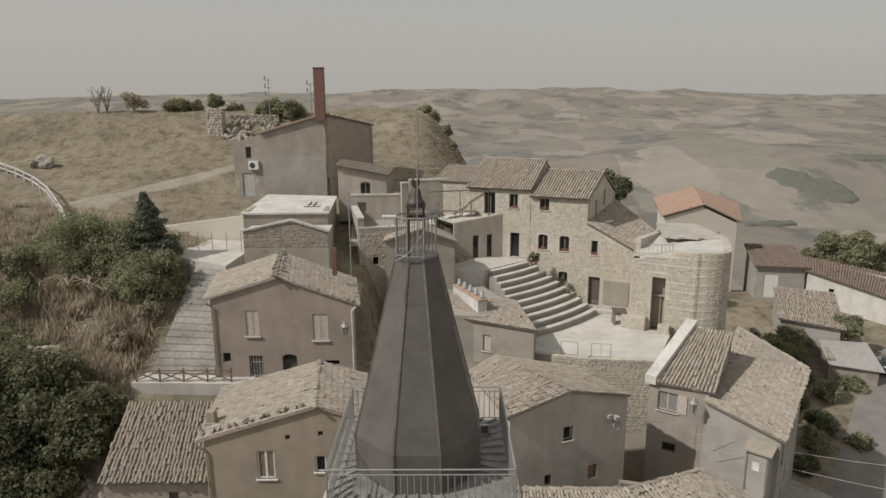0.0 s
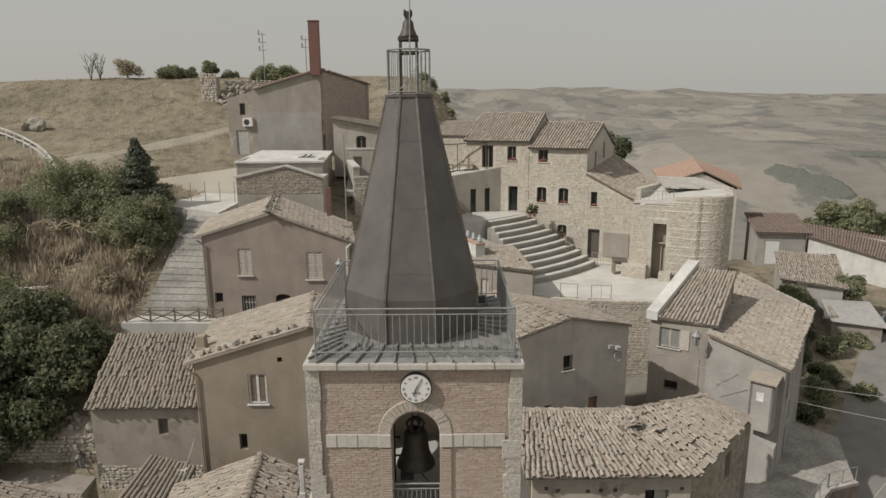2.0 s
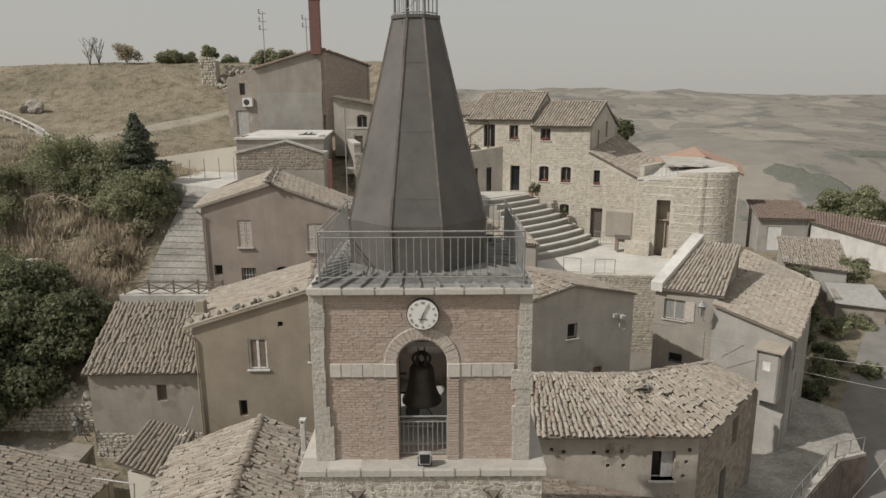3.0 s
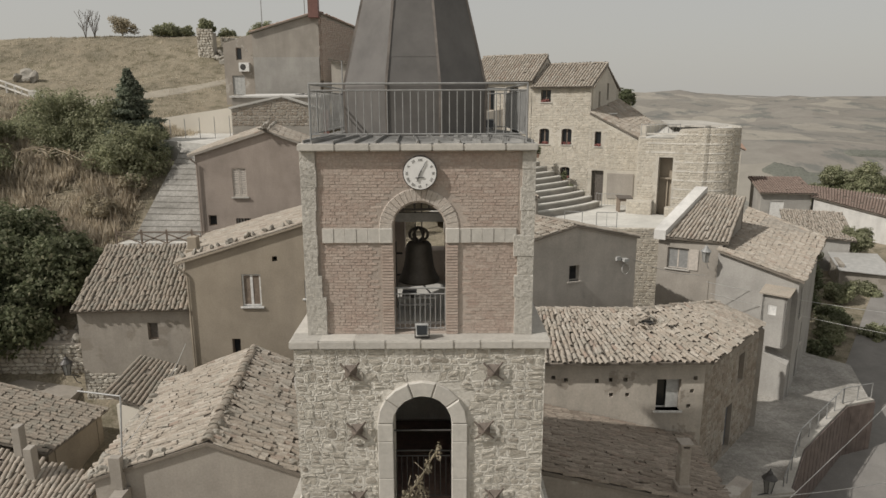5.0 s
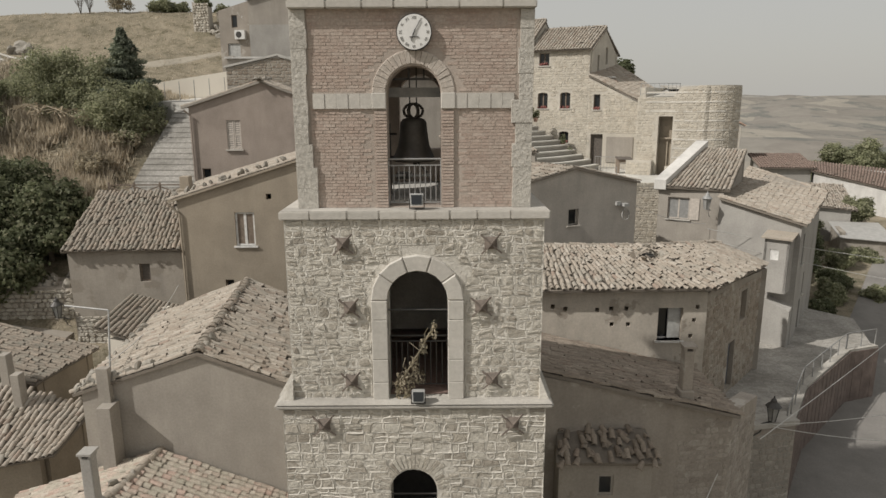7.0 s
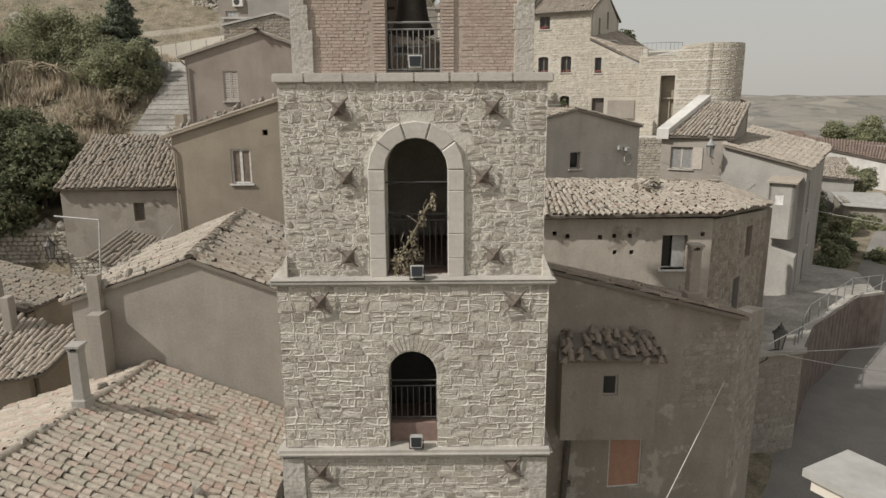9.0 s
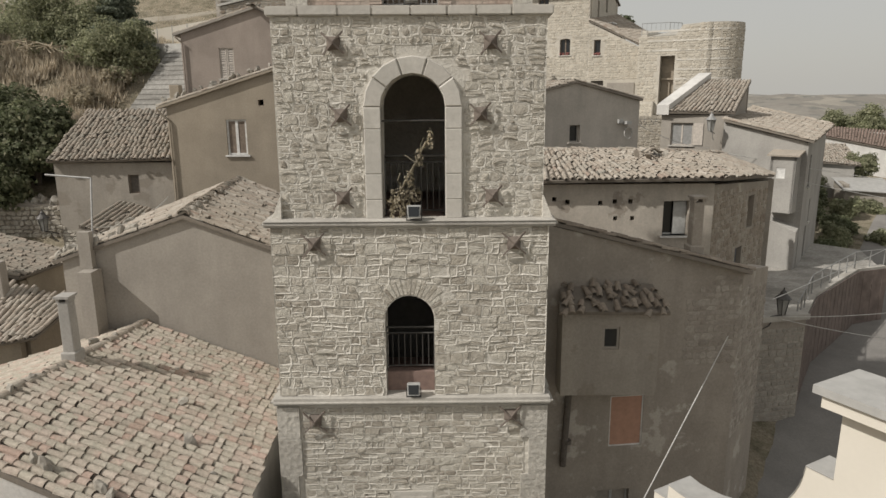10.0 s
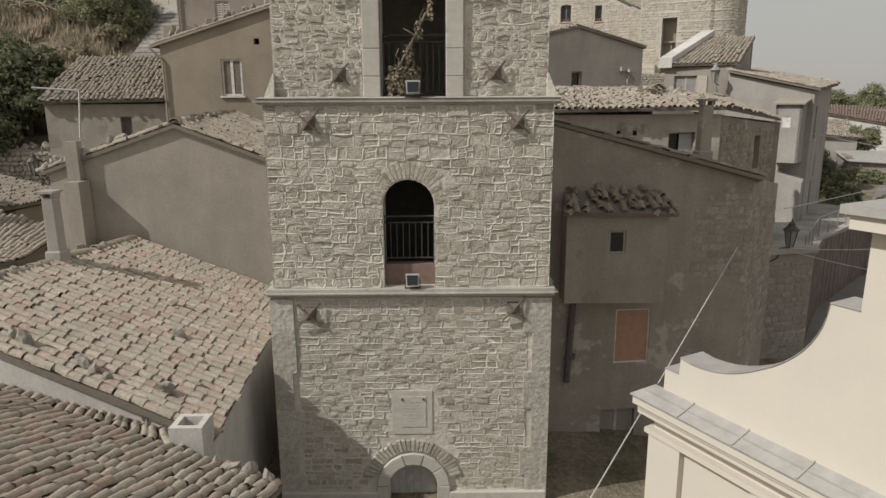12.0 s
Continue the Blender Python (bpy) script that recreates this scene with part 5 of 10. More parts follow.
# ---- houses ----
M_OFFWHITE = plaster("off_white_render", (0.39, 0.37, 0.335), 0.5)
M_BARE = plaster("crumbling_mortar", (0.36, 0.31, 0.245), 0.6, patch=(0.47, 0.42, 0.34), patch_at=0.58)
M_BARE_STONE = pieces("brown_wall_stone", [(0.0, (0.27, 0.21, 0.15)), (0.5, (0.35, 0.285, 0.21)), (1.0, (0.41, 0.36, 0.285))], 0.9, 9.0, lichen=(0.42, 0.37, 0.3), lichen_amount=0.6)
M_PEELING = plaster("peeling_pale_render", (0.55, 0.485, 0.395), 0.8, patch=(0.36, 0.305, 0.24), patch_at=0.58)
def stone_face(parent, p0, p1, z0, prof, seed, blocked=(), limit=0, hmin=0.13, hmax=0.26, wmin=0.18, wmax=0.55, depth=0.019, meshes=None, material=None):
    """Stones on the outer face of a wall from p0 to p1, left out at the openings."""
    r = random.Random(seed)
    p0, p1 = Vector(p0), Vector(p1)
    ln = (p1 - p0).length
    d = (p1 - p0) / ln
    out = Vector((d.y, -d.x))
    if isinstance(prof, (int, float)):
        prof = [(0, prof), (ln, prof)]
    px = Pieces("stone", meshes or RESTORED, parent, limit, material or M_RESTORED)

    def top(u):
        for (a, za), (b, zb) in zip(prof, prof[1:]):
            if u <= b + 1e-6:
                return za + (zb - za) * (u - a) / max(b - a, 1e-6)
        return prof[-1][1]

    rot = Matrix((( d.x, -out.x, 0), (d.y, -out.y, 0), (0, 0, 1))).to_4x4()
    z = z0
    while z < max(v for _, v in prof):
        h = r.uniform(hmin, hmax)
        u = r.uniform(-0.1, 0.1)
        while u < ln - 0.1:
            w = r.uniform(wmin, wmax)
            a, b = max(0, u), min(ln, u + w)
            if z + h < min(top(a), top(b)) + 0.05 and not any(b > o[0] - 0.05 and a < o[1] + 0.05 and z + h > o[2] - 0.05 and z < o[3] + 0.05 for o in blocked):
                q = p0 + d * ((a + b) / 2)
                m = rot.copy()
                m.translation = (q.x, q.y, z + h / 2)
                px.add(m @ Matrix.Diagonal((b - a - 0.02, depth * r.uniform(0.5, 1.5), h - 0.02, 1)), math.hypot(q.x - 11, z - 16))
            u += w
        z += h
    px.done()


def house(name, label, corners, z0, tops, material, openings=((), (), (), ()), th=0.4, category="house", wall_label=""):
    """Four walls round the corners (front left, front right, back right, back left); tops: four heights or profiles."""
    c = [Vector(p) for p in corners]
    mid = sum(c, Vector((0, 0))) / 4
    h = thing(name, label, category, (mid.x, mid.y, z0))
    sides = ("front_wall", "right_wall", "back_wall", "left_wall")
    for i in range(4):
        bm = bmesh.new()
        a, b = c[i], c[(i + 1) % 4]
        d = (b - a).normalized()
        if i % 2:
            a, b = a + d * th * 0.985, b - d * th * 0.985
            top = tops[i]
        else:
            top = tops[i]
        wall(bm, a, b, z0, top, th, openings[i])
        part("wall", bm, material, h, wall_label)
    return h


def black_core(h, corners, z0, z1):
    """A near-black block behind the windows; the unlit room is put into its colour."""
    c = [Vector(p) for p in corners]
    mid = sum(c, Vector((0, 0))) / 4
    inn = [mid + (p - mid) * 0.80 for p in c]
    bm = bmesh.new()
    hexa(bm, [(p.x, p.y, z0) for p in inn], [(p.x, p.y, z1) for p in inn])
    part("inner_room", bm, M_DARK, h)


def verge(h, p, q, material, w=0.14, t=0.2):
    bm = bmesh.new()
    beam(bm, p, q, w, t)
    part("verge", bm, material, h)


def chimney(x, y, z0, z1, w, d, material, label, cap=True, lean=0.0):
    c = thing("chimney", label, "chimney", (x, y, z0))
    bm = bmesh.new()
    hexa(bm, [(x - w, y - d, z0 - 0.3), (x + w, y - d, z0 - 0.3), (x + w, y + d, z0 - 0.3), (x - w, y + d, z0 - 0.3)], [(x - w * 0.92 + lean, y - d * 0.92, z1), (x + w * 0.92 + lean, y - d * 0.92, z1), (x + w * 0.92 + lean, y + d * 0.92, z1), (x - w * 0.92 + lean, y + d * 0.92, z1)])
    bmesh.ops.bevel(bm, geom=bm.edges[:], offset=0.02, segments=1, affect="EDGES")
    part("shaft", bm, material, c)
    bm = bmesh.new()
    box(bm, x - w * 1.3, x + w * 1.3, y - d * 1.3, y + d * 1.3, z0 - 0.25, z0 + 0.32)
    bmesh.ops.bevel(bm, geom=bm.edges[:], offset=0.03, segments=1, affect="EDGES")
    part("foot", bm, material, c)
    if cap:
        bm = bmesh.new()
        box(bm, x - w * 1.25 + lean, x + w * 1.25 + lean, y - d * 1.25, y + d * 1.25, z1 + 0.1, z1 + 0.16)
        for sx in (-1, 1):
            box(bm, x + sx * w * 0.8 - 0.04 + lean, x + sx * w * 0.8 + 0.04 + lean, y - d * 0.9, y + d * 0.9, z1, z1 + 0.1)
        part("cap", bm, material, c)
    return c


# pink house with shuttered windows
PK = [(-14.65, 26.5), (-5.38, 26.5), (-6.3, 32.0), (-15.6, 32.0)]
pk_l = (Vector(PK[1]) - Vector(PK[0])).length
pink = house("house", "pink rendered two-storey house with louvred shutters and a tiled gable roof", PK, 8.5,
             [[(0, 16.80), (4.45, 18.19), (pk_l, 16.47)], 16.4, [(0, 16.4), (4.8, 18.3), (9.3, 16.7)], 16.7], M_PINK,
             [[(2.2, 3.06, 14.25, 16.0), (6.55, 7.55, 13.95, 15.75), (0.54, 1.06, 12.43, 13.1), (2.25, 3.17, 11.0, 12.9), (4.45, 5.42, 11.0, 12.98, 0.25), (7.3, 8.2, 12.2, 12.55)], (), (), ()])
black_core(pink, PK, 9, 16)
shutters(pink, PK[0], PK[1], 2.2, 3.06, 14.25, 16.0)
shutters(pink, PK[0], PK[1], 6.55, 7.55, 13.95, 15.75)
window(pink, PK[0], PK[1], 0.54, 1.06, 12.43, 13.1, 0.12, M_WOOD, False, 1)
door(pink, PK[0], PK[1], 2.25, 3.17, 11.0, 12.9, M_DOOR, 0.22)
grille(pink, PK[0], PK[1], 2.25, 3.17, 11.0, 12.9, 5, 2, -0.1, M_FRAME)
door(pink, PK[0], PK[1], 4.45, 5.42, 11.0, 12.55, M_DOOR, 0.22)
grille(pink, PK[0], PK[1], 4.45, 5.42, 12.55, 12.95, 6, 3, -0.1)
tile_roof(pink, "roof_left", [(-15.0, 26.36, 16.78), (-16.05, 32.2, 16.95), (-11.25, 32.1, 18.55), (-10.2, 26.34, 18.28)], 100, lambda p: p.y, M_TILE, mess=1.0, seed=11)
tile_roof(pink, "roof_right", [(-5.0, 26.36, 16.42), (-6.0, 32.2, 16.55), (-11.25, 32.1, 18.55), (-10.2, 26.34, 18.28)], 100, lambda p: p.y, M_TILE, mess=1.0, seed=12)
ridge_tiles(pink, (-10.2, 26.1, 18.3), (-11.25, 32.1, 18.57), M_TILE_DARK, 0.34, 0.3)
loose_stones("dark broken ridge tile lying loose on the pink house", [Vector((-10.2, 26.1, 18.34)).lerp(Vector((-11.25, 32.1, 18.6)), k / 16) + Vector((0.25 * (-1) ** k, 0, 0)) for k in range(17)], 21, (0.16, 0.3), "loose_ridge_tile")
loose_stones("stone weighing down the eaves of the pink house", [Vector((-5.2, 26.4, 16.5)).lerp(Vector((-10.0, 26.4, 18.2)), u) for u in (0.05, 0.12, 0.2, 0.33, 0.5, 0.62)] + [Vector((-5.2, 26.4, 16.5)).lerp(Vector((-6.0, 32.0, 16.6)), u) for u in (0.2, 0.35, 0.5, 0.7)], 22, (0.14, 0.26))
verge(pink, (-15.05, 26.42, 16.74), (-10.2, 26.42, 18.24), M_GREY, 0.16, 0.13)
verge(pink, (-4.95, 26.42, 16.38), (-10.2, 26.42, 18.24), M_GREY, 0.16, 0.13)
for x, y, zt in ((-14.55, 26.4, 16.5), (-5.5, 26.4, 16.2)):
    bm = bmesh.new()
    bar(bm, (x, y, 11.2), (x, y, zt - 0.2), 0.05)
    bar(bm, (x, y, zt - 0.2), (x + (0.3 if x > -10 else -0.3), y - 0.2, zt + 0.12), 0.05)
    part("downpipe", bm, M_FRAME if x > -10 else M_PINK, pink)

# ochre house beside the tower
YE = [(-11.6, 16.0), (-1.6, 16.0), (-2.3, 21.5), (-12.2, 21.5)]
ochre = house("house", "ochre rendered house with white windows and a low tiled gable roof", YE, 3.5,
              [[(0, 12.67), (5.75, 14.42), (10, 13.12)], 13.05, [(0, 13.0), (4.4, 14.3), (9.9, 12.7)], 12.6], M_OCHRE,
              [[(2.6, 3.5, 10.47, 12.05), (1.95, 2.36, 8.0, 8.85), (5.55, 6.1, 10.85, 11.75), (4.1, 4.34, 12.65, 12.9), (5.75, 6.0, 12.85, 13.1)], (), (), ()])
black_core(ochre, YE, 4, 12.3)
window(ochre, YE[0], YE[1], 2.6, 3.5, 10.47, 12.05, 0.07, M_FRAME, True, 2, M_FRAME, 0.085, blind=M_WOOD)
window(ochre, YE[0], YE[1], 1.95, 2.36, 8.0, 8.85, 0.12, M_WOOD, False, 1)
window(ochre, YE[0], YE[1], 5.55, 6.1, 10.85, 11.75, 0.07, M_FRAME, True, 1, M_FRAME, 0.075)
tile_roof(ochre, "roof_left", [(-11.95, 15.88, 12.62), (-12.5, 21.6, 12.85), (-6.75, 21.6, 14.5), (-5.85, 15.86, 14.5)], 120, lambda p: p.y, M_TILE, mess=0.9, seed=13)
tile_roof(ochre, "roof_right", [(-1.3, 15.88, 13.1), (-2.0, 21.6, 13.1), (-6.75, 21.6, 14.5), (-5.85, 15.86, 14.5)], 60, lambda p: p.x, M_TILE, mess=0.9, seed=14)
ridge_tiles(ochre, (-5.85, 15.6, 14.5), (-6.75, 21.6, 14.52), M_TILE)
verge(ochre, (-12.0, 15.92, 12.56), (-5.85, 15.92, 14.45), M_OCHRE, 0.12, 0.1)
verge(ochre, (-1.3, 15.92, 13.04), (-5.85, 15.92, 14.45), M_OCHRE, 0.12, 0.1)
loose_stones("pale stone weighing down the edge of the ochre roof", [Vector((-11.7, 16.15, 12.82)).lerp(Vector((-6.2, 16.15, 14.55)), (k + 0.3 * (k % 2)) / 13) for k in range(13)] + [Vector((-11.9, 16.5 + 0.75 * k, 12.85)) for k in range(6)], 33, (0.2, 0.36))
bm = bmesh.new()
bar(bm, (-11.5, 15.92, 5.0), (-11.5, 15.92, 12.0), 0.045)
bar(bm, (-11.5, 15.92, 12.0), (-11.95, 15.8, 12.5), 0.045)
part("downpipe", bm, M_OCHRE, ochre)
chimney(-11.6, 17.3, 12.7, 13.6, 0.24, 0.24, M_OCHRE, "short square rendered chimney on the ochre house", False)

# low shed with one small window, on a rubble base
SH = [(-17.05, 16.2), (-11.65, 16.2), (-12.2, 20.6), (-17.45, 20.6)]
shed = house("shed", "weathered rendered shed with a single-pitch tiled roof", SH, 4.0, [10.15, [(0, 10.15), (4.4, 12.2)], 12.2, [(0, 12.2), (4.4, 10.15)]], M_DULL,
             [[(3.31, 3.81, 8.73, 9.6)], (), (), ()], category="shed")
black_core(shed, SH, 4.5, 9.9)
window(shed, SH[0], SH[1], 3.31, 3.81, 8.73, 9.6, 0.14, M_WOOD, False, 1, blind=M_DOOR)
tile_roof(shed, "roof", [(-17.2, 15.9, 10.26), (-11.6, 15.9, 10.33), (-12.3, 20.6, 12.45), (-17.55, 20.6, 12.45)], 170, lambda p: p.y, M_TILE_DARK, mess=1.6, seed=15)

stone_face(shed, SH[0], SH[1], 4.6, [(0, 7.3), (2.0, 6.9), (3.4, 7.5), (5.4, 7.0)], 19, (), 50, 0.12, 0.26, 0.16, 0.45, 0.04, CUT_STONES, M_STONE)
# house with the large blank gable beside the tower
GB = [(-10.6, 5.0), (-3.0, 5.0), (-3.6, 12.3), (-11.1, 12.3)]
blank = house("house", "house with a blank grey cement gable and a stone-weighted tile roof", GB, 1.0,
              [[(0, 8.2), (3.7, 9.49), (7.6, 8.0)], 7.95, [(0, 8.1), (3.8, 9.6), (7.5, 8.1)], 8.15], M_GREY)
GLE, GRE, GRF, GRB = (-10.85, 4.9, 8.22), (-2.9, 4.9, 8.02), (-6.9, 4.88, 9.55), (-7.5, 12.4, 9.78)
tile_roof(blank, "roof_left", [GLE, (-11.35, 12.4, 8.3), GRB, GRF], 150, lambda p: p.y, M_TILE, seed=16, mess=1.7)
tile_roof(blank, "roof_right", [GRE, (-3.5, 12.4, 8.2), GRB, GRF], 150, lambda p: p.y, M_TILE, seed=17, mess=2.4)
ridge_tiles(blank, Vector(GRF) + Vector((0, 0, 0.03)), Vector(GRB) + Vector((0, 0, 0.03)), M_TILE_DARK, 0.36, 0.3)
r = random.Random(3)
loose_stones("rough grey stone lying on the roof edge of the gabled house", [Vector(GLE).lerp(Vector(GRF), u) + Vector((0, 0.15, 0.04)) for u in (0.02, 0.06, 0.1, 0.14, 0.19, 0.25, 0.32, 0.38, 0.45, 0.53, 0.6, 0.7, 0.8, 0.9)] + [Vector(GLE).lerp(Vector((-11.35, 12.4, 8.3)), u) + Vector((0.15, 0, 0.06)) for u in (0.03, 0.07, 0.12, 0.16, 0.21, 0.26, 0.32, 0.38, 0.45, 0.52, 0.6, 0.68, 0.76, 0.85, 0.93)]
             + [Vector(GRF).lerp(Vector(GRB), u) + Vector((r.uniform(0.1, 0.3), 0, 0.02)) for u in (0.06, 0.14, 0.24, 0.4, 0.5)] + [Vector(GRE).lerp(Vector(GRF), u) + Vector((0, 0.3, 0.05)) for u in (0.15, 0.3, 0.36)], 9)
chimney(-5.15, 10.0, 9.2, 10.75, 0.1, 0.1, M_WHITE, "slender round-topped white flue on the tile roof", True)

# large roof at the tower's foot
NR = [(-9.0, -2.45), (-3.65, -3.15), (-4.15, 4.6), (-8.4, 4.6)]
near_house = house("house", "white-walled house with a broad weathered clay tile roof", NR, -2.5, [[(0, 6.3), (5.35, 4.3)], 4.25, [(0, 4.6), (4.25, 6.1)], 6.2], M_WHITE)
tile_roof(near_house, "roof_right", [(-3.42, -3.35, 4.42), (-3.9, 4.95, 4.52), (-8.32, 4.95, 6.28), (-9.3, -2.45, 6.52)], 300, lambda p: p.y - 0.3 * p.x, M_TILE_PALE, 0.215, 0.25, 1.1, seed=18, odd=0.0)
NL = [(-9.3, -2.45, 6.52), (-8.32, 4.95, 6.28), (-12.6, 4.7, 5.0), (-13.4, -1.6, 5.1)]
tile_roof(near_house, "roof_left", [NL[3], NL[2], NL[1], NL[0]], 0, None, M_TILE_PALE, 0.215, 0.3, 1.2, seed=19)
bm = bmesh.new()
wall(bm, (-13.0, -1.6), (-9.0, -2.45), -2.5, [(0, 4.9), (4.1, 6.3)], 0.3)
wall(bm, (-12.3, 4.4), (-13.0, -1.4), -2.5, 4.85, 0.3)
part("wall", bm, M_WHITE, near_house)
ridge_tiles(near_house, (-9.3, -2.45, 6.53), (-8.32, 4.95, 6.3), M_TILE, 0.3, 0.36)
loose_stones("rough grey stone weighing down the clay tiles", [(-7.4, -2.2, 5.93), (-7.1, -2.35, 5.82), (-6.0, -2.5, 5.45), (-5.8, -2.6, 5.36), (-5.5, -2.7, 5.28), (-4.4, -1.0, 4.82), (-4.6, -2.5, 4.9), (-4.2, -1.9, 4.75), (-5.2, -0.2, 5.1), (-5.9, 1.3, 5.4), (-8.8, 2.9, 6.4), (-8.5, 3.4, 6.35), (-8.9, 0.4, 6.5), (-9.0, -0.3, 6.5), (-4.3, 0.9, 4.7)], 12)
chimney(-8.72, 1.75, 6.35, 7.95, 0.15, 0.17, M_OFFWHITE, "tall square white chimney stack standing on the roof ridge", True)
bm = bmesh.new()
box(bm, -9.85, -9.45, 4.35, 4.95, 4.0, 8.0)
box(bm, -9.95, -9.6, 4.75, 4.98, 8.0, 9.1)
part("flue_pier", bm, M_GREY, blank)

# nearest roof, falling away from the camera's side
FR_ = [(-10.5, -2.35, 5.85), (-2.0, -4.5, 4.22), (-2.0, -9.6, 6.0), (-10.5, -7.45, 7.6)]
front_house = thing("house", "low house with a clay tile roof seen from close above", "house", (-7, -5, 0))
bm = bmesh.new()
wall(bm, (-2.25, -9.3), (-2.25, -4.75), -2.5, [(0, 5.75), (4.55, 4.2)], 0.3)
wall(bm, (-2.55, -4.75), (-10.2, -2.75), -2.5, [(0, 4.15), (7.9, 5.55)], 0.3)
wall(bm, (-10.2, -7.3), (-2.25, -9.3), -2.5, [(0, 7.3), (8.2, 5.75)], 0.3)
part("wall", bm, M_WHITE, front_house)
tile_roof(front_house, "roof", [FR_[0], FR_[1], FR_[2], FR_[3]], 300, lambda p: -p.y, M_TILE_PALE, 0.175, 0.34, 1.5, seed=20, odd=0.0)
tile_roof(front_house, "roof_upper", [(-9.6, -1.05, 5.14), (-4.35, -2.62, 4.2), (-3.62, -4.0, 4.5), (-9.6, -2.5, 5.64)], 50, lambda p: -p.y, M_TILE_PALE, 0.175, 0.34, 1.5, seed=21, odd=0.0)
squat = thing("chimney", "squat white chimney with an open hollow top", "chimney", (-3.72, -3.55, 4.2))
bm = bmesh.new()
for x0, x1, y0, y1, top in ((-3.99, -3.44, -3.83, -3.73, 4.88), (-3.99, -3.44, -3.38, -3.28, 4.865), (-3.99, -3.89, -3.73, -3.38, 4.87), (-3.54, -3.44, -3.73, -3.38, 4.885)):
    box(bm, x0, x1, y0, y1, 4.0, top)
part("shaft", bm, M_WHITE, squat)
# near-black block gives the open flue its dark hollow
bm = bmesh.new()
box(bm, -3.885, -3.545, -3.725, -3.385, 4.0, 4.45)
part("soot_lining", bm, M_DARK, squat, "dark block filling the flue")
loose_stones("rough grey stone along the top of the tile roof", [(-6.6, -2.3, 5.0), (-5.9, -2.4, 4.75), (-5.05, -2.75, 4.62), (-4.7, -2.95, 4.62), (-3.1, -4.25, 4.45), (-2.8, -4.4, 4.45), (-2.5, -4.5, 4.42), (-2.2, -4.55, 4.36)], 5)

# two small houses farther left
G1 = [(-20.5, 9.9), (-15.2, 9.9), (-14.9, 13.4), (-20.5, 13.4)]
g1 = house("house", "cream house with a grey tile roof below the big tree", G1, 1.0, [[(0, 7.2), (5.3, 6.25)], 6.3, [(0, 6.3), (5.6, 7.3)], 7.2], M_OCHRE)
tile_roof(g1, "roof", [(-15.0, 9.6, 6.5), (-14.6, 13.5, 6.45), (-20.6, 13.6, 8.0), (-20.6, 9.6, 8.0)], 80, lambda p: -p.x, M_TILE_DARK, seed=22, mess=1.8)
G2 = [(-18.5, 5.6), (-13.3, 6.6), (-12.75, 8.9), (-18.5, 9.4)]
g2 = house("house", "cream house with tall chimneys and a mossy tile roof", G2, -1.0, [[(0, 4.7), (5.3, 5.2)], 5.3, [(0, 5.4), (5.75, 6.8)], 6.0], M_OCHRE)
tile_roof(g2, "roof", [(-18.5, 5.2, 4.55), (-12.6, 6.3, 5.35), (-12.6, 9.0, 5.75), (-18.5, 9.6, 7.2)], 80, lambda p: -p.x, M_TILE, seed=23, mess=1.8)
chimney(-15.9, 9.4, 6.2, 7.8, 0.17, 0.2, M_GREY, "tall rendered chimney stack on the mossy roof", False)
chimney(-15.0, 8.6, 5.7, 7.35, 0.17, 0.2, M_GREY, "tall rendered chimney stack on the mossy roof", False)
# lean-to between the shed and the gabled house
LT = [(-13.4, 12.0), (-11.6, 11.6), (-11.5, 14.0), (-13.4, 14.2)]
lean_to = house("lean_to", "small cream lean-to with a brown tile roof", LT, 3.0, [7.4, 7.5, 8.2, 7.9], M_CREAM, category="lean-to", th=0.25)
tile_roof(lean_to, "roof", [(-13.8, 11.8, 8.0), (-11.3, 11.4, 7.3), (-11.2, 14.2, 8.1), (-13.4, 14.4, 8.6)], 60, None, M_TILE_DARK, seed=24)

# grey house behind the tower on the other side
GH = [(3.95, 17.95), (10.9, 20.6), (8.0, 24.4), (2.15, 23.8)]
gh_l = (Vector(GH[1]) - Vector(GH[0])).length
grey = house("house", "plain grey cement house with a low tiled gable", GH, 1.5, [[(0, 12.8), (3.72, 13.64), (gh_l, 12.8)], 12.75, [(0, 12.8), (4.4, 13.5), (5.85, 12.8)], 12.75], M_GREY_PALE,
             [[(3.3, 3.9, 10.75, 11.6), (2.2, 2.65, 8.2, 8.9), (5.0, 5.6, 8.0, 8.9)], (), (), ()])
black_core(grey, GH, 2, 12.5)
window(grey, GH[0], GH[1], 3.3, 3.9, 10.75, 11.6, 0.2, M_GREY_PALE, True, 1, M_GREY_PALE)
window(grey, GH[0], GH[1], 2.2, 2.65, 8.2, 8.9, 0.2, M_WOOD, False, 1)
window(grey, GH[0], GH[1], 5.0, 5.6, 8.0, 8.9, 0.2, M_WOOD, False, 1, blind=M_RED_BLIND)
tile_roof(grey, "roof_left", [(3.75, 17.75, 12.85), (1.95, 23.9, 12.85), (3.57, 24.3, 13.72), (7.37, 19.15, 13.72)], 80, lambda p: p.y, M_TILE, mess=1.0, seed=25)
tile_roof(grey, "roof_right", [(11.05, 20.5, 12.85), (8.1, 24.5, 12.95), (3.57, 24.3, 13.72), (7.37, 19.15, 13.72)], 80, lambda p: p.y, M_TILE, mess=1.0, seed=26)
bm = bmesh.new()
tube(bm, [(*place_on(GH[0], GH[1], 6.75 + 0.24 * math.cos(k / 24 * 4 * math.pi), 0.06 + 0.002 * k), 11.15 + 0.3 * math.sin(k / 24 * 4 * math.pi)) for k in range(25)], 0.018, 5)
solo("cable_coil", bm, M_CABLE, "coil of pale cable hanging on the grey wall", "cable")
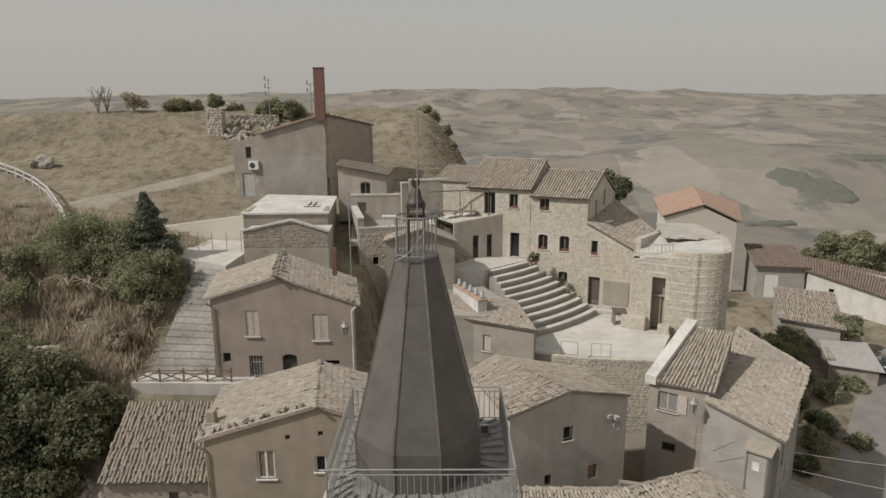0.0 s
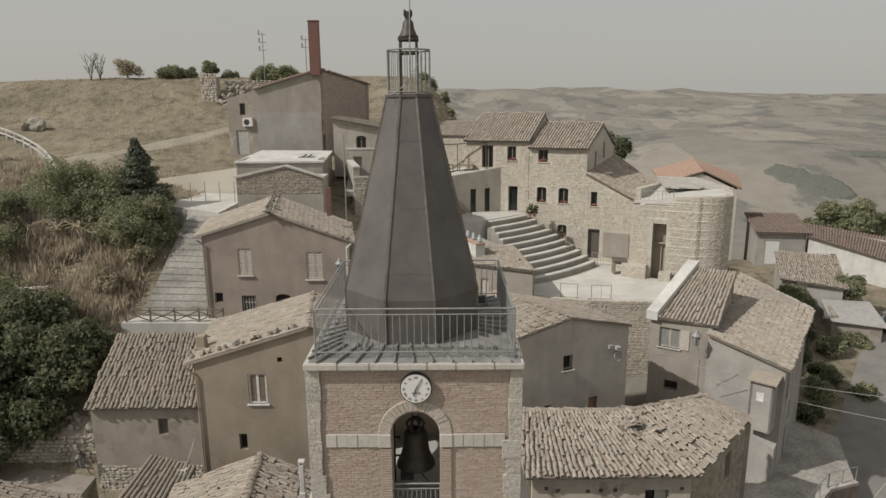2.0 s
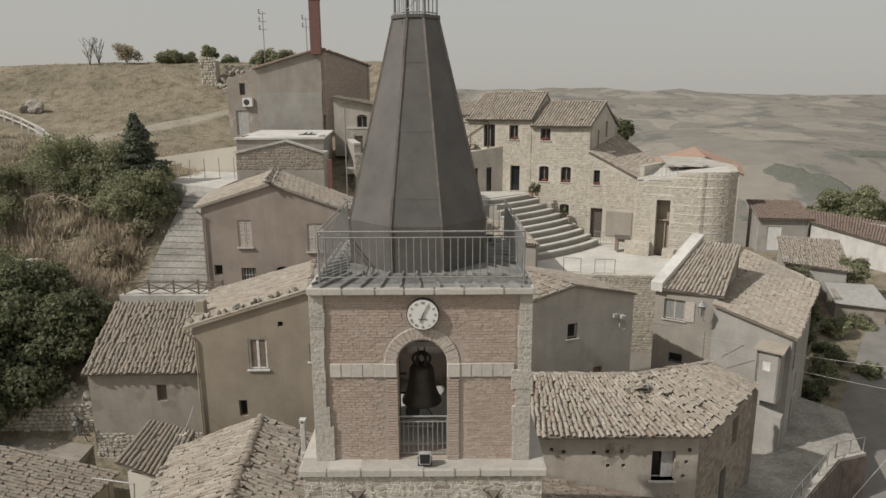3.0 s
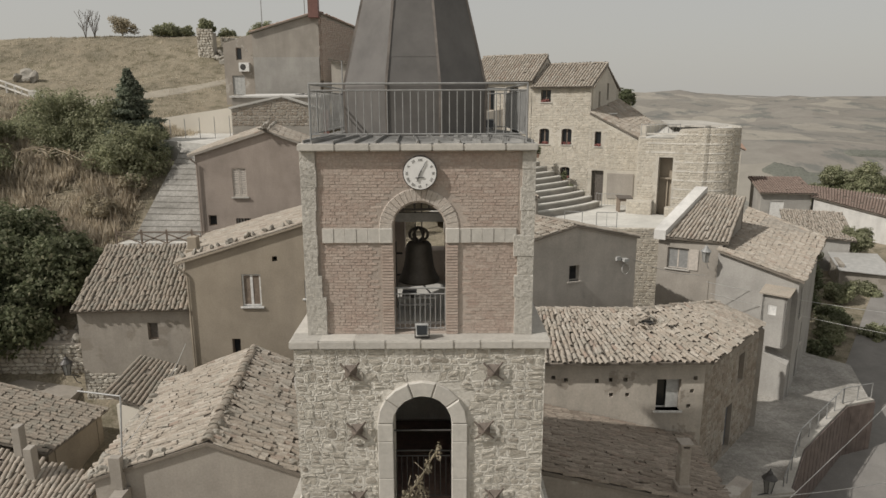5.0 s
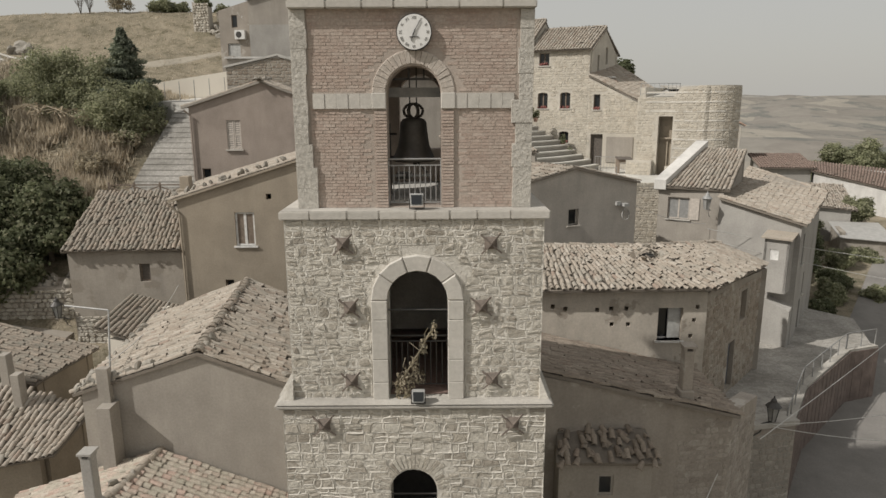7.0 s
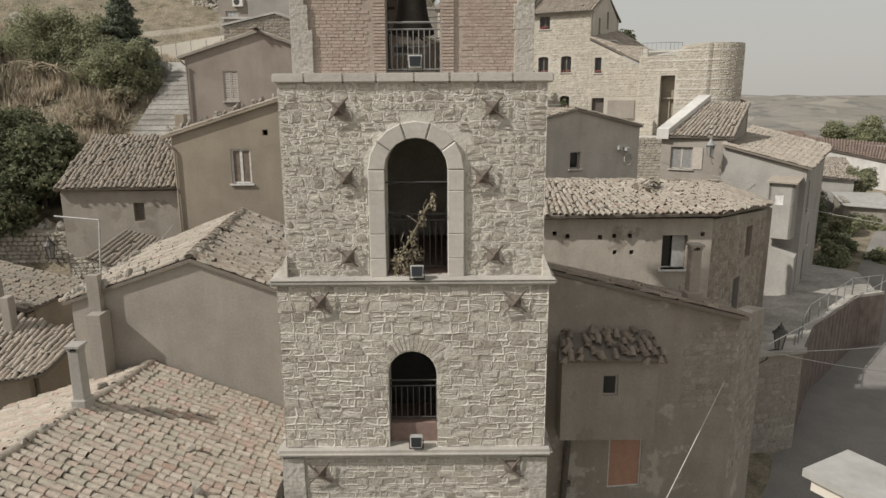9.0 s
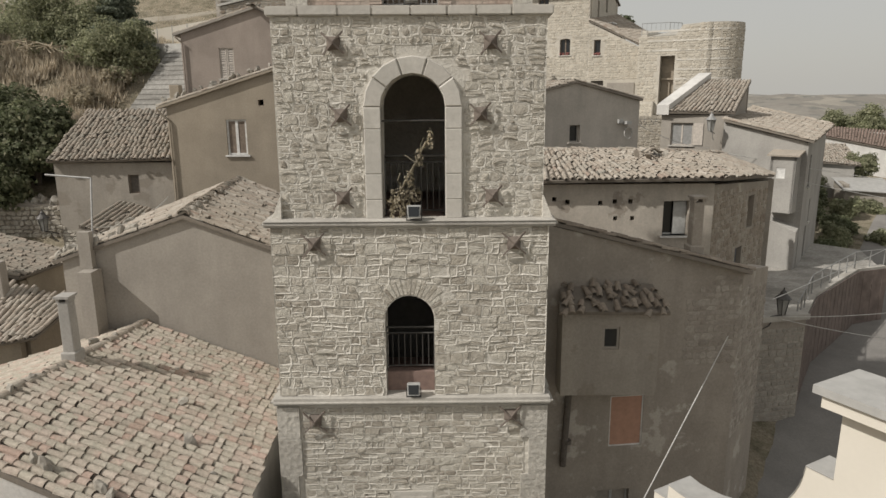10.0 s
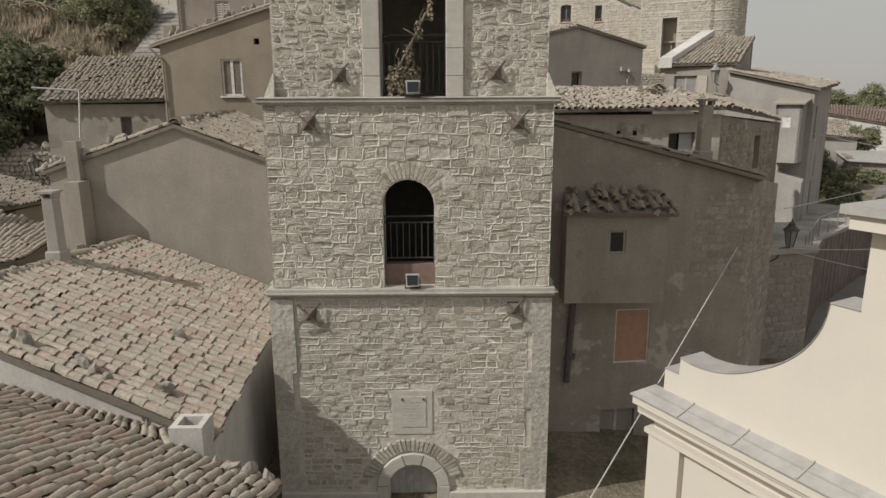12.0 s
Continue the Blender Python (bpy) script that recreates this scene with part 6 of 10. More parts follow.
bm = bmesh.new()
slab_on(bm, GH[0], GH[1], 6.1, 6.35, 11.65, 11.85, 0, 0.16)
slab_on(bm, GH[0], GH[1], 6.45, 6.75, 11.6, 11.75, 0, 0.35)
part("junction_box", bm, M_PLASTIC, grey)

# house with a white parapet, a raised roof and a lower lean-to roof
EH = [(13.3, 24.2), (16.3, 22.35), (19.6, 27.3), (17.2, 28.4)]
e_l = (Vector(EH[1]) - Vector(EH[0])).length
eh = house("house", "grey house with a white sloping parapet and clay tile roof", EH, 1.0, [12.0, [(0, 12.0), (6.0, 13.75)], 13.75, [(0, 13.75), (5.7, 12.0)]], M_GREY,
           [[(0.55, 1.75, 10.3, 11.55), (1.0, 1.8, 7.6, 8.2)], (), (), ()])
black_core(eh, EH, 2, 11.7)
window(eh, EH[0], EH[1], 0.55, 1.75, 10.3, 11.55, 0.12, M_SHUTTER, True, 2, blind=M_IRON)
bm = bmesh.new()
slab_on(bm, EH[0], EH[1], 1.78, 2.3, 10.32, 11.53, 0.01, 0.05)
part("shutter", bm, M_SHUTTER, eh, "pale wooden shutter folded open")
grille(eh, EH[0], EH[1], 1.0, 1.8, 7.6, 8.2, 4, 2, -0.05)
tile_roof(eh, "roof", [(13.5, 23.75, 12.15), (16.55, 22.1, 12.12), (19.75, 27.4, 13.95), (17.25, 28.4, 14.0)], 100, lambda p: p.y, M_TILE, mess=0.9, seed=27)
bm = bmesh.new()
hexa(bm, [(12.95, 24.1, 12.0), (13.5, 23.7, 12.0), (17.75, 28.6, 13.9), (17.1, 28.95, 13.9)], [(12.95, 24.1, 12.55), (13.5, 23.7, 12.55), (17.75, 28.6, 14.5), (17.1, 28.95, 14.5)])
part("parapet", bm, M_WHITE, eh, "white rendered sloping parapet")
EW = [(16.0, 22.1), (19.2, 19.35), (25.0, 27.8), (22.4, 32.6)]
ew = house("house", "off-white house wing with a low tile roof and a wall lantern", EW, 0.5, [[(0, 11.6), (4.2, 10.62)], [(0, 10.62), (10.25, 11.05)], [(0, 11.05), (5.46, 12.15)], [(0, 12.15), (12.3, 11.55)]], M_OFFWHITE,
           [(), [(1.1, 1.9, 8.2, 9.9), (3.4, 3.9, 6.0, 7.3), (2.3, 3.2, 3.6, 5.9)], (), ()])
black_core(ew, EW, 1, 10.4)
EWR = [place_on(EW[1], EW[2], 0.39), EW[2]]
window(ew, *EWR, 1.1, 1.9, 8.2, 9.9, 0.15, M_PLASTIC, True, 2)
window(ew, *EWR, 3.4, 3.9, 6.0, 7.3, 0.15, M_WOOD, True, 1)
door(ew, *EWR, 2.3, 3.2, 3.6, 5.9, M_DOOR, 0.15)
tile_roof(ew, "roof", [(19.25, 18.95, 10.72), (25.3, 27.6, 11.18), (22.7, 33.2, 12.3), (15.9, 21.9, 11.75)], 100, lambda p: p.y, M_TILE, mess=1.2, seed=28)
warped_sheet(ew, "cement_covering", [(19.6, 22.6, 11.14), (24.6, 28.6, 11.4), (23.4, 31.4, 11.95), (17.9, 24.4, 11.73)], 0.0, 0.12, 0.14, M_DULL, "worn grey cement across the upper slope")
ridge_tiles(ew, (22.7, 33.1, 12.36), (25.25, 27.8, 11.28), M_TILE, 0.3, 0.34)
OR0, OR1 = place_on(EW[0], EW[1], 2.75, 0.95), place_on(EW[0], EW[1], 3.95, 0.95)
bm = bmesh.new()
wall(bm, OR0, OR1, 7.1, 9.95, 0.12, [(0.3, 0.72, 8.85, 9.4)])
wall(bm, OR1, place_on(EW[0], EW[1], 3.95, 0.0), 7.1, 10.0, 0.12)
wall(bm, place_on(EW[0], EW[1], 2.75, 0.0), OR0, 7.1, 10.0, 0.12)
slab_on(bm, EW[0], EW[1], 2.8, 3.9, 7.1, 7.2, 0.05, 0.85)
oriel = part("oriel", bm, M_OFFWHITE, ew, "small white boxed-out closet with a window")
window(ew, OR0, OR1, 0.3, 0.72, 8.85, 9.4, 0.03, M_FRAME, False, 1, blind=M_FRAME, name="oriel_window")
bm = bmesh.new()
a, b, c, d = place_on(EW[0], EW[1], 2.6, 1.15), place_on(EW[0], EW[1], 4.1, 1.15), place_on(EW[0], EW[1], 4.1, 0.0), place_on(EW[0], EW[1], 2.6, 0.0)
hexa(bm, [(*a, 9.97), (*b, 9.97), (*c, 10.15), (*d, 10.15)], [(*a, 10.05), (*b, 10.05), (*c, 10.25), (*d, 10.25)])
part("oriel_roof", bm, M_TILE, ew, "small sloping tile roof")
bm = bmesh.new()
a, b = place_on(EW[0], EW[1], 2.4, 0.55), place_on(EW[0], EW[1], 4.18, 0.55)
c, d = place_on(EW[0], EW[1], 4.18, 0.0), place_on(EW[0], EW[1], 2.4, 0.0)
hexa(bm, [(*a, 3.5), (*b, 3.5), (*c, 3.5), (*d, 3.5)], [(*a, 6.75), (*b, 6.1), (*c, 6.3), (*d, 6.95)])
part("buttress", bm, M_OFFWHITE, ew, "pale thickened wall foot under the closet")

# house with putlog holes and an open window
JH = [(4.3, 10.75), (11.0, 10.75), (15.3, 16.2), (4.9, 14.6)]
jh = house("house", "old house with peeling pale render and a sagging tile roof", [(4.3, 10.75), (10.95, 10.75), (9.5, 14.6), (4.9, 14.6)], 2.0, [9.65, 9.6, [(0, 10.1), (4.6, 10.25)], 9.65], M_PEELING,
           [[(4.75, 5.72, 7.65, 9.0)] + [(x, x + 0.16, z, z + 0.17) for x, z in ((0.5, 9.0), (1.0, 8.9), (2.25, 8.85), (2.8, 8.9), (2.85, 8.25), (3.4, 8.9), (3.5, 8.25), (6.2, 8.95), (6.1, 8.4), (6.0, 7.75))], (), (), ()])
bm = bmesh.new()
JR = ((10.95, 10.75), (15.9, 16.3))
wall(bm, *JR, 2.0, [(0, 9.6), (7.4, 9.1)], 0.45, [(3.1, 3.95, 4.4, 6.6), (4.3, 5.1, 7.3, 8.7)])
part("wall", bm, M_BARE, jh, "bare stone and crumbling mortar")
stone_face(jh, *JR, 3.6, [(0, 9.4), (7.4, 8.9)], 31, [(3.1, 3.95, 4.4, 6.6), (4.3, 5.1, 7.3, 8.7)], 60, 0.14, 0.3, 0.2, 0.5, 0.018, rough_stones(M_BARE_STONE, 6, 32), M_BARE_STONE)
bm = bmesh.new()
wall(bm, (15.9, 16.3), (9.5, 16.6), 2.0, [(0, 9.2), (6.4, 10.0)], 0.3)
part("wall", bm, M_DULL, jh)
# dark block behind the window, coloured as an unlit interior
bm = bmesh.new()
hexa(bm, [(5.0, 11.4, 2), (10.6, 11.4, 2), (13.8, 15.8, 2), (5.4, 14.2, 2)], [(5.0, 11.4, 9.3), (10.6, 11.4, 9.3), (13.8, 15.8, 9.1), (5.4, 14.2, 9.3)])
part("inner_room", bm, M_DARK, jh)
window(jh, (4.3, 10.75), (10.95, 10.75), 4.75, 5.72, 7.65, 9.0, 0.3, M_FRAME, True, 1, M_FRAME)
bm = bmesh.new()
slab_on(bm, (4.3, 10.75), (10.95, 10.75), 5.2, 5.7, 7.7, 8.95, -0.25, -0.2)
part("casement", bm, M_PLASTIC, jh)
door(jh, *JR, 3.1, 3.95, 4.4, 6.6, simple("blue_grey_door", (0.12, 0.13, 0.16), 0.7), 0.2)
window(jh, *JR, 4.3, 5.1, 7.3, 8.7, 0.2, M_WOOD, False, 1, blind=M_WOOD)
tile_roof(jh, "roof_front", [(3.7, 10.35, 9.83), (11.05, 10.3, 9.9), (9.3, 14.7, 10.62), (4.3, 14.7, 10.68)], 200, lambda p: p.y, M_TILE, 0.195, 0.33, 2.0, seed=29, odd=0.01)
tile_roof(jh, "roof_right", [(11.05, 10.3, 9.88), (16.1, 16.4, 9.35), (13.9, 17.0, 10.25), (9.3, 14.7, 10.64)], 100, lambda p: p.y, M_TILE, 0.195, 0.33, 2.0, seed=30)
loose_stones("rough stone on the sagging tile roof", [(6.5, 10.8, 10.0), (6.7, 10.9, 10.01), (9.6, 13.6, 10.55), (9.2, 13.9, 10.62), (9.9, 13.3, 10.5)], 8)
r = random.Random(44)
hole = bmesh.new()
for k in range(9):
    a = 2 * math.pi * k / 9
    q = Vector((9.35 + 0.75 * math.cos(a) * r.uniform(0.6, 1), 13.2 + 0.55 * math.sin(a) * r.uniform(0.6, 1), 10.52 + 0.15 * math.sin(a)))
    beam(hole, q, q + Vector((r.uniform(-0.4, 0.4), r.uniform(-0.3, 0.3), r.uniform(0.15, 0.3))), 0.2, 0.03)
part("broken_tiles", hole, M_TILE, jh, "heap of broken upturned tiles", kind="stuff")
# flat dark disc on the tiles; the hole's shade is only its colour
bm = bmesh.new()
bmesh.ops.create_circle(bm, cap_ends=True, segments=9, radius=0.26, matrix=Matrix.Translation((9.3, 13.2, 10.58)) @ Euler((0.17, 0, 0)).to_matrix().to_4x4() @ Matrix.Diagonal((1.1, 0.7, 1, 1)))
part("roof_hole", bm, M_DARK, jh, "dark disc laid on the roof in place of a gap")
ridge_tiles(jh, (4.2, 14.7, 10.70), (9.3, 14.7, 10.65), M_TILE, 0.28, 0.33)
ridge_tiles(jh, (9.3, 14.7, 10.65), (14.0, 17.05, 10.29), M_TILE, 0.28, 0.33)
ridge_tiles(jh, (11.1, 10.3, 9.95), (9.3, 14.7, 10.67), M_TILE, 0.26, 0.36)

# tall shaded house right against the tower, with a boxed-out closet
KH = [(3.0, 2.95), (8.9, 3.6), (10.3, 8.6), (3.3, 10.0)]
k_l = (Vector(KH[1]) - Vector(KH[0])).length
kh = house("house", "tall stained cement house in the tower's shade with a boxed-out closet", KH, -3.0, [[(0, 9.62), (k_l, 8.04)], [(0, 7.9), (5.2, 6.75)], [(0, 6.75), (7.1, 8.05)], [(0, 8.05), (7.05, 9.5)]], M_GREYBROWN,
           [[(2.0, 3.0, -0.2, 1.65), (2.3, 3.28, 3.03, 4.58)], (), (), ()], 0.5)
bm = bmesh.new()
wall(bm, (8.9, 3.6), (10.6, 5.6), -3.0, [(0, 8.1), (2.62, 7.7)], 0.5)
part("wall", bm, M_GREYBROWN, kh)
tile_roof(kh, "roof", [(9.0, 3.3, 8.16), (10.5, 10.62, 6.5), (3.2, 10.62, 8.25), (3.0, 2.98, 9.74)], 200, lambda p: p.y, M_TILE_BROWN, 0.2, 0.36, 1.8, seed=33)
M_KH_STONE = pieces("grey_brown_wall_stone", [(0.0, (0.29, 0.25, 0.205)), (0.5, (0.36, 0.315, 0.26)), (1.0, (0.42, 0.375, 0.315))], 0.8, 9.0, lichen=(0.37, 0.325, 0.268), lichen_amount=0.7)
KH_STONES = rough_stones(M_KH_STONE, 6, 34)
stone_face(kh, place_on(KH[0], KH[1], 4.3), KH[1], 5.4, [(0, 7.4), (0.9, 8.0), (1.6, 7.9)], 250, (), 25, 0.12, 0.24, 0.16, 0.42, 0.012, KH_STONES, M_KH_STONE)
stone_face(kh, (8.9, 3.6), (10.6, 5.6), 3.0, [(0, 7.7), (2.62, 7.3)], 251, (), 25, 0.12, 0.26, 0.16, 0.45, 0.015, KH_STONES, M_KH_STONE)
chimney(7.52, 3.75, 8.5, 10.0, 0.155, 0.17, M_GREYBROWN, "rendered chimney stub on the shaded house", True)
BX = [(3.68, 2.3), (6.22, 2.3)]
bm = bmesh.new()
wall(bm, BX[0], BX[1], 5.05, 7.45, 0.2, [(1.06, 1.5, 6.34, 6.95)])
wall(bm, (6.22, 2.5), (6.22, 3.2), 5.05, 7.45, 0.2)
wall(bm, (3.68, 3.2), (3.68, 2.5), 5.05, 7.45, 0.2)
box(bm, 3.7, 6.2, 2.5, 3.2, 5.05, 5.2)
closet = part("boxed_out_closet", bm, M_DULL, kh, "plain grey boxed-out closet")
window(kh, BX[0], BX[1], 1.06, 1.5, 6.34, 6.95, 0.04, M_GREY, False, 1)
# closet filled by a dark block, its inner shade painted on
bm = bmesh.new()
box(bm, 3.9, 6.1, 2.6, 3.1, 5.3, 7.4)
part("inner_room", bm, M_DARK, kh)
tile_roof(kh, "closet_roof", [(3.55, 2.1, 7.45), (6.4, 2.1, 7.4), (6.25, 3.2, 7.85), (3.75, 3.1, 7.85)], 60, None, M_TILE_BROWN, 0.19, 0.24, 5.0, seed=34, odd=0.12)
window(kh, KH[0], KH[1], 2.3, 3.28, 3.03, 4.58, 0.03, M_FRAME, False, 1, None, 0.035, M_RED_BLIND, "window", "window closed by a red-brown blind")
window(kh, KH[0], KH[1], 2.0, 3.0, -0.2, 1.65, 0.15, M_PLASTIC, False, 2, blind=M_GREY)
bm = bmesh.new()
bar(bm, (4.05, 2.95, 4.85), (3.95, 2.95, 2.6), 0.09, 8)
bar(bm, (4.05, 2.95, 3.4), (4.05, 2.95, 3.3), 0.12, 8)
part("soil_pipe", bm, M_DOOR, kh)

# church front with a curved cream parapet
CH0, CH1 = Vector((4.55, -2.25)), Vector((6.9, -6.66))
church = thing("church", "cream rendered church front with a curved parapet and grey metal cornice", "church", (7, -4, 0))
cl = (CH1 - CH0).length
prof = [(0, 4.62), (0.19, 4.62), (0.2, 5.27), (0.52, 5.27), (0.53, 5.58)]
for k in range(1, 17):
    u = math.sin(math.pi / 2 * k / 16) * 0.995
    prof.append((0.53 + 2.5 * u, 5.56 + 1.73 * (1 - math.sqrt(1 - u * u)) - 0.05 * math.sin(math.pi * min(1, 1.6 * u))))
prof += [(3.04, 7.28), (3.45, 7.28), (3.46, 8.45), (cl, 8.45)]
bm = bmesh.new()
wall(bm, CH0, CH1, 4.6, prof, 0.55)
part("parapet", bm, M_CREAM, church)
bm = bmesh.new()
d2 = (CH1 - CH0).normalized()
n2 = Vector((d2.y, -d2.x))  # outwards
for (a, za), (b, zb) in zip(prof, prof[1:]):
    if b - a < 0.02:
        continue
    q = [CH0 + d2 * a + n2 * 0.02, CH0 + d2 * b + n2 * 0.02, CH0 + d2 * b - n2 * 0.57, CH0 + d2 * a - n2 * 0.57]
    zz = (za, zb, zb, za)
    hexa(bm, [(p.x, p.y, z + 0.004) for p, z in zip(q, zz)], [(p.x, p.y, z + 0.02) for p, z in zip(q, zz)])
bmesh.ops.remove_doubles(bm, verts=bm.verts, dist=0.01)
part("coping", bm, M_ZINC, church, kind="stuff")
bm = bmesh.new()
wall(bm, CH0 - n2 * 0.03, CH1 - n2 * 0.03, -3, 4.6, 0.55)
wall(bm, CH0 - n2 * 8.0, CH0 - n2 * 0.6, -3, 1.0, 0.5)
part("wall", bm, M_CREAM, church)


def church_band(u0, u1, z0, z1, o0, o1, material, name):
    bm = bmesh.new()
    slab_on(bm, CH0, CH1, u0, u1, z0, z1, o0, o1)
    part(name, bm, material, church)


church_band(-0.20, cl, 4.5, 4.66, -0.5, 0.37, M_CREAM, "cornice")
bm = bmesh.new()
q = [place_on(CH0, CH1, -0.24, 0.41), place_on(CH0, CH1, cl, 0.41), place_on(CH0, CH1, cl, -0.02), place_on(CH0, CH1, -0.02, -0.02)]
hexa(bm, [(*q[0], 4.665), (*q[1], 4.665), (*q[2], 4.665), (*q[3], 4.665)], [(*q[0], 4.69), (*q[1], 4.69), (*q[2], 4.86), (*q[3], 4.86)])
part("metal_flashing", bm, M_ZINC, church)
bm = bmesh.new()
q = [place_on(CH0, CH1, -0.24, 0.41), place_on(CH0, CH1, -0.02, -0.02), place_on(CH0, CH1, -0.02, -0.6), place_on(CH0, CH1, -0.24, -0.6)]
hexa(bm, [(*p, 4.665) for p in q], [(*q[0], 4.69), (*q[1], 4.86), (*q[2], 4.86), (*q[3], 4.69)])
part("metal_flashing", bm, M_ZINC, church)
for u in (0.9, 2.0, 3.1, 4.2):
    bm = bmesh.new()
    a, b = place_on(CH0, CH1, u, 0.41), place_on(CH0, CH1, u, -0.02)
    beam(bm, (*a, 4.7), (*b, 4.87), 0.03, 0.03)
    part("flashing_seam", bm, M_ZINC, church)
bm = bmesh.new()
a, b = place_on(CH0, CH1, -0.1, 0.2), place_on(CH0, CH1, cl, 0.2)
beam(bm, (*a, 4.775), (*b, 4.775), 0.025, 0.025)
part("flashing_seam", bm, M_ZINC, church)
church_band(-0.12, cl, 4.42, 4.5, -0.5, 0.31, M_CREAM, "cornice_fillet")
church_band(-0.16, cl, 4.3, 4.5, -0.5, 0.26, M_CREAM, "cornice_moulding")
church_band(-0.08, cl, 3.9, 4.0, -0.5, 0.14, M_CREAM, "string_moulding")
church_band(0.0, 0.75, -3, 3.9, -0.3, 0.1, M_CREAM, "pilaster")
church_band(2.2, 3.0, -3, 3.9, -0.3, 0.1, M_CREAM, "pilaster")
church_band(3.3, cl, 8.42, 8.62, -0.7, 0.28, M_CREAM, "cornice")
church_band(3.2, cl, 8.62, 8.74, -0.75, 0.36, M_ZINC, "metal_coping")
bm = bmesh.new()
q = [(*place_on(CH0, CH1, 0.5, -0.6), 0), (*place_on(CH0, CH1, cl, -0.6), 0), (*place_on(CH0, CH1, cl, -9), 0), (*place_on(CH0, CH1, 0.5, -9), 0)]
hexa(bm, [(x, y, 0.4) for x, y, _ in q], [(x, y, 1.1) for x, y, _ in q])
part("nave_roof", bm, M_TILE_DARK, church)


# ---- behind: the restored stone houses round the open-air theatre ----
M_RESTORED = pieces("restored_pale_masonry", [(0.0, (0.44, 0.39, 0.305)), (0.5, (0.53, 0.475, 0.375)), (1.0, (0.47, 0.405, 0.31))], 0.8, 3.5, lichen=(0.56, 0.51, 0.42), lichen_amount=0.6)
M_RESTORED_BED = plaster("pale_pointing", (0.55, 0.50, 0.41), 0.35, relief=0.8)
M_RUINWALL = plaster("worn_brown_render", (0.43, 0.385, 0.32), 0.6, patch=(0.30, 0.26, 0.2))
M_STEP = plaster("theatre_step_stone", (0.36, 0.335, 0.29), 0.4)
M_GERANIUM = simple("red_flowers", (0.26, 0.075, 0.06), 0.8, 0, 0.5, 20)
RESTORED = rough_stones(M_RESTORED, 10, 41)


def flower_box(h, p0, p1, u0, u1, v):
    bm = bmesh.new()
    r = random.Random(int(u0 * 100))
    for _ in range(26):
        c = place_on(p0, p1, r.uniform(u0 + 0.05, u1 - 0.05), r.uniform(-0.1, 0.12))
        bmesh.ops.create_icosphere(bm, subdivisions=1, radius=r.uniform(0.04, 0.08), matrix=Matrix.Translation((*c, v + r.uniform(0.02, 0.2))))
    part("geranium_clump", bm, M_GERANIUM, h, "red geraniums in bloom", kind="stuff")


FA, FB = Vector((2.6, 44.9)), Vector((8.0, 42.46))
FC, FD = Vector((12.55, 40.42)), Vector((16.9, 38.45))
BK = Vector((0.5, 0.866))
a1 = house("house", "restored pale stone house with a clay tile gable roof", [FA, FB, FB + BK * 6.6, FA + BK * 6.6], 11.0,
           [21.6, [(0, 21.6), (2.9, 23.8), (5.8, 21.6)], 21.6, [(0, 21.6), (2.9, 23.8), (5.8, 21.6)]], M_RESTORED_BED,
           [[(1.6, 2.65, 19.3, 21.25), (3.95, 4.75, 20.0, 21.2), (4.1, 4.95, 15.55, 17.75)], (), (), ()])
black_core(a1, [FA, FB, FB + BK * 6.6, FA + BK * 6.6], 12, 21.3)
stone_face(a1, FA, FB, 12, 21.6, 51, [(1.6, 2.65, 19.3, 21.25), (3.95, 4.75, 20.0, 21.2), (4.1, 4.95, 15.55, 17.75)], 25)
window(a1, FA, FB, 1.6, 2.65, 19.3, 21.25, 0.25, M_WOOD, False, 2)
window(a1, FA, FB, 3.95, 4.75, 20.0, 21.2, 0.25, M_WOOD, True, 2)
window(a1, FA, FB, 4.1, 4.95, 15.55, 17.75, 0.25, M_DOOR, False, 1)
flower_box(a1, FA, FB, 3.95, 4.75, 20.0)
e0, e1, k0, k1 = FA - BK * 0.35, FB - BK * 0.35, FA + BK * 3.3, FB + BK * 3.3
tile_roof(a1, "roof_front", [(e0.x, e0.y, 21.62), (e1.x + 0.15, e1.y, 21.62), (k1.x + 0.15, k1.y, 23.95), (k0.x, k0.y, 23.95)], 50, lambda p: p.y, M_TILE, 0.24, 0.36, 0.3, seed=52)
e0, e1 = FA + BK * 6.9, FB + BK * 6.9
tile_roof(a1, "roof_back", [(e0.x, e0.y, 21.7), (e1.x, e1.y, 21.7), (k1.x, k1.y, 23.95), (k0.x, k0.y, 23.95)], 0, None, M_TILE, 0.3, 0.5, 0.3, seed=53)
ridge_tiles(a1, (k0.x, k0.y, 23.97), (k1.x, k1.y, 23.97), M_TILE)
a2 = house("house", "restored pale stone house stepped below its neighbour", [FB + (FC - FB) * 0.01, FC, FC + Vector((0.55, 0.83)) * 6.6, FB + BK * 6.6], 11.0,
           [21.1, [(0, 21.1), (2.9, 22.95), (5.8, 21.1)], 21.1, 21.1], M_RESTORED_BED,
           [[(0.75, 1.6, 19.95, 20.95), (0.7, 1.55, 16.5, 17.8, 0.15), (2.6, 3.45, 16.5, 17.8, 0.15), (2.6, 3.4, 13.7, 14.65, 0.15)], [(1.3, 1.75, 19.5, 20.8), (3.2, 3.7, 20.1, 21.5)], (), ()])
black_core(a2, [FB, FC, FC + Vector((0.55, 0.83)) * 6.6, FB + BK * 6.6], 12, 20.9)
stone_face(a2, FB, FC, 12, 21.1, 54, [(0.75, 1.6, 19.95, 20.95), (0.7, 1.55, 16.5, 17.8), (2.6, 3.45, 16.5, 17.8), (2.6, 3.4, 13.7, 14.65)], 25)
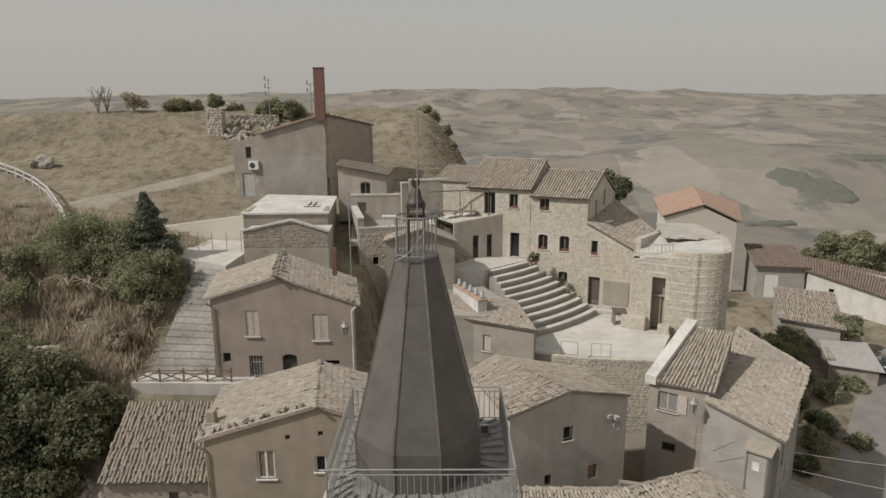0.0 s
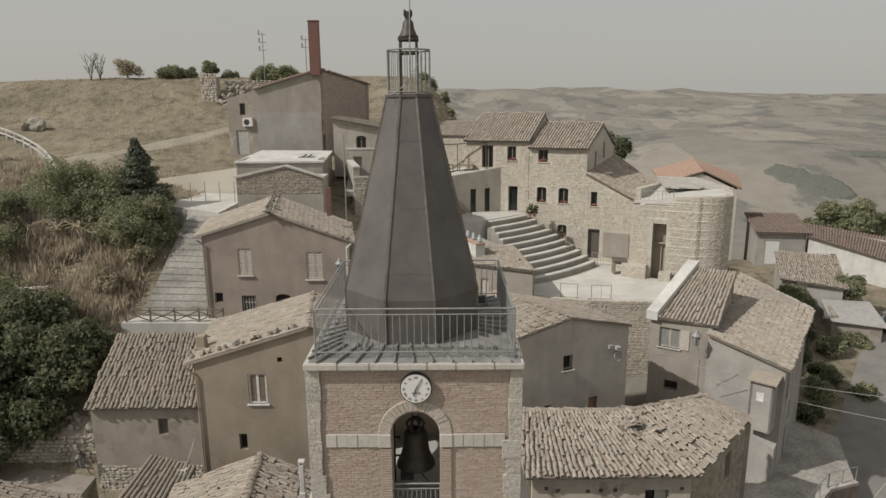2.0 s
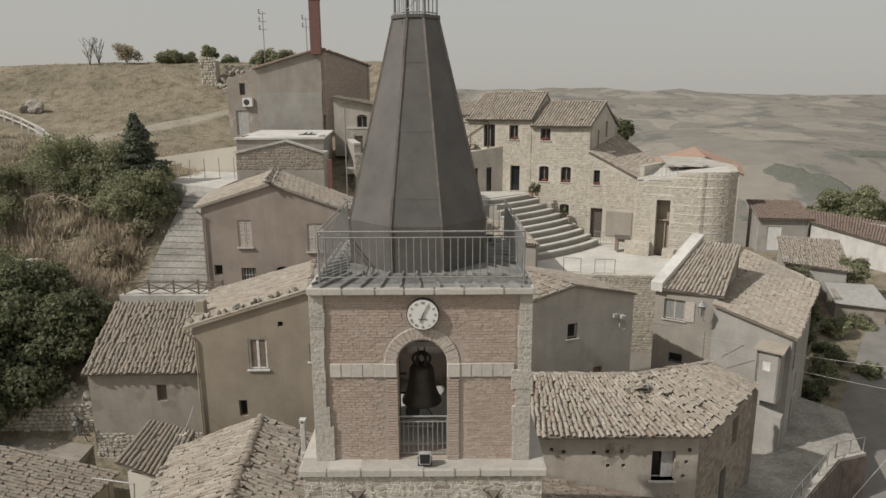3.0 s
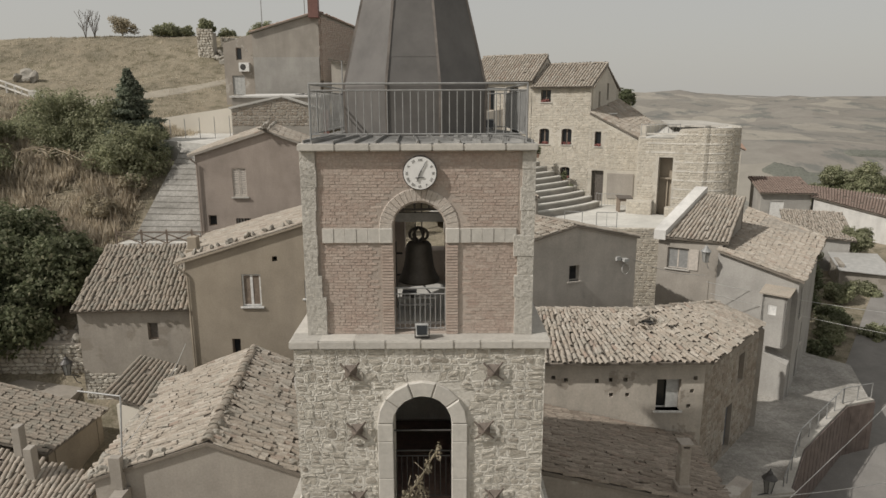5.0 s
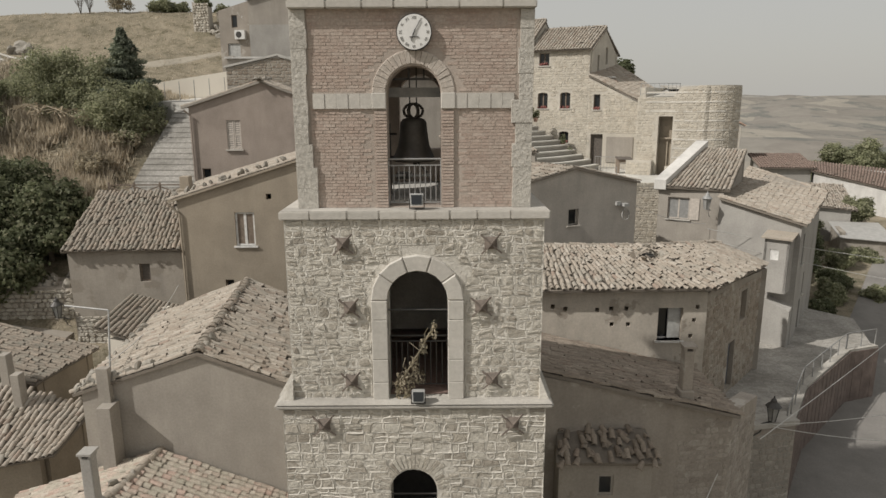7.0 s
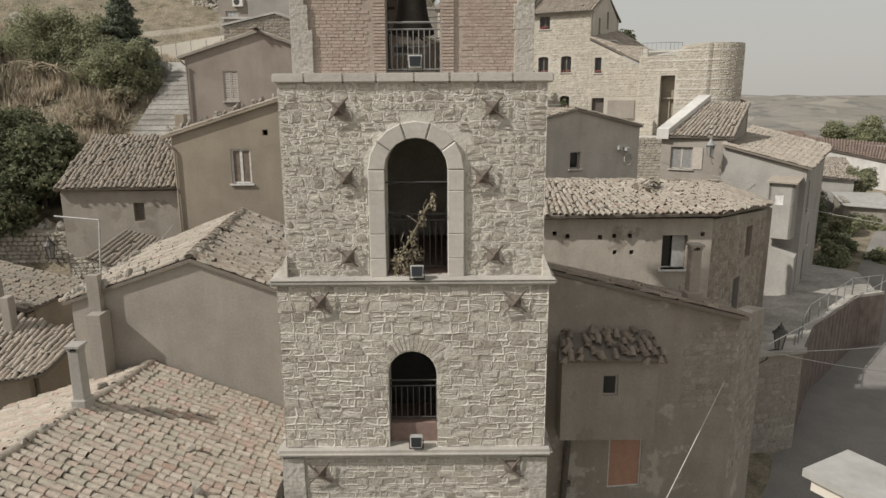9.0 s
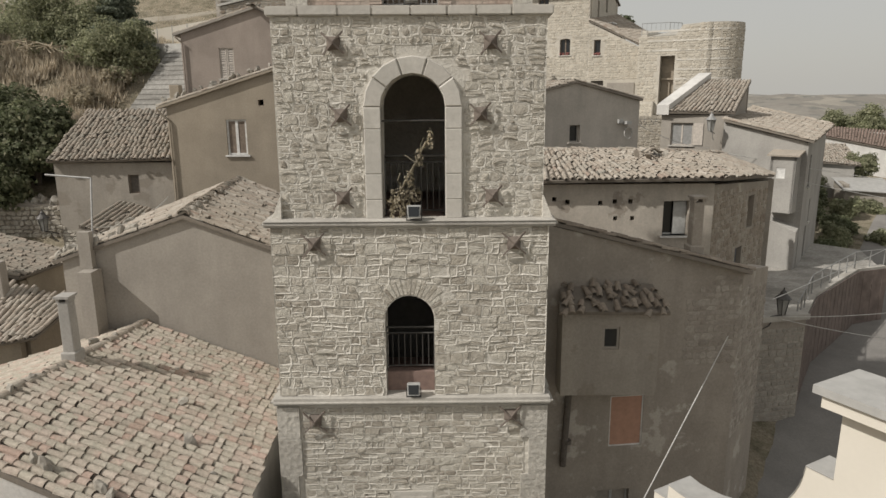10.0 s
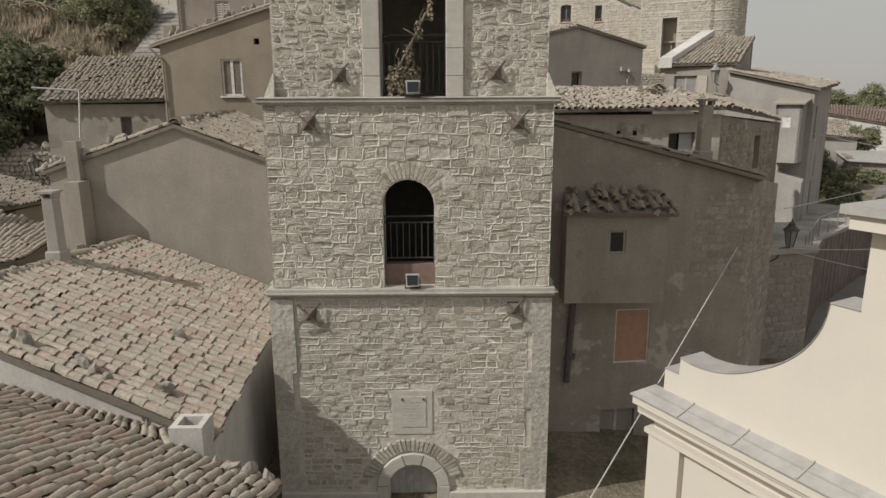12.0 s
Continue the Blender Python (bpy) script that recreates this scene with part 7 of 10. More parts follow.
for a in ((0.8, 1.65, 19.95, 20.95), (0.75, 1.6, 16.5, 17.8), (2.65, 3.5, 16.5, 17.8), (2.65, 3.45, 13.7, 14.65)):
    window(a2, FB, FC, *a, 0.22, M_WOOD, True, 2)
    flower_box(a2, FB, FC, a[0], a[1], a[2])
SIDE1 = FC + Vector((0.55, 0.83)) * 6.6
window(a2, FC, SIDE1, 1.7, 2.15, 19.5, 20.8, 0.2, M_WOOD, False, 1)
window(a2, FC, SIDE1, 3.6, 4.1, 20.1, 21.5, 0.2, M_WOOD, False, 1)
e0, e1, k0, k1 = FB - BK * 0.35, FC - BK * 0.35, FB + BK * 3.3, FC + Vector((0.55, 0.83)) * 3.3
tile_roof(a2, "roof_front", [(e0.x, e0.y, 21.12), (e1.x + 0.15, e1.y - 0.07, 21.12), (k1.x + 0.15, k1.y, 23.12), (k0.x, k0.y, 23.12)], 50, lambda p: p.y, M_TILE, 0.24, 0.36, 0.3, seed=55)
e0, e1 = FB + BK * 6.9, SIDE1 + Vector((0.3, 0.2))
tile_roof(a2, "roof_back", [(e0.x, e0.y, 21.0), (e1.x, e1.y, 21.0), (k1.x, k1.y, 23.12), (k0.x, k0.y, 23.12)], 0, None, M_TILE, 0.3, 0.5, 0.3, seed=56)
ridge_tiles(a2, (k0.x, k0.y, 23.14), (k1.x, k1.y, 23.14), M_TILE)
verge(a2, (FC.x + 0.1, FC.y - 0.25, 21.05), (k1.x + 0.1, k1.y, 23.0), M_TILE_DARK, 0.12, 0.12)

wing = house("house", "low restored stone wing with a sloping tile roof", [FC, FD, (19.6, 42.6), SIDE1], 11.0, [[(0, 18.95), (4.78, 16.5)], [(0, 16.5), (4.2, 17.0)], 17.0, 19.0], M_RESTORED_BED,
             [[(0.42, 0.95, 16.4, 17.6), (0.3, 1.28, 11.9, 14.45)], (), (), ()])
black_core(wing, [FC, FD, (19.6, 42.6), SIDE1], 11.5, 16)
stone_face(wing, FC, FD, 12, [(0, 18.95), (4.78, 16.5)], 57, [(0.42, 0.95, 16.4, 17.6), (0.3, 1.28, 11.9, 14.45), (1.6, 3.7, 11.9, 14.3)], 25)
window(wing, FC, FD, 0.42, 0.95, 16.4, 17.6, 0.2, M_WOOD, True, 1)
flower_box(wing, FC, FD, 0.42, 0.95, 16.4)
door(wing, FC, FD, 0.3, 1.28, 11.9, 14.45, M_DOOR, 0.3)
bm = bmesh.new()
slab_on(bm, FC, FD, 1.6, 3.7, 12.2, 14.25, 0, 0.07)
part("notice_panel", bm, M_GREY, wing, "blank grey rendered panel")
tile_roof(wing, "roof", [(17.0, 38.3, 16.62), (19.9, 42.8, 17.3), (16.3, 46.2, 20.2), (12.5, 40.3, 19.1)], 50, lambda p: p.y, M_TILE, 0.25, 0.36, 0.6, seed=58)
bm = bmesh.new()
slab_on(bm, FC, SIDE1, 1.7, 2.7, 18.95, 19.05, 0.5, 1.3)
part("skylight", bm, M_FRAME, wing)

# banded stone bastion with the tall doorway
bastion = thing("bastion", "rounded pale stone bastion with horizontal bands and a tall doorway", "tower", (19, 36, 11))
foot = [(15.05, 35.3), (19.2, 33.15)]
for k in range(7):
    a = radians(-118 + k * 17)
    foot.append((20.35 + 1.45 * math.cos(a) * 1.25, 34.45 + 1.45 * math.sin(a)))
foot += [(23.3, 37.2), (24.0, 41.0), (19.0, 42.0), (16.2, 38.8)]
bm = bmesh.new()
wall(bm, foot[0], foot[1], 9.5, [(0, 17.3), (2.5, 17.3), (2.95, 18.0), (4.7, 18.1)], 0.6, [(1.55, 2.55, 11.6, 15.95)])
for a, b in zip(foot[1:], foot[2:] + foot[:1]):
    wall(bm, a, b, 8.0, 17.3 if a[0] < 17 and b[0] < 19.1 else 18.1, 0.5)
bmesh.ops.remove_doubles(bm, verts=bm.verts, dist=0.001)
bwall = part("wall", bm, M_RESTORED_BED, bastion)
stone_face(bwall, foot[0], foot[1], 9.5, [(0, 17.3), (2.5, 17.3), (2.95, 18.0), (4.7, 18.1)], 61, [(1.55, 2.55, 11.6, 15.95)], 40)
for n, (a, b) in enumerate(zip(foot[1:10], foot[2:11])):
    stone_face(bwall, a, b, 9.0, 18.05, 62 + n, (), 4, wmin=0.2, wmax=0.5)
M_BAND = plaster("pale_string_band", (0.62, 0.58, 0.50), 0.3)
for k in range(9):
    z = 12.3 + 0.66 * k
    bm = bmesh.new()
    for a, b in zip(foot[0:10], foot[1:11]):
        ln = (Vector(b) - Vector(a)).length
        if a == foot[0]:
            if z < 16:
                slab_on(bm, a, b, 2.62, ln, z, z + 0.12, 0, 0.032)
            else:
                slab_on(bm, a, b, 0.6, ln, z, z + 0.12, 0, 0.032)
        else:
            slab_on(bm, a, b, 0, ln, z, z + 0.12, 0, 0.032)
    bmesh.ops.remove_doubles(bm, verts=bm.verts, dist=0.06)
    part("band", bm, M_BAND, bastion)
bm = bmesh.new()
mid_b = (20.0, 37.5)
inner_b = [(x + (mid_b[0] - x) * 0.06, y + (mid_b[1] - y) * 0.06) for x, y in foot]
hexa(bm, [(x, y, 17.2) for x, y in inner_b], [(x, y, 18.06 if x > 17.5 else 17.25) for x, y in inner_b])
part("terrace", bm, M_CONCRETE, bastion)
bm = bmesh.new()
slab_on(bm, foot[0], foot[1], 1.5, 2.6, 11.6, 16.0, -0.95, -0.85)
slab_on(bm, foot[0], foot[1], 1.6, 2.5, 14.3, 14.42, -0.85, -0.55)
slab_on(bm, foot[0], foot[1], 2.1, 2.2, 11.7, 14.4, -0.85, -0.7)
part("inner_room", bm, M_OCHRE, bastion, "ochre lobby wall with a wooden bar")
warped_sheet(bastion, "roof", [(18.7, 39.2, 18.05), (23.9, 38.4, 18.05), (23.0, 43.8, 18.3), (19.6, 44.3, 18.36)], 0.0, 0.05, 0.14, M_LEDGE, "rough grey roof screed")
railing(bastion, [(15.4, 35.9), (17.2, 35.2), (18.2, 35.6)], 17.5, 18.3, 0.3, M_IRON, False)

for n, (a, b, h) in enumerate((((14.35, 35.1), (15.95, 34.2), 12.75), ((16.75, 33.65), (17.5, 33.2), 12.4))):
    stub_wall = thing("stone_pier", "low pale stone pier beside the bastion doorway", "pier", (*a, 11.7), "piers beside the doorway")
    bm = bmesh.new()
    wall(bm, a, b, 11.6, h, 0.5)
    part("wall", bm, M_RESTORED_BED, stub_wall)
    stone_face(stub_wall, a, b, 11.7, h, 240 + n, (), 20)
hatch = thing("stage_hatch", "dark brown boxed hatch beside the stage", "hatch", (14.3, 36.0, 11.7))
bm = bmesh.new()
wall(bm, (13.95, 35.6), (14.75, 35.3), 11.7, 12.75, 0.08, [(0.1, 0.75, 11.7, 12.55)])
wall(bm, (13.95, 36.4), (13.95, 35.6), 11.7, 12.75, 0.08)
part("body", bm, M_WOOD, hatch)
bm = bmesh.new()
hexa(bm, [(13.85, 35.45, 12.75), (14.85, 35.15, 12.75), (15.0, 36.2, 12.85), (13.9, 36.5, 12.85)], [(13.85, 35.45, 12.82), (14.85, 35.15, 12.82), (15.0, 36.2, 12.92), (13.9, 36.5, 12.92)])
part("lid", bm, M_DOOR, hatch)
for label, pts, zl in (("slim iron railing beside the doorway panel", [(12.95, 38.9), (13.3, 38.4), (14.7, 38.1), (14.9, 36.7)], 11.75), ("slim iron railing on the edge of the stage", [(8.6, 29.12), (9.7, 28.78)], 11.85), ("slim iron railing above the retaining wall", [(10.6, 28.6), (11.9, 28.45)], 11.85)):
    rl = thing("stage_railing", label, "railing", (*pts[0], zl), "railings round the stage")
    railing(rl, pts, zl, zl + 1.0, 0.22 if zl < 11.8 else 0.6, M_IRON, False)

# piazza, theatre steps, upper terrace
PIAZZA = [(4.6, 30.6), (7.3, 29.3), (10.4, 28.3), (14.9, 27.8), (17.8, 33.6), (15.2, 35.4), (16.3, 38.6), (12.5, 40.6), (6.0, 43.4), (1.0, 43.0), (-0.6, 36.0)]
bm = bmesh.new()
hexa(bm, [(x, y, 11.25) for x, y in PIAZZA], [(x, y, 11.7) for x, y in PIAZZA])
solo("piazza_floor", bm, M_PAVE, "pale smooth paving of the theatre's stage", "paving", "structure")
retain = thing("retaining_wall", "pale rubble retaining wall below the piazza", "wall", (10, 29, 2))
pts = PIAZZA[:4]
bm = bmesh.new()
for a, b in zip(pts, pts[1:]):
    wall(bm, a, b, 2.0, 11.85, 0.5)
part("wall", bm, M_RESTORED_BED, retain)
for n, (a, b) in enumerate(zip(pts, pts[1:])):
    stone_face(retain, a, b, 6.5, 11.85, 80 + n, (), 30)
TD, TN = Vector((0.73, 0.683)), Vector((0.683, -0.73))
theatre = thing("theatre_steps", "curved tiers of pale stone theatre seating", "steps", (7, 38, 11.7))
for k in range(10):
    c = Vector((5.95, 40.7)) + TN * (0.70 * k) + TD * (-0.016 * k)
    half_l, half_r = 2.55 + 0.225 * k, 2.5 + 0.13 * k
    zt = 15.36 - 0.362 * k
    low_pts, top_pts = [], []
    loop = []
    steps = 9
    for i in range(steps + 1):
        s = -half_l + (half_l + half_r) * i / steps
        bow = -0.022 * s * s
        loop.append((s, bow))
    front = [c + TD * s + TN * (b + 0.70) for s, b in loop]
    back = [c + TD * s + TN * (b - 0.12) for s, b in loop]
    bm = bmesh.new()
    for i in range(steps):
        hexa(bm, [(*front[i], 11.6), (*front[i + 1], 11.6), (*back[i + 1], 11.6), (*back[i], 11.6)], [(*front[i], zt), (*front[i + 1], zt), (*back[i + 1], zt), (*back[i], zt)])
    bmesh.ops.remove_doubles(bm, verts=bm.verts, dist=1e-4)
    tier = part("tier", bm, M_STEP, theatre)
    bm = bmesh.new()
    for i in range(steps):
        f0, f1 = c + TD * loop[i][0] + TN * (loop[i][1] + 0.72), c + TD * loop[i + 1][0] + TN * (loop[i + 1][1] + 0.72)
        b0, b1 = c + TD * loop[i][0] + TN * (loop[i][1] + 0.30), c + TD * loop[i + 1][0] + TN * (loop[i + 1][1] + 0.30)
        hexa(bm, [(*f0, zt), (*f1, zt), (*b1, zt), (*b0, zt)], [(*f0, zt + 0.09), (*f1, zt + 0.09), (*b1, zt + 0.09), (*b0, zt + 0.09)])
    bmesh.ops.remove_doubles(bm, verts=bm.verts, dist=1e-4)
    part("seat_slab", bm, M_PAVE, tier)
UT = [(3.6, 38.4), (7.9, 42.2), (6.0, 43.3), (1.3, 42.9), (0.6, 38.6)]
bm = bmesh.new()
hexa(bm, [(x, y, 11.0) for x, y in UT], [(x, y, 15.5) for x, y in UT])
solo("upper_terrace", bm, M_CONCRETE, "pale concrete terrace above the theatre steps", "terrace", "structure")
side = [(0.6, 38.6), (0.6, 30.8), (3.4, 30.4), (5.3, 34.0), (3.6, 38.4)]
bm = bmesh.new()
hexa(bm, [(x, y, 10.5) for x, y in side], [(x, y, 14.2) for x, y in side])
solo("side_terrace", bm, M_STEP, "rough stone side terrace beside the steps", "terrace", "structure")
planter = thing("planter_bench", "long white bench with a red-brown top", "bench", (2.1, 33, 14.2))
bm = bmesh.new()
wall(bm, (1.15, 35.3), (2.9, 31.2), 14.0, 15.1, 0.7)
part("body", bm, M_WHITE, planter)
bm = bmesh.new()
wall(bm, (1.1, 35.35), (2.92, 31.1), 15.1, 15.2, 0.75)
part("top", bm, M_TILE_RED, planter)
for k in range(5):
    p = Vector((1.45, 35.0)).lerp(Vector((3.0, 31.6)), k / 4)
    jar = thing("jar", "pale blue-white glazed jar on the bench", "jar", (p.x + 0.2, p.y, 15.2), "jars on the bench")
    bm = bmesh.new()
    lathe(bm, [(0.13, 0), (0.16, 0.12), (0.15, 0.35), (0.09, 0.45), (0.12, 0.52)], (p.x + 0.2, p.y, 15.2), 12)
    part("body", bm, simple("pale_blue_glaze", (0.42, 0.47, 0.50), 0.3) if k == 0 else bpy.data.materials["pale_blue_glaze"], jar, "", True)
TW0, TW1 = (1.35, 42.4), (5.95, 43.55)
tw = thing("terrace_wall", "worn brown rendered terrace wall with two openings", "wall", (3.6, 43, 15.5))
bm = bmesh.new()
wall(bm, TW0, TW1, 15.0, [(0, 18.75), (4.74, 19.4)], 0.4, [(1.7, 2.25, 15.5, 17.55), (3.0, 3.5, 15.5, 17.6)])
part("wall", bm, M_RUINWALL, tw)
for u in (1.7, 3.0):
    window(tw, TW0, TW1, u, u + 0.55, 15.5, 17.55, 0.25, M_WOOD, False, 1)
bm = bmesh.new()
hexa(bm, [(1.3, 42.8, 18.6), (6.0, 43.9, 18.9), (2.6, 45.0, 18.9), (-1.2, 47.5, 18.6)], [(1.3, 42.8, 18.7), (6.0, 43.9, 19.2), (2.6, 45.0, 19.2), (-1.2, 47.5, 18.7)])
part("roof_terrace", bm, M_CONCRETE, tw)
LW = [(-0.2, 46.2), (2.7, 44.95)]
stub = thing("stone_wall", "rubble wall with a strip of tile roof between the houses", "wall", (1, 46, 18))
bm = bmesh.new()
wall(bm, LW[0], LW[1], 18.0, 21.9, 0.5)
part("wall", bm, M_RESTORED_BED, stub)
stone_face(stub, LW[0], LW[1], 18.6, 21.9, 90, (), 30)
tile_roof(stub, "roof", [(-0.6, 46.2, 22.0), (2.8, 44.75, 22.0), (4.2, 47.5, 23.2), (0.9, 49.0, 23.2)], 60, None, M_TILE, seed=91)
pergola = thing("pergola", "thin dark steel pergola frame on the roof terrace", "pergola", (1, 44.5, 19))
for a, b in (((-1.0, 44.6, 21.2), (4.4, 44.0, 21.5)), ((4.4, 44.0, 19.2), (4.4, 44.0, 21.5)), ((1.9, 44.3, 19.0), (1.9, 44.3, 21.3))):
    bm = bmesh.new()
    beam(bm, a, b, 0.07, 0.09)
    part("bar", bm, M_DOOR, pergola)
for x, y in ((0.9, 44.3), (2.7, 44.1)):
    tb = thing("table", "brown wooden picnic table on the roof terrace", "table", (x, y, 18.8), "tables on the roof terrace")
    bm = bmesh.new()
    box(bm, x - 0.7, x + 0.7, y - 0.35, y + 0.35, 19.5, 19.56)
    part("tabletop", bm, M_WOOD, tb)
    for sx in (-0.6, 0.6):
        bm = bmesh.new()
        beam(bm, (x + sx, y - 0.3, 18.8), (x + sx, y + 0.3, 19.5), 0.07, 0.07)
        part("leg", bm, M_WOOD, tb)
        bm = bmesh.new()
        beam(bm, (x + sx, y + 0.3, 18.8), (x + sx, y - 0.3, 19.5), 0.07, 0.07)
        part("leg", bm, M_WOOD, tb)

# roofless rooms with white-capped walls, and the gabled house before them
ruin = thing("ruined_house", "roofless stone rooms with white-capped walls", "ruin", (-4, 41, 14))
for n, (a, b, z0, z1) in enumerate((((-6.45, 37.9), (-4.0, 38.4), 13, 19.1), ((-7.9, 44.4), (-6.5, 38.0), 14, 19.9), ((-7.9, 44.5), (-3.4, 44.7), 18, 20.9), ((-4.0, 38.4), (-0.2, 39.4), 15, 19.1), ((-3.3, 44.0), (-2.7, 44.2), 18, 22.0), ((-2.7, 45.4), (0.7, 46.0), 18, 22.1), ((-1.0, 42.6), (-0.9, 39.6), 16, 18.9))):
    bm = bmesh.new()
    wall(bm, a, b, z0, z1, 0.5, [(1.1, 1.55, 16.1, 16.75)] if n == 0 else ([(0.6, 1.3, 19.4, 20.3)] if n == 2 else ()))
    part("wall", bm, M_RUINWALL, ruin)
    if n in (0, 3):
        stone_face(ruin, a, b, z0, z1, 100 + n, [(1.1, 1.55, 16.1, 16.75)] if n == 0 else (), 60)
    bm = bmesh.new()
    wall(bm, place_on(a, b, -0.03, 0.04), place_on(a, b, (Vector(b) - Vector(a)).length + 0.03, 0.04), z1, z1 + 0.14, 0.58)
    part("capping", bm, M_CONCRETE, ruin)
bm = bmesh.new()
hexa(bm, [(-7.2, 38.3, 17.6), (-0.8, 39.2, 17.6), (-0.5, 45.2, 18.3), (-7.8, 44.5, 18.3)], [(-7.2, 38.3, 18.0), (-0.8, 39.2, 18.0), (-0.5, 45.2, 18.7), (-7.8, 44.5, 18.7)])
part("floor", bm, M_STEP, ruin)
bm = bmesh.new()
box(bm, -4.9, -4.82, 42.2, 42.3, 18.2, 19.4)
box(bm, -3.9, -3.82, 42.2, 42.3, 18.2, 19.4)
box(bm, -4.95, -3.77, 41.9, 42.7, 19.4, 19.46)
solo("small_frame_table", bm, M_FRAME, "slim white framed table on the roofless floor", "table")
NG = [(-4.2, 36.9), (1.3, 37.3), (0.7, 39.6), (-4.0, 38.7)]
ng = house("house", "small grey rendered house with a low tile gable", NG, 13.0, [[(0, 18.3), (2.8, 19.2), (5.5, 18.2)], 18.2, 18.3, 18.3], M_GREY)
tile_roof(ng, "roof_left", [(-4.4, 36.7, 18.35), (-4.2, 39.0, 18.5), (-1.2, 39.4, 19.4), (-1.4, 36.7, 19.3)], 40, None, M_TILE, seed=110)
tile_roof(ng, "roof_right", [(1.5, 37.0, 18.25), (0.9, 39.8, 18.3), (-1.2, 39.4, 19.4), (-1.4, 36.7, 19.3)], 40, None, M_TILE, seed=111)
LO = [(1.9, 30.85), (6.6, 28.5), (5.9, 33.2), (0.7, 35.2)]
lo = house("house", "low plastered outbuilding with a broad tile roof", LO, 8.0, [13.85, [(0, 13.85), (5.3, 14.2)], 14.2, 13.9], M_GREY, [[(1.45, 2.05, 11.75, 12.95)], (), (), ()])
window(lo, LO[0], LO[1], 1.45, 2.05, 11.75, 12.95, 0.1, M_SHUTTER, True, 2, blind=M_SHUTTER)
tile_roof(lo, "roof", [(1.65, 30.75, 13.95), (6.8, 28.2, 13.9), (5.9, 33.3, 14.5), (0.4, 35.0, 14.55)], 50, lambda p: p.y, M_TILE, seed=112)

# tall building with the flue on the hill
FBL = [(-16.95, 49.0), (-10.8, 49.0), (-6.97, 55.0), (-13.4, 57.0)]
fb = house("house", "tall grey building with a brick flank and a reddish tile roof", FBL, 18.5, [[(0, 26.2), (6.15, 27.95)], [(0, 27.95), (6.7, 26.7)], [(0, 26.7), (6.7, 26.2)], 26.2], M_GREY)
tile_roof(fb, "roof", [(-17.15, 48.8, 26.3), (-13.5, 57.2, 26.3), (-6.8, 55.1, 26.85), (-10.8, 48.75, 28.1)], 0, None, M_TILE_RED, seed=120)
bm = bmesh.new()
slab_on(bm, FBL[0], FBL[1], 0.05, 6.1, 20.0, 24.1, 0, 0.06)
part("render_patch", bm, M_OFFWHITE, fb, "newer pale render on the lower wall")
stone_face(fb, FBL[1], FBL[2], 22.0, [(0, 27.8), (7.1, 26.6)], 121, (), 40, 0.12, 0.2, 0.2, 0.45, 0.03, stone_meshes(M_BRICK, 4, 122), M_BRICK)
flue = thing("flue", "tall square red-brown metal flue on the roof edge", "chimney", (-11.1, 48.6, 27.8))
bm = bmesh.new()
box(bm, -11.55, -10.65, 48.2, 49.0, 27.5, 32.2)
part("shaft", bm, M_CHIMNEY, flue)
bm = bmesh.new()
box(bm, -11.6, -10.6, 48.15, 49.05, 32.2, 32.28)
part("cap", bm, M_CHIMNEY, flue)
AN = [(-19.85, 49.6), (-17.0, 49.3), (-14.6, 54.0), (-17.6, 54.6)]
an = house("annex", "dark rendered annex with a grey door and wall unit", AN, 18.5, [[(0, 25.4), (2.85, 26.2)], 26.2, 26.2, 25.4], M_GREYBROWN, [[(1.2, 1.75, 23.9, 25.0), (0.7, 1.9, 20.2, 22.5)], (), (), ()], category="annex")
black_core(an, AN, 19, 25)
window(an, AN[0], AN[1], 1.2, 1.75, 23.9, 25.0, 0.1, M_WOOD, False, 1)
door(an, AN[0], AN[1], 0.7, 1.9, 20.2, 22.5, M_PLASTIC, 0.1, 3)
ac = thing("air_conditioner", "white boxed air conditioner unit on the wall", "appliance", (-17.8, 49.2, 23))
bm = bmesh.new()
slab_on(bm, AN[0], AN[1], 1.55, 2.5, 22.85, 23.65, 0, 0.35)
part("casing", bm, M_FRAME, ac)
bm = bmesh.new()
c = place_on(AN[0], AN[1], 1.95, 0.35)
bar(bm, (*c, 23.25), (c[0], c[1] - 0.03, 23.25), 0.27, 20)
part("fan_grille", bm, M_DARKIRON, ac)
lamp_arm = bmesh.new()
tube(lamp_arm, [(-17.5, 49.2, 24.6), (-17.5, 48.9, 24.8), (-17.5, 48.7, 24.7)], 0.03)
solo("wall_lamp", lamp_arm, M_FRAME, "small white wall lamp on the annex", "lamp")
for x, y, z0, z1, arms in ((-16.1, 49.6, 26.0, 31.4, 3), (-12.3, 50.5, 26.5, 31.0, 2)):
    ant = thing("aerial_mast", "thin grey aerial mast on the roof", "aerial", (x, y, z0))
    bm = bmesh.new()
    bar(bm, (x, y, z0), (x, y, z1), 0.045)
    part("mast", bm, M_IRON, ant)
    for k in range(arms):
        bm = bmesh.new()
        zz = z1 - 0.2 - 0.7 * k
        beam(bm, (x - 0.35, y, zz), (x + 0.35, y, zz), 0.05, 0.05)
        box(bm, x - 0.38, x - 0.26, y - 0.05, y + 0.05, zz, zz + 0.4)
        bmesh.ops.remove_doubles(bm, verts=bm.verts, dist=0.001)
        part("arm", bm, M_IRON, ant)
BL_ = [(-9.1, 44.9), (-4.75, 44.9), (-4.4, 49), (-9.4, 49)]
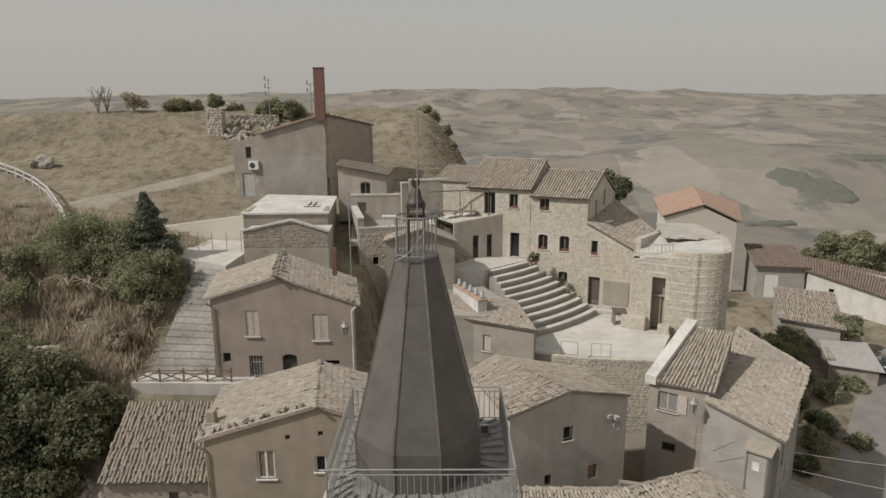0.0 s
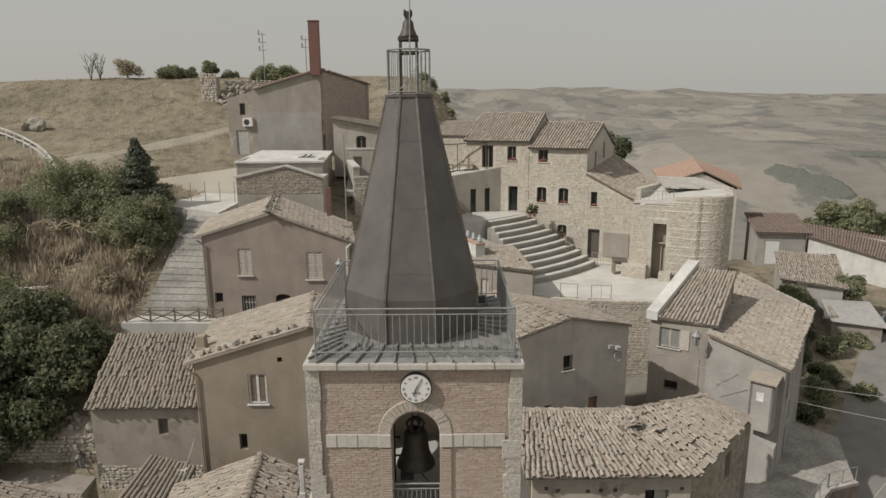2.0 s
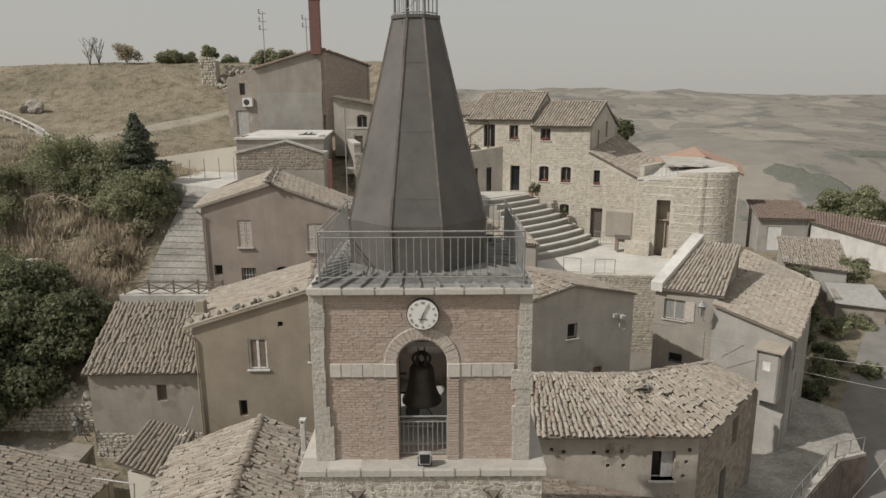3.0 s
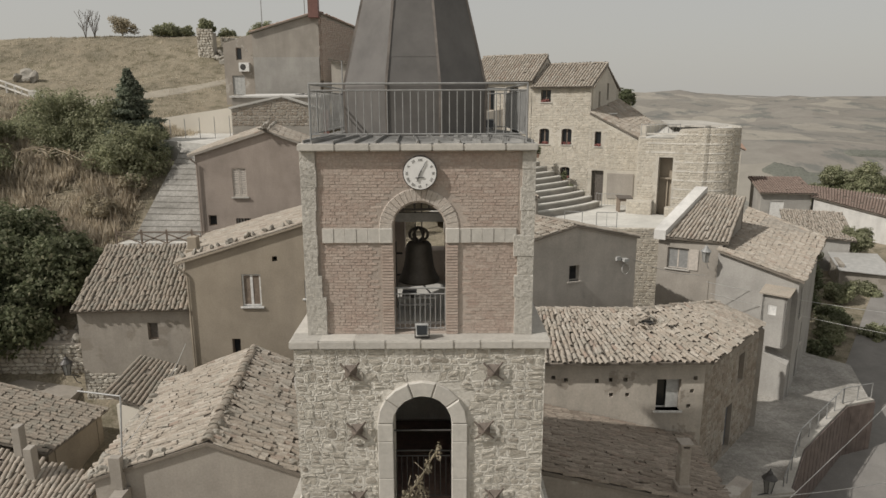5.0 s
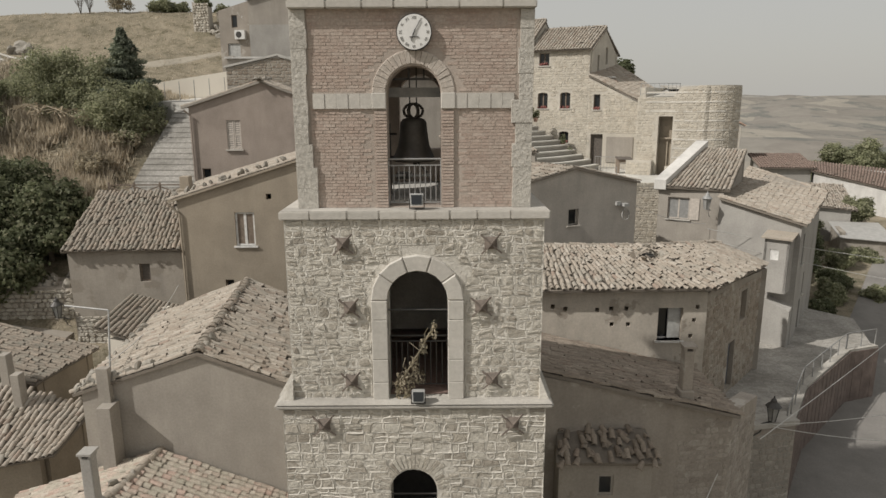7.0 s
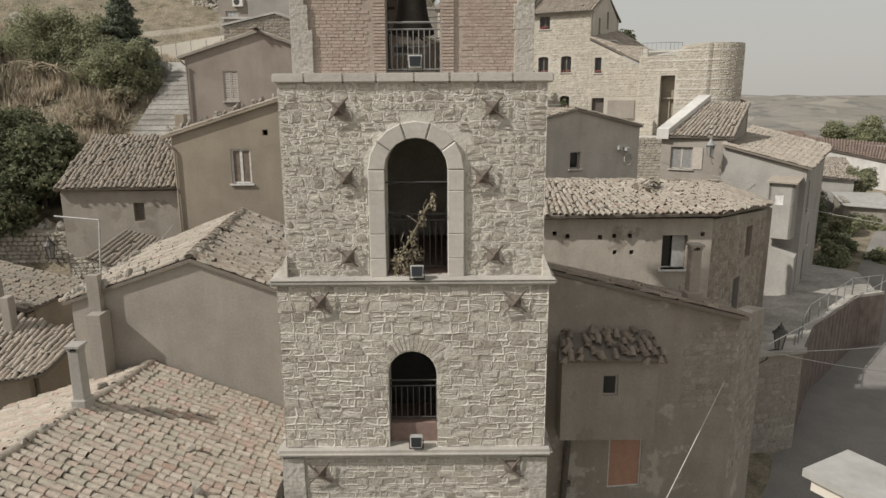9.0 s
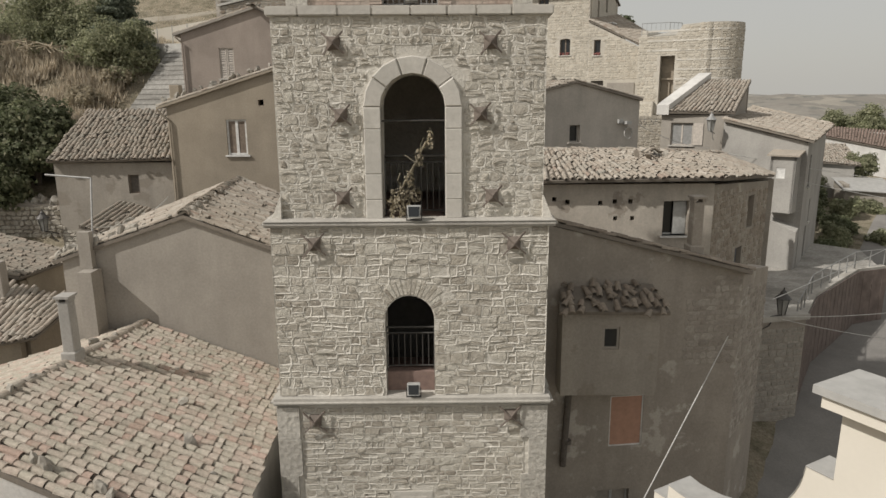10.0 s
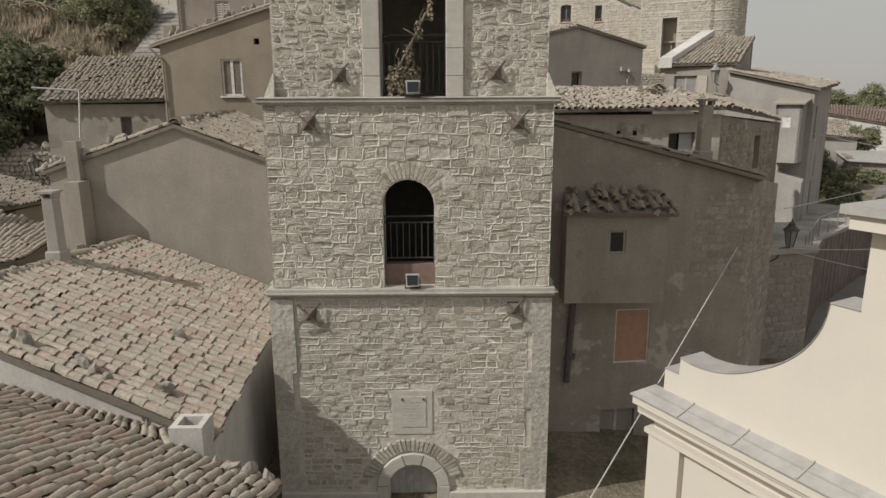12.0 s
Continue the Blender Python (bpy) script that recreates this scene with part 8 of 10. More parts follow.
blk = house("house", "low rendered house with a worn tile edge", BL_, 18.5, [[(0, 23.5), (4.35, 22.6)], 22.6, 23.0, 23.5], M_RUINWALL, [[(2.0, 2.9, 20.7, 22.1, 0.2)], (), (), ()])
black_core(blk, BL_, 19, 22.4)
window(blk, BL_[0], BL_[1], 2.0, 2.9, 20.7, 22.0, 0.15, M_WOOD, False, 2)
tile_roof(blk, "roof", [(-9.3, 44.6, 23.6), (-4.5, 44.6, 22.7), (-4.2, 49, 22.95), (-9.4, 49, 23.75)], 60, None, M_TILE, seed=125)

# white roof terrace and the stone gable under it
wt = house("house", "flat-roofed building with a white waterproofed terrace", [(-15.7, 37.9), (-8.95, 38.2), (-9.4, 45.2), (-15.9, 46.5)], 15.5, [20.35, 20.6, 20.6, 20.6], M_GREY)
bm = bmesh.new()
q = [(-15.85, 37.75), (-8.8, 38.05), (-9.3, 45.4), (-16.0, 46.7)]
hexa(bm, [(*q[0], 20.36), (*q[1], 20.36), (*q[2], 20.62), (*q[3], 20.62)], [(*q[0], 20.5), (*q[1], 20.5), (*q[2], 20.78), (*q[3], 20.78)])
part("white_roof", bm, M_WHITE, wt, "bright white roof membrane")
for k in range(4):
    bm = bmesh.new()
    beam(bm, (-11.0 + 0.45 * (k % 2), 40.6 + 0.0 * k, 20.62) if k < 2 else (-11.3, 40.2 + 0.9 * (k - 2), 20.62), (-11.0 + 0.45 * (k % 2), 42.2, 20.72) if k < 2 else (-9.9, 40.2 + 0.9 * (k - 2), 20.62), 0.06, 0.06)
    part("pipe_frame", bm, M_DARKIRON, wt)
sg = house("house", "old stone gable house with a white coping", [(-14.9, 35.0), (-8.4, 35.0), (-8.5, 37.8), (-15.0, 37.7)], 14.0, [[(0, 19.5), (3.75, 20.3), (6.5, 19.45)], 19.4, 19.4, 19.4], M_RUINWALL)
stone_face(sg, (-14.9, 35.0), (-8.4, 35.0), 18.3, [(0, 19.5), (3.75, 20.3), (6.5, 19.45)], 130, (), 60, 0.14, 0.26, meshes=rough_stones(M_BARE_STONE, 6, 131), material=M_BARE_STONE)
for a, b in (((-15.05, 19.58), (-11.15, 20.42)), ((-11.15, 20.42), (-8.3, 19.53))):
    bm = bmesh.new()
    beam(bm, (a[0], 35.1, a[1]), (b[0], 35.1, b[1]), 0.45, 0.14)
    part("coping", bm, M_CONCRETE, sg)
bm = bmesh.new()
hexa(bm, [(-14.9, 35.3, 19.3), (-8.4, 35.3, 19.3), (-8.5, 37.9, 19.3), (-15, 37.8, 19.3)], [(-14.9, 35.3, 19.5), (-8.4, 35.3, 19.5), (-8.5, 37.9, 19.5), (-15, 37.8, 19.5)])
part("flat_roof", bm, M_CONCRETE, sg)
bm = bmesh.new()
box(bm, -7.15, -6.85, 29.2, 29.5, 17.6, 19.5)
solo("red_chimney", bm, M_CHIMNEY, "square red-brown chimney on the pink house roof", "chimney")
for x, y, z in ((-6.5, 33.5, 22.8),):
    bm = bmesh.new()
    bar(bm, (x, y, 11.5), (x, y, z), 0.05)
    solo("utility_pole", bm, M_IRON, "thin grey utility pole in the alley", "pole")

# red-roofed house and white houses lower down
rr = house("house", "cream house with an orange tile roof below the hill", [(28.3, 67.3), (37.4, 67.3), (43.5, 82.5), (32.3, 82.5)], 2.0, [[(0, 14.8), (4.6, 16.1), (9.1, 14.0)], 14, [(0, 14), (6, 16.1), (11.2, 14.6)], 14.7], M_CREAM)
tile_roof(rr, "roof_left", [(27.8, 67.1, 14.95), (31.6, 83, 14.9), (37.5, 83, 16.5), (33.0, 67.1, 16.4)], 0, None, M_TILE_RED, 0.3, 0.4, 0.2, seed=140)
tile_roof(rr, "roof_right", [(37.8, 67.1, 14.15), (44.3, 83, 14.1), (37.5, 83, 16.5), (33.0, 67.1, 16.4)], 0, None, M_TILE_RED, 0.3, 0.4, 0.2, seed=141)
w1 = house("house", "white-washed house with a dark red tile roof", [(38.6, 63.6), (44.0, 62.6), (46.0, 69.5), (40.5, 70.5)], 1.0, [9.3, [(0, 9.3), (7.2, 10.3)], 10.3, [(0, 10.3), (7.2, 9.3)]], M_OFFWHITE, [[(1.0, 2.6, 5.5, 8.4)], (), (), ()])
window(w1, (38.6, 63.6), (44.0, 62.6), 1.0, 2.6, 5.5, 8.4, 0.05, M_FRAME, False, 1, blind=M_FRAME)
tile_roof(w1, "roof", [(38.2, 63.2, 9.4), (44.4, 62.1, 9.4), (46.4, 69.8, 10.5), (40.2, 70.9, 10.5)], 0, None, M_TILE_RUSSET, 0.3, 0.4, 0.2, seed=142)
w2 = house("house", "long white house with a dark red tile roof along the street", [(44.2, 62.3), (50.4, 54.9), (53.0, 57.2), (46.0, 65.6)], -1.0, [[(0, 9.0), (9.65, 7.1)], [(0, 7.1), (3.5, 9.0)], [(0, 9.0), (10.9, 9.7)], [(0, 9.7), (3.8, 9.0)]], M_WHITE, [[(2.5, 3.1, 6.9, 7.4), (7.0, 7.8, 2.5, 4.4)], (), (), ()])
tile_roof(w2, "roof", [(43.8, 62.3, 9.1), (50.7, 54.3, 7.2), (53.8, 57.6, 9.2), (45.5, 66.0, 9.9)], 0, None, M_TILE_RUSSET, 0.3, 0.4, 0.2, seed=143)
old = house("shed", "ruined stone shed with a sagging grey roof", [(35.2, 50.5), (40.0, 48.0), (43.0, 55.0), (38.0, 57.5)], 0.0, [7.0, 6.5, 8.0, 7.5], M_OFFWHITE, category="shed")
tile_roof(old, "roof", [(34.8, 50.2, 7.2), (40.3, 47.5, 6.8), (43.5, 55.5, 8.3), (38.0, 58, 8.3)], 0, None, M_TILE, 0.22, 0.36, 2.0, seed=144)
ruin2 = house("shed", "ruined shed of stained render with a rusty sheet roof", [(36.5, 43.5), (40.2, 42.0), (42.0, 47.0), (38.2, 48.0)], 0.0, [5.0, 4.8, 5.5, 5.5], M_DULL, category="shed")
bm = bmesh.new()
hexa(bm, [(36.2, 43.2, 5.05), (40.5, 41.6, 4.85), (42.2, 47.2, 5.6), (38.0, 48.2, 5.6)], [(36.2, 43.2, 5.12), (40.5, 41.6, 4.92), (42.2, 47.2, 5.67), (38.0, 48.2, 5.67)])
part("sheet_roof", bm, M_ZINC, ruin2, "rust-streaked sheet roof")

# ---- lanes, walls and street ----
def ribbon(name, pts, widths, lift, material, label, category, flat=None):
    """A strip laid on the ground along plan points."""
    bm = bmesh.new()
    fine = []
    for (a, wa), (b, wb) in zip(zip(pts, widths), list(zip(pts, widths))[1:]):
        n = max(2, int((Vector(b) - Vector(a)).length / 0.8))
        for i in range(n):
            fine.append((Vector(a).lerp(Vector(b), i / n), wa + (wb - wa) * i / n))
    fine.append((Vector(pts[-1]), widths[-1]))
    rows = []
    for i, (p, wd) in enumerate(fine):
        d = (fine[min(i + 1, len(fine) - 1)][0] - fine[max(i - 1, 0)][0]).normalized()
        s = Vector((-d.y, d.x))
        rows.append([bm.verts.new((*(p + s * wd * k), (ground_z(*(p + s * wd * k)) if flat is None else flat) + (lift if abs(k) < 0.45 else -0.12))) for k in (-0.5, -0.36, -0.18, 0, 0.18, 0.36, 0.5)])
    for a, b in zip(rows, rows[1:]):
        for k in range(6):
            bm.faces.new((a[k], b[k], b[k + 1], a[k + 1]))
    bmesh.ops.recalc_face_normals(bm, faces=bm.faces)
    return solo(name, bm, material, label, category, "structure", True)


M_TRACK = plaster("bare_track_earth", (0.34, 0.295, 0.22), 0.5)


def cobbles(name, base):
    """Small worn setts: each cell its own grey, with sunk joints and broad stains."""
    m, n, l, b = nodes_of(name)
    vo = n.new("ShaderNodeTexVoronoi")
    vo.inputs["Scale"].default_value = 6.5
    ve = n.new("ShaderNodeTexVoronoi")
    ve.feature = "DISTANCE_TO_EDGE"
    ve.inputs["Scale"].default_value = 6.5
    geo = n.new("ShaderNodeNewGeometry")
    l.new(geo.outputs["Position"], vo.inputs["Vector"])
    l.new(geo.outputs["Position"], ve.inputs["Vector"])
    sep = n.new("ShaderNodeSeparateColor")
    l.new(vo.outputs["Color"], sep.inputs["Color"])
    r = ramp_node(n, [(0.0, scaled(base, 0.85)), (0.5, base), (1.0, scaled(base, 1.12))])
    l.new(sep.outputs["Red"], r.inputs["Fac"])
    big = noise_node(n, l, 0.5, 6, 0.65, "World")
    r2 = ramp_node(n, [(0.32, (0.66, 0.65, 0.62)), (0.62, (1.12, 1.12, 1.12))])
    l.new(big.outputs["Fac"], r2.inputs["Fac"])
    c = mix_node(n, l, 1.0, r.outputs["Color"], r2.outputs["Color"], "MULTIPLY")
    re = ramp_node(n, [(0.0, (0.78, 0.78, 0.78)), (0.12, (1, 1, 1))])
    l.new(ve.outputs["Distance"], re.inputs["Fac"])
    l.new(mix_node(n, l, 1.0, c, re.outputs["Color"], "MULTIPLY"), b.inputs["Base Color"])
    b.inputs["Roughness"].default_value = 0.85
    bump_node(n, l, re.outputs["Color"], 0.6, 0.03, b)
    return m


M_COBBLE = cobbles("worn_cobbles", (0.37, 0.345, 0.305))
ribbon("dirt_track", [(-29.0, 39.6), (-31.2, 43), (-33.0, 46.5), (-32.3, 49.3), (-30.2, 51.7), (-27.1, 54.1), (-24.3, 56.3), (-21.5, 58.9)], [3.0, 4.2, 5.4, 4.6, 3.2, 2.4, 2.0, 1.7], 0.05, M_TRACK, "pale bare-earth track across the hillside", "track")
ribbon("street", [(9, -6), (13.5, 4), (20, 13.5), (29, 25), (38, 37), (46, 47), (52, 52)], [7, 7, 7, 6.5, 6, 6, 6], 0.1, M_ASPHALT, "grey asphalt street below the houses", "street")
LANE = [(10.7, 8.7), (14.1, 9.55), (16.85, 13.5), (21.4, 17.8), (23.3, 18.4), (25.6, 24.0), (22.0, 29), (17.5, 24.5), (15.5, 17), (10.9, 10.9)]
bm = bmesh.new()
hexa(bm, [(x, y, -1.5) for x, y in LANE], [(x, y, 4.25 - 0.02 * max(0, y - 12)) for x, y in LANE])
solo("upper_lane", bm, M_COBBLE, "worn grey cobbled lane above the retaining wall", "lane", "structure")
rw = thing("retaining_wall", "dark rubble retaining wall under the lane", "wall", (12.5, 9, 0))
stone_face(rw, (10.6, 8.6), (14.15, 9.3), -1.0, 4.6, 150, (), 60, 0.14, 0.3, meshes=stone_meshes(M_ROCK, 6, 151), material=M_ROCK)
bm = bmesh.new()
wall(bm, (10.6, 8.6), (14.15, 9.3), -1.5, 4.75, 0.45)
part("wall", bm, M_GREYBROWN, rw)
bm = bmesh.new()
wall(bm, place_on((10.6, 8.6), (14.15, 9.3), 1.2, 0.1), place_on((10.6, 8.6), (14.15, 9.3), 3.7, 0.1), 4.75, 4.95, 0.8)
part("coping", bm, M_LEDGE, rw)
LF = [(14.1, 9.45), (16.9, 13.4), (21.45, 17.7), (23.3, 18.3)]
pf = thing("panel_fence", "red-brown corrugated panel fence above the street", "fence", (19, 15, 1))
for a, b in zip(LF, LF[1:]):
    ln = (Vector(b) - Vector(a)).length
    n = int(ln / 0.28)
    for k in range(n):
        bm = bmesh.new()
        slab_on(bm, a, b, ln * k / n + 0.004, ln * (k + 1) / n - 0.004, 0.2, 4.35, 0.02, 0.07 + 0.01 * (k % 2))
        part("panel", bm, M_BROWNWALL, pf)
    bm = bmesh.new()
    wall(bm, a, b, 4.25, 4.46, 0.34)
    part("coping", bm, M_LEDGE, pf)
    m = max(2, int(ln / 1.1))
    for k in range(m + 1):
        c = place_on(a, b, ln * k / m, -0.2)
        bm = bmesh.new()
        bar(bm, (*c, 4.45), (*c, 5.3), 0.028)
        part("post", bm, M_IRON, pf)
    for z in (5.3,):
        bm = bmesh.new()
        bar(bm, (*place_on(a, b, 0, -0.2), z), (*place_on(a, b, ln, -0.2), z), 0.022)
        part("rail", bm, M_IRON, pf)


def lantern(x, y, z, dx, dy, label="black iron street lantern on a scrolled wall bracket", iron=None):
    iron = iron or M_DARKIRON
    t = thing("wall_lantern", label, "lantern", (x, y, z), "street lanterns")
    cx, cy = x + dx, y + dy
    bm = bmesh.new()
    tube(bm, [(x, y, z), (x + dx * 0.5, y + dy * 0.5, z + 0.1), (cx, cy, z + 0.12)], 0.03)
    part("bracket", bm, iron, t)
    bm = bmesh.new()
    tube(bm, [(x, y, z - 0.35), (x + dx * 0.35, y + dy * 0.35, z - 0.25), (x + dx * 0.55, y + dy * 0.55, z + 0.06)], 0.02)
    part("scroll", bm, iron, t)
    for k in range(6):
        a = 2 * math.pi * k / 6
        bm = bmesh.new()
        bar(bm, (cx + 0.13 * math.cos(a), cy + 0.13 * math.sin(a), z + 0.15), (cx + 0.24 * math.cos(a), cy + 0.24 * math.sin(a), z + 0.75), 0.016, 5)
        part("cage_bar", bm, iron, t)
    bm = bmesh.new()
    lathe(bm, [(0.12, 0), (0.22, 0.6)], (cx, cy, z + 0.15), 6)
    part("glass", bm, M_LAMPGLASS, t)
    bm = bmesh.new()
    lathe(bm, [(0.29, 0), (0.26, 0.04), (0.12, 0.18), (0.1, 0.26), (0.03, 0.33), (0.02, 0.42)], (cx, cy, z + 0.75), 12)
    part("cap", bm, iron, t)


M_LAMPGLASS = simple("dusty_lamp_glass", (0.30, 0.30, 0.28), 0.3)
lantern(12.35, 8.9, 4.85, 0.75, 0.2)
lantern(15.6, 22.3, 11.0, -0.45, -0.55, "pale street lantern on a wall bracket", M_IRON)
lantern(-17.2, 16.1, 6.9, -0.55, -0.1, "grey street lantern on the shed corner")
lantern(-5.9, 26.4, 14.4, 0.0, -0.55, "pale street lantern on the pink wall", M_IRON)

M_LANE = cobbles("grey_lane_cobbles", (0.28, 0.265, 0.235))
# stepped lane on the left, its landing and fence
lane = thing("stepped_lane", "broad cobbled lane of shallow steps beside the pink house", "steps", (-17, 29, 11))
for k in range(16):
    u0, u1 = k / 16, (k + 1) / 16
    a, b = Vector((-19.2, 27.1)).lerp(Vector((-18.9, 35.4)), u0), Vector((-14.9, 26.9)).lerp(Vector((-16.4, 34.4)), u0)
    c, d = Vector((-14.9, 26.9)).lerp(Vector((-16.4, 34.4)), u1), Vector((-19.2, 27.1)).lerp(Vector((-18.9, 35.4)), u1)
    z = 11.5 + 5.2 * u0
    bm = bmesh.new()
    hexa(bm, [(*a, z - 1.5), (*b, z - 1.5), (*c, z - 1.5), (*d, z - 1.5)], [(*a, z), (*b, z), (*c, z + 0.305), (*d, z + 0.305)])
    part("tread", bm, M_LANE, lane)
    bm = bmesh.new()
    n = (b - a).normalized()
    beam(bm, (*a, z - 0.03), (*b, z - 0.03), 0.14, 0.09)
    part("step_edge", bm, M_LANE, lane)
bm = bmesh.new()
LD = [(-19.9, 25.6), (-12.2, 25.4), (-12.0, 27.2), (-19.6, 27.2)]
hexa(bm, [(x, y, 7.0) for x, y in LD], [(x, y, 11.4) for x, y in LD])
solo("lane_landing", bm, M_CONCRETE, "pale concrete landing at the foot of the lane", "landing", "structure")
wf = thing("timber_fence", "rough timber fence of posts and crossed rails", "fence", (-17, 25.6, 11.4))
for k in range(5):
    x = -19.6 + 1.55 * k
    bm = bmesh.new()
    beam(bm, (x, 25.75, 11.3), (x, 25.75, 12.35), 0.09, 0.09)
    part("post", bm, M_WOOD, wf)
    if k < 4:
        for z0, z1 in ((12.2, 12.2), (11.5, 12.15), (12.1, 11.5)):
            bm = bmesh.new()
            beam(bm, (x, 25.72, z0), (x + 1.55, 25.72, z1), 0.05, 0.07)
            part("rail", bm, M_WOOD, wf)
bm = bmesh.new()
wall(bm, (-26.0, 42.6), (-15.9, 41.6), 15.5, [(0, 18.35), (10.1, 19.75)], 0.35)
solo("boundary_wall", bm, M_CREAM, "long cream rendered boundary wall below the hill", "wall")
bm = bmesh.new()
hexa(bm, [(-24.4, 38.4, 15), (-16.2, 34.4, 15), (-15.6, 37.6, 15), (-16.5, 41.5, 15), (-25.5, 42.4, 15)], [(-24.4, 38.4, 17.35), (-16.2, 34.4, 17.0), (-15.6, 37.6, 17.3), (-16.5, 41.5, 17.5), (-25.5, 42.4, 17.5)])
solo("upper_pavement", bm, M_CONCRETE, "pale concrete pavement at the top of the lane", "paving", "structure")
mf = thing("mesh_fence", "thin metal posts of a wire fence by the wall", "fence", (-19, 38.5, 17.3))
for k in range(6):
    x, y = -22.5 + 1.3 * k, 39.6 - 0.35 * k
    bm = bmesh.new()
    bar(bm, (x, y, 17.2), (x, y, 18.6 + 0.08 * k), 0.03)
    part("post", bm, M_IRON, mf)
HF = [(-53.0, 60), (-50.4, 58.6), (-47.9, 57), (-45.2, 55.6), (-42.5, 54), (-38.6, 49.9), (-36.2, 46.5), (-33.8, 43.1), (-31.3, 39.7), (-30.3, 38.4)]
hf = thing("hill_fence", "white-grey timber rail fence along the hill track", "fence", (-36, 43, 22))
tops = []
for (a, b) in zip(HF, HF[1:]):
    za, zb = ground_z(*a), ground_z(*b)
    for k in range(2):
        p = Vector(a).lerp(Vector(b), k / 2)
        zz = ground_z(*p)
        bm = bmesh.new()
        beam(bm, (p.x, p.y, zz - 0.3), (p.x, p.y, zz + 1.1), 0.16, 0.16)
        part("post", bm, M_CONCRETE, hf)
    for dz in (0.5, 1.02):
        bm = bmesh.new()
        beam(bm, (*a, za + dz), (*b, zb + dz), 0.11, 0.15)
        part("rail", bm, M_CONCRETE, hf)

# overhead cables
for n, (p, q, sag) in enumerate((((15.0, 21.0, 10.2), (40.0, 20.0, 7.6), 0.7), ((15.2, 20.8, 9.6), (40.0, 18.0, 6.0), 0.7), ((8.55, 3.45, 6.25), (-2.05, -9.2, -0.3), 0.1), ((13.0, 8.8, 5.0), (34.0, 14.0, 7.5), 1.2), ((13.0, 8.8, 4.9), (27.0, 12.0, 2.7), 0.5), ((9.8, 3.65, 7.25), (31.0, 22.5, 7.0), 0.12), ((10.8, 20.5, 11.6), (15.5, 22.5, 10.2), 0.25), ((-9.7, 5.0, 9.2), (-11.9, 16.0, 8.6), 0.4))):
    bm = bmesh.new()
    p, q = Vector(p), Vector(q)
    tube(bm, [p.lerp(q, k / 16) - Vector((0, 0, sag * 4 * (k / 16) * (1 - k / 16))) for k in range(17)], 0.014, 5)
    solo("overhead_cable", bm, M_CABLE, "pale overhead cable strung between the houses", "cable", group="overhead cables")
tvp = thing("roof_aerial", "thin metal pole with a cross arm on the gabled house", "aerial", (-9.7, 4.9, 8.4))
for a, b in (((-9.75, 4.85, 6.8), (-10.1, 6.2, 10.5)), ((-10.1, 6.2, 10.5), (-11.6, 6.4, 10.6))):
    bm = bmesh.new()
    bar(bm, a, b, 0.03)
    part("pole" if a[2] < 8 else "cross_arm", bm, M_IRON, tvp)


# parked car on the lower street
def parked_car(x, y, z, heading):
    c = thing("car", "small dark grey hatchback parked on the street", "car", (x, y, z))
    rot = Matrix.Translation((x, y, z)) @ Matrix.Rotation(radians(heading), 4, "Z")

    def put(name, bm, material, parent, smooth=False):
        bmesh.ops.transform(bm, matrix=rot, verts=bm.verts)
        return part(name, bm, material, parent, "", smooth)

    bm = bmesh.new()
    side = [(-1.85, 0.3), (-1.9, 0.75), (-1.75, 0.95), (-1.5, 1.42), (-0.9, 1.5), (0.2, 1.47), (0.75, 1.0), (1.6, 0.88), (1.85, 0.65), (1.85, 0.3)]
    hexa(bm, [(-0.8 * (0.86 if v > 1.2 else 1), u, v) for u, v in side], [(0.8 * (0.86 if v > 1.2 else 1), u, v) for u, v in side])
    bmesh.ops.recalc_face_normals(bm, faces=bm.faces)
    bmesh.ops.bevel(bm, geom=bm.edges[:], offset=0.04, segments=2, affect="EDGES")
    body = put("body", bm, M_CARPAINT, c, True)
    for sx in (-1, 1):
        for wy in (-1.2, 1.2):
            bm = bmesh.new()
            bar(bm, (sx * 0.62, wy, 0.3), (sx * 0.83, wy, 0.3), 0.3, 18)
            wheel = put("wheel", bm, M_BLACK, c)
            bm = bmesh.new()
            bar(bm, (sx * 0.8, wy, 0.3), (sx * 0.845, wy, 0.3), 0.18, 14)
            put("rim", bm, M_PLASTIC, wheel)
        bm = bmesh.new()
        hexa(bm, [(sx * 0.72, -1.3, 1.0), (sx * 0.72, 0.55, 1.0), (sx * 0.71, 0.15, 1.38), (sx * 0.71, -1.2, 1.38)], [(sx * 0.815, -1.3, 1.0), (sx * 0.815, 0.55, 1.0), (sx * 0.71, 0.15, 1.39), (sx * 0.71, -1.2, 1.39)])
        put("side_window", bm, M_GLASS, body)
        bm = bmesh.new()
        box(bm, sx * 0.6 - 0.14, sx * 0.6 + 0.14, -1.93, -1.86, 0.7, 0.92)
        put("tail_light", bm, M_RED_BLIND, body)
    bm = bmesh.new()
    hexa(bm, [(-0.62, -1.77, 1.0), (0.62, -1.77, 1.0), (0.62, -1.7, 0.98), (-0.62, -1.7, 0.98)], [(-0.56, -1.56, 1.38), (0.56, -1.56, 1.38), (0.56, -1.5, 1.36), (-0.56, -1.5, 1.36)])
    put("rear_window", bm, M_GLASS, body)


M_CARPAINT = simple("dark_car_paint", (0.045, 0.05, 0.055), 0.3, 0.2, 0.08)
parked_car(43.4, 45.2, ground_z(43.4, 45.2) + 0.13, -38)


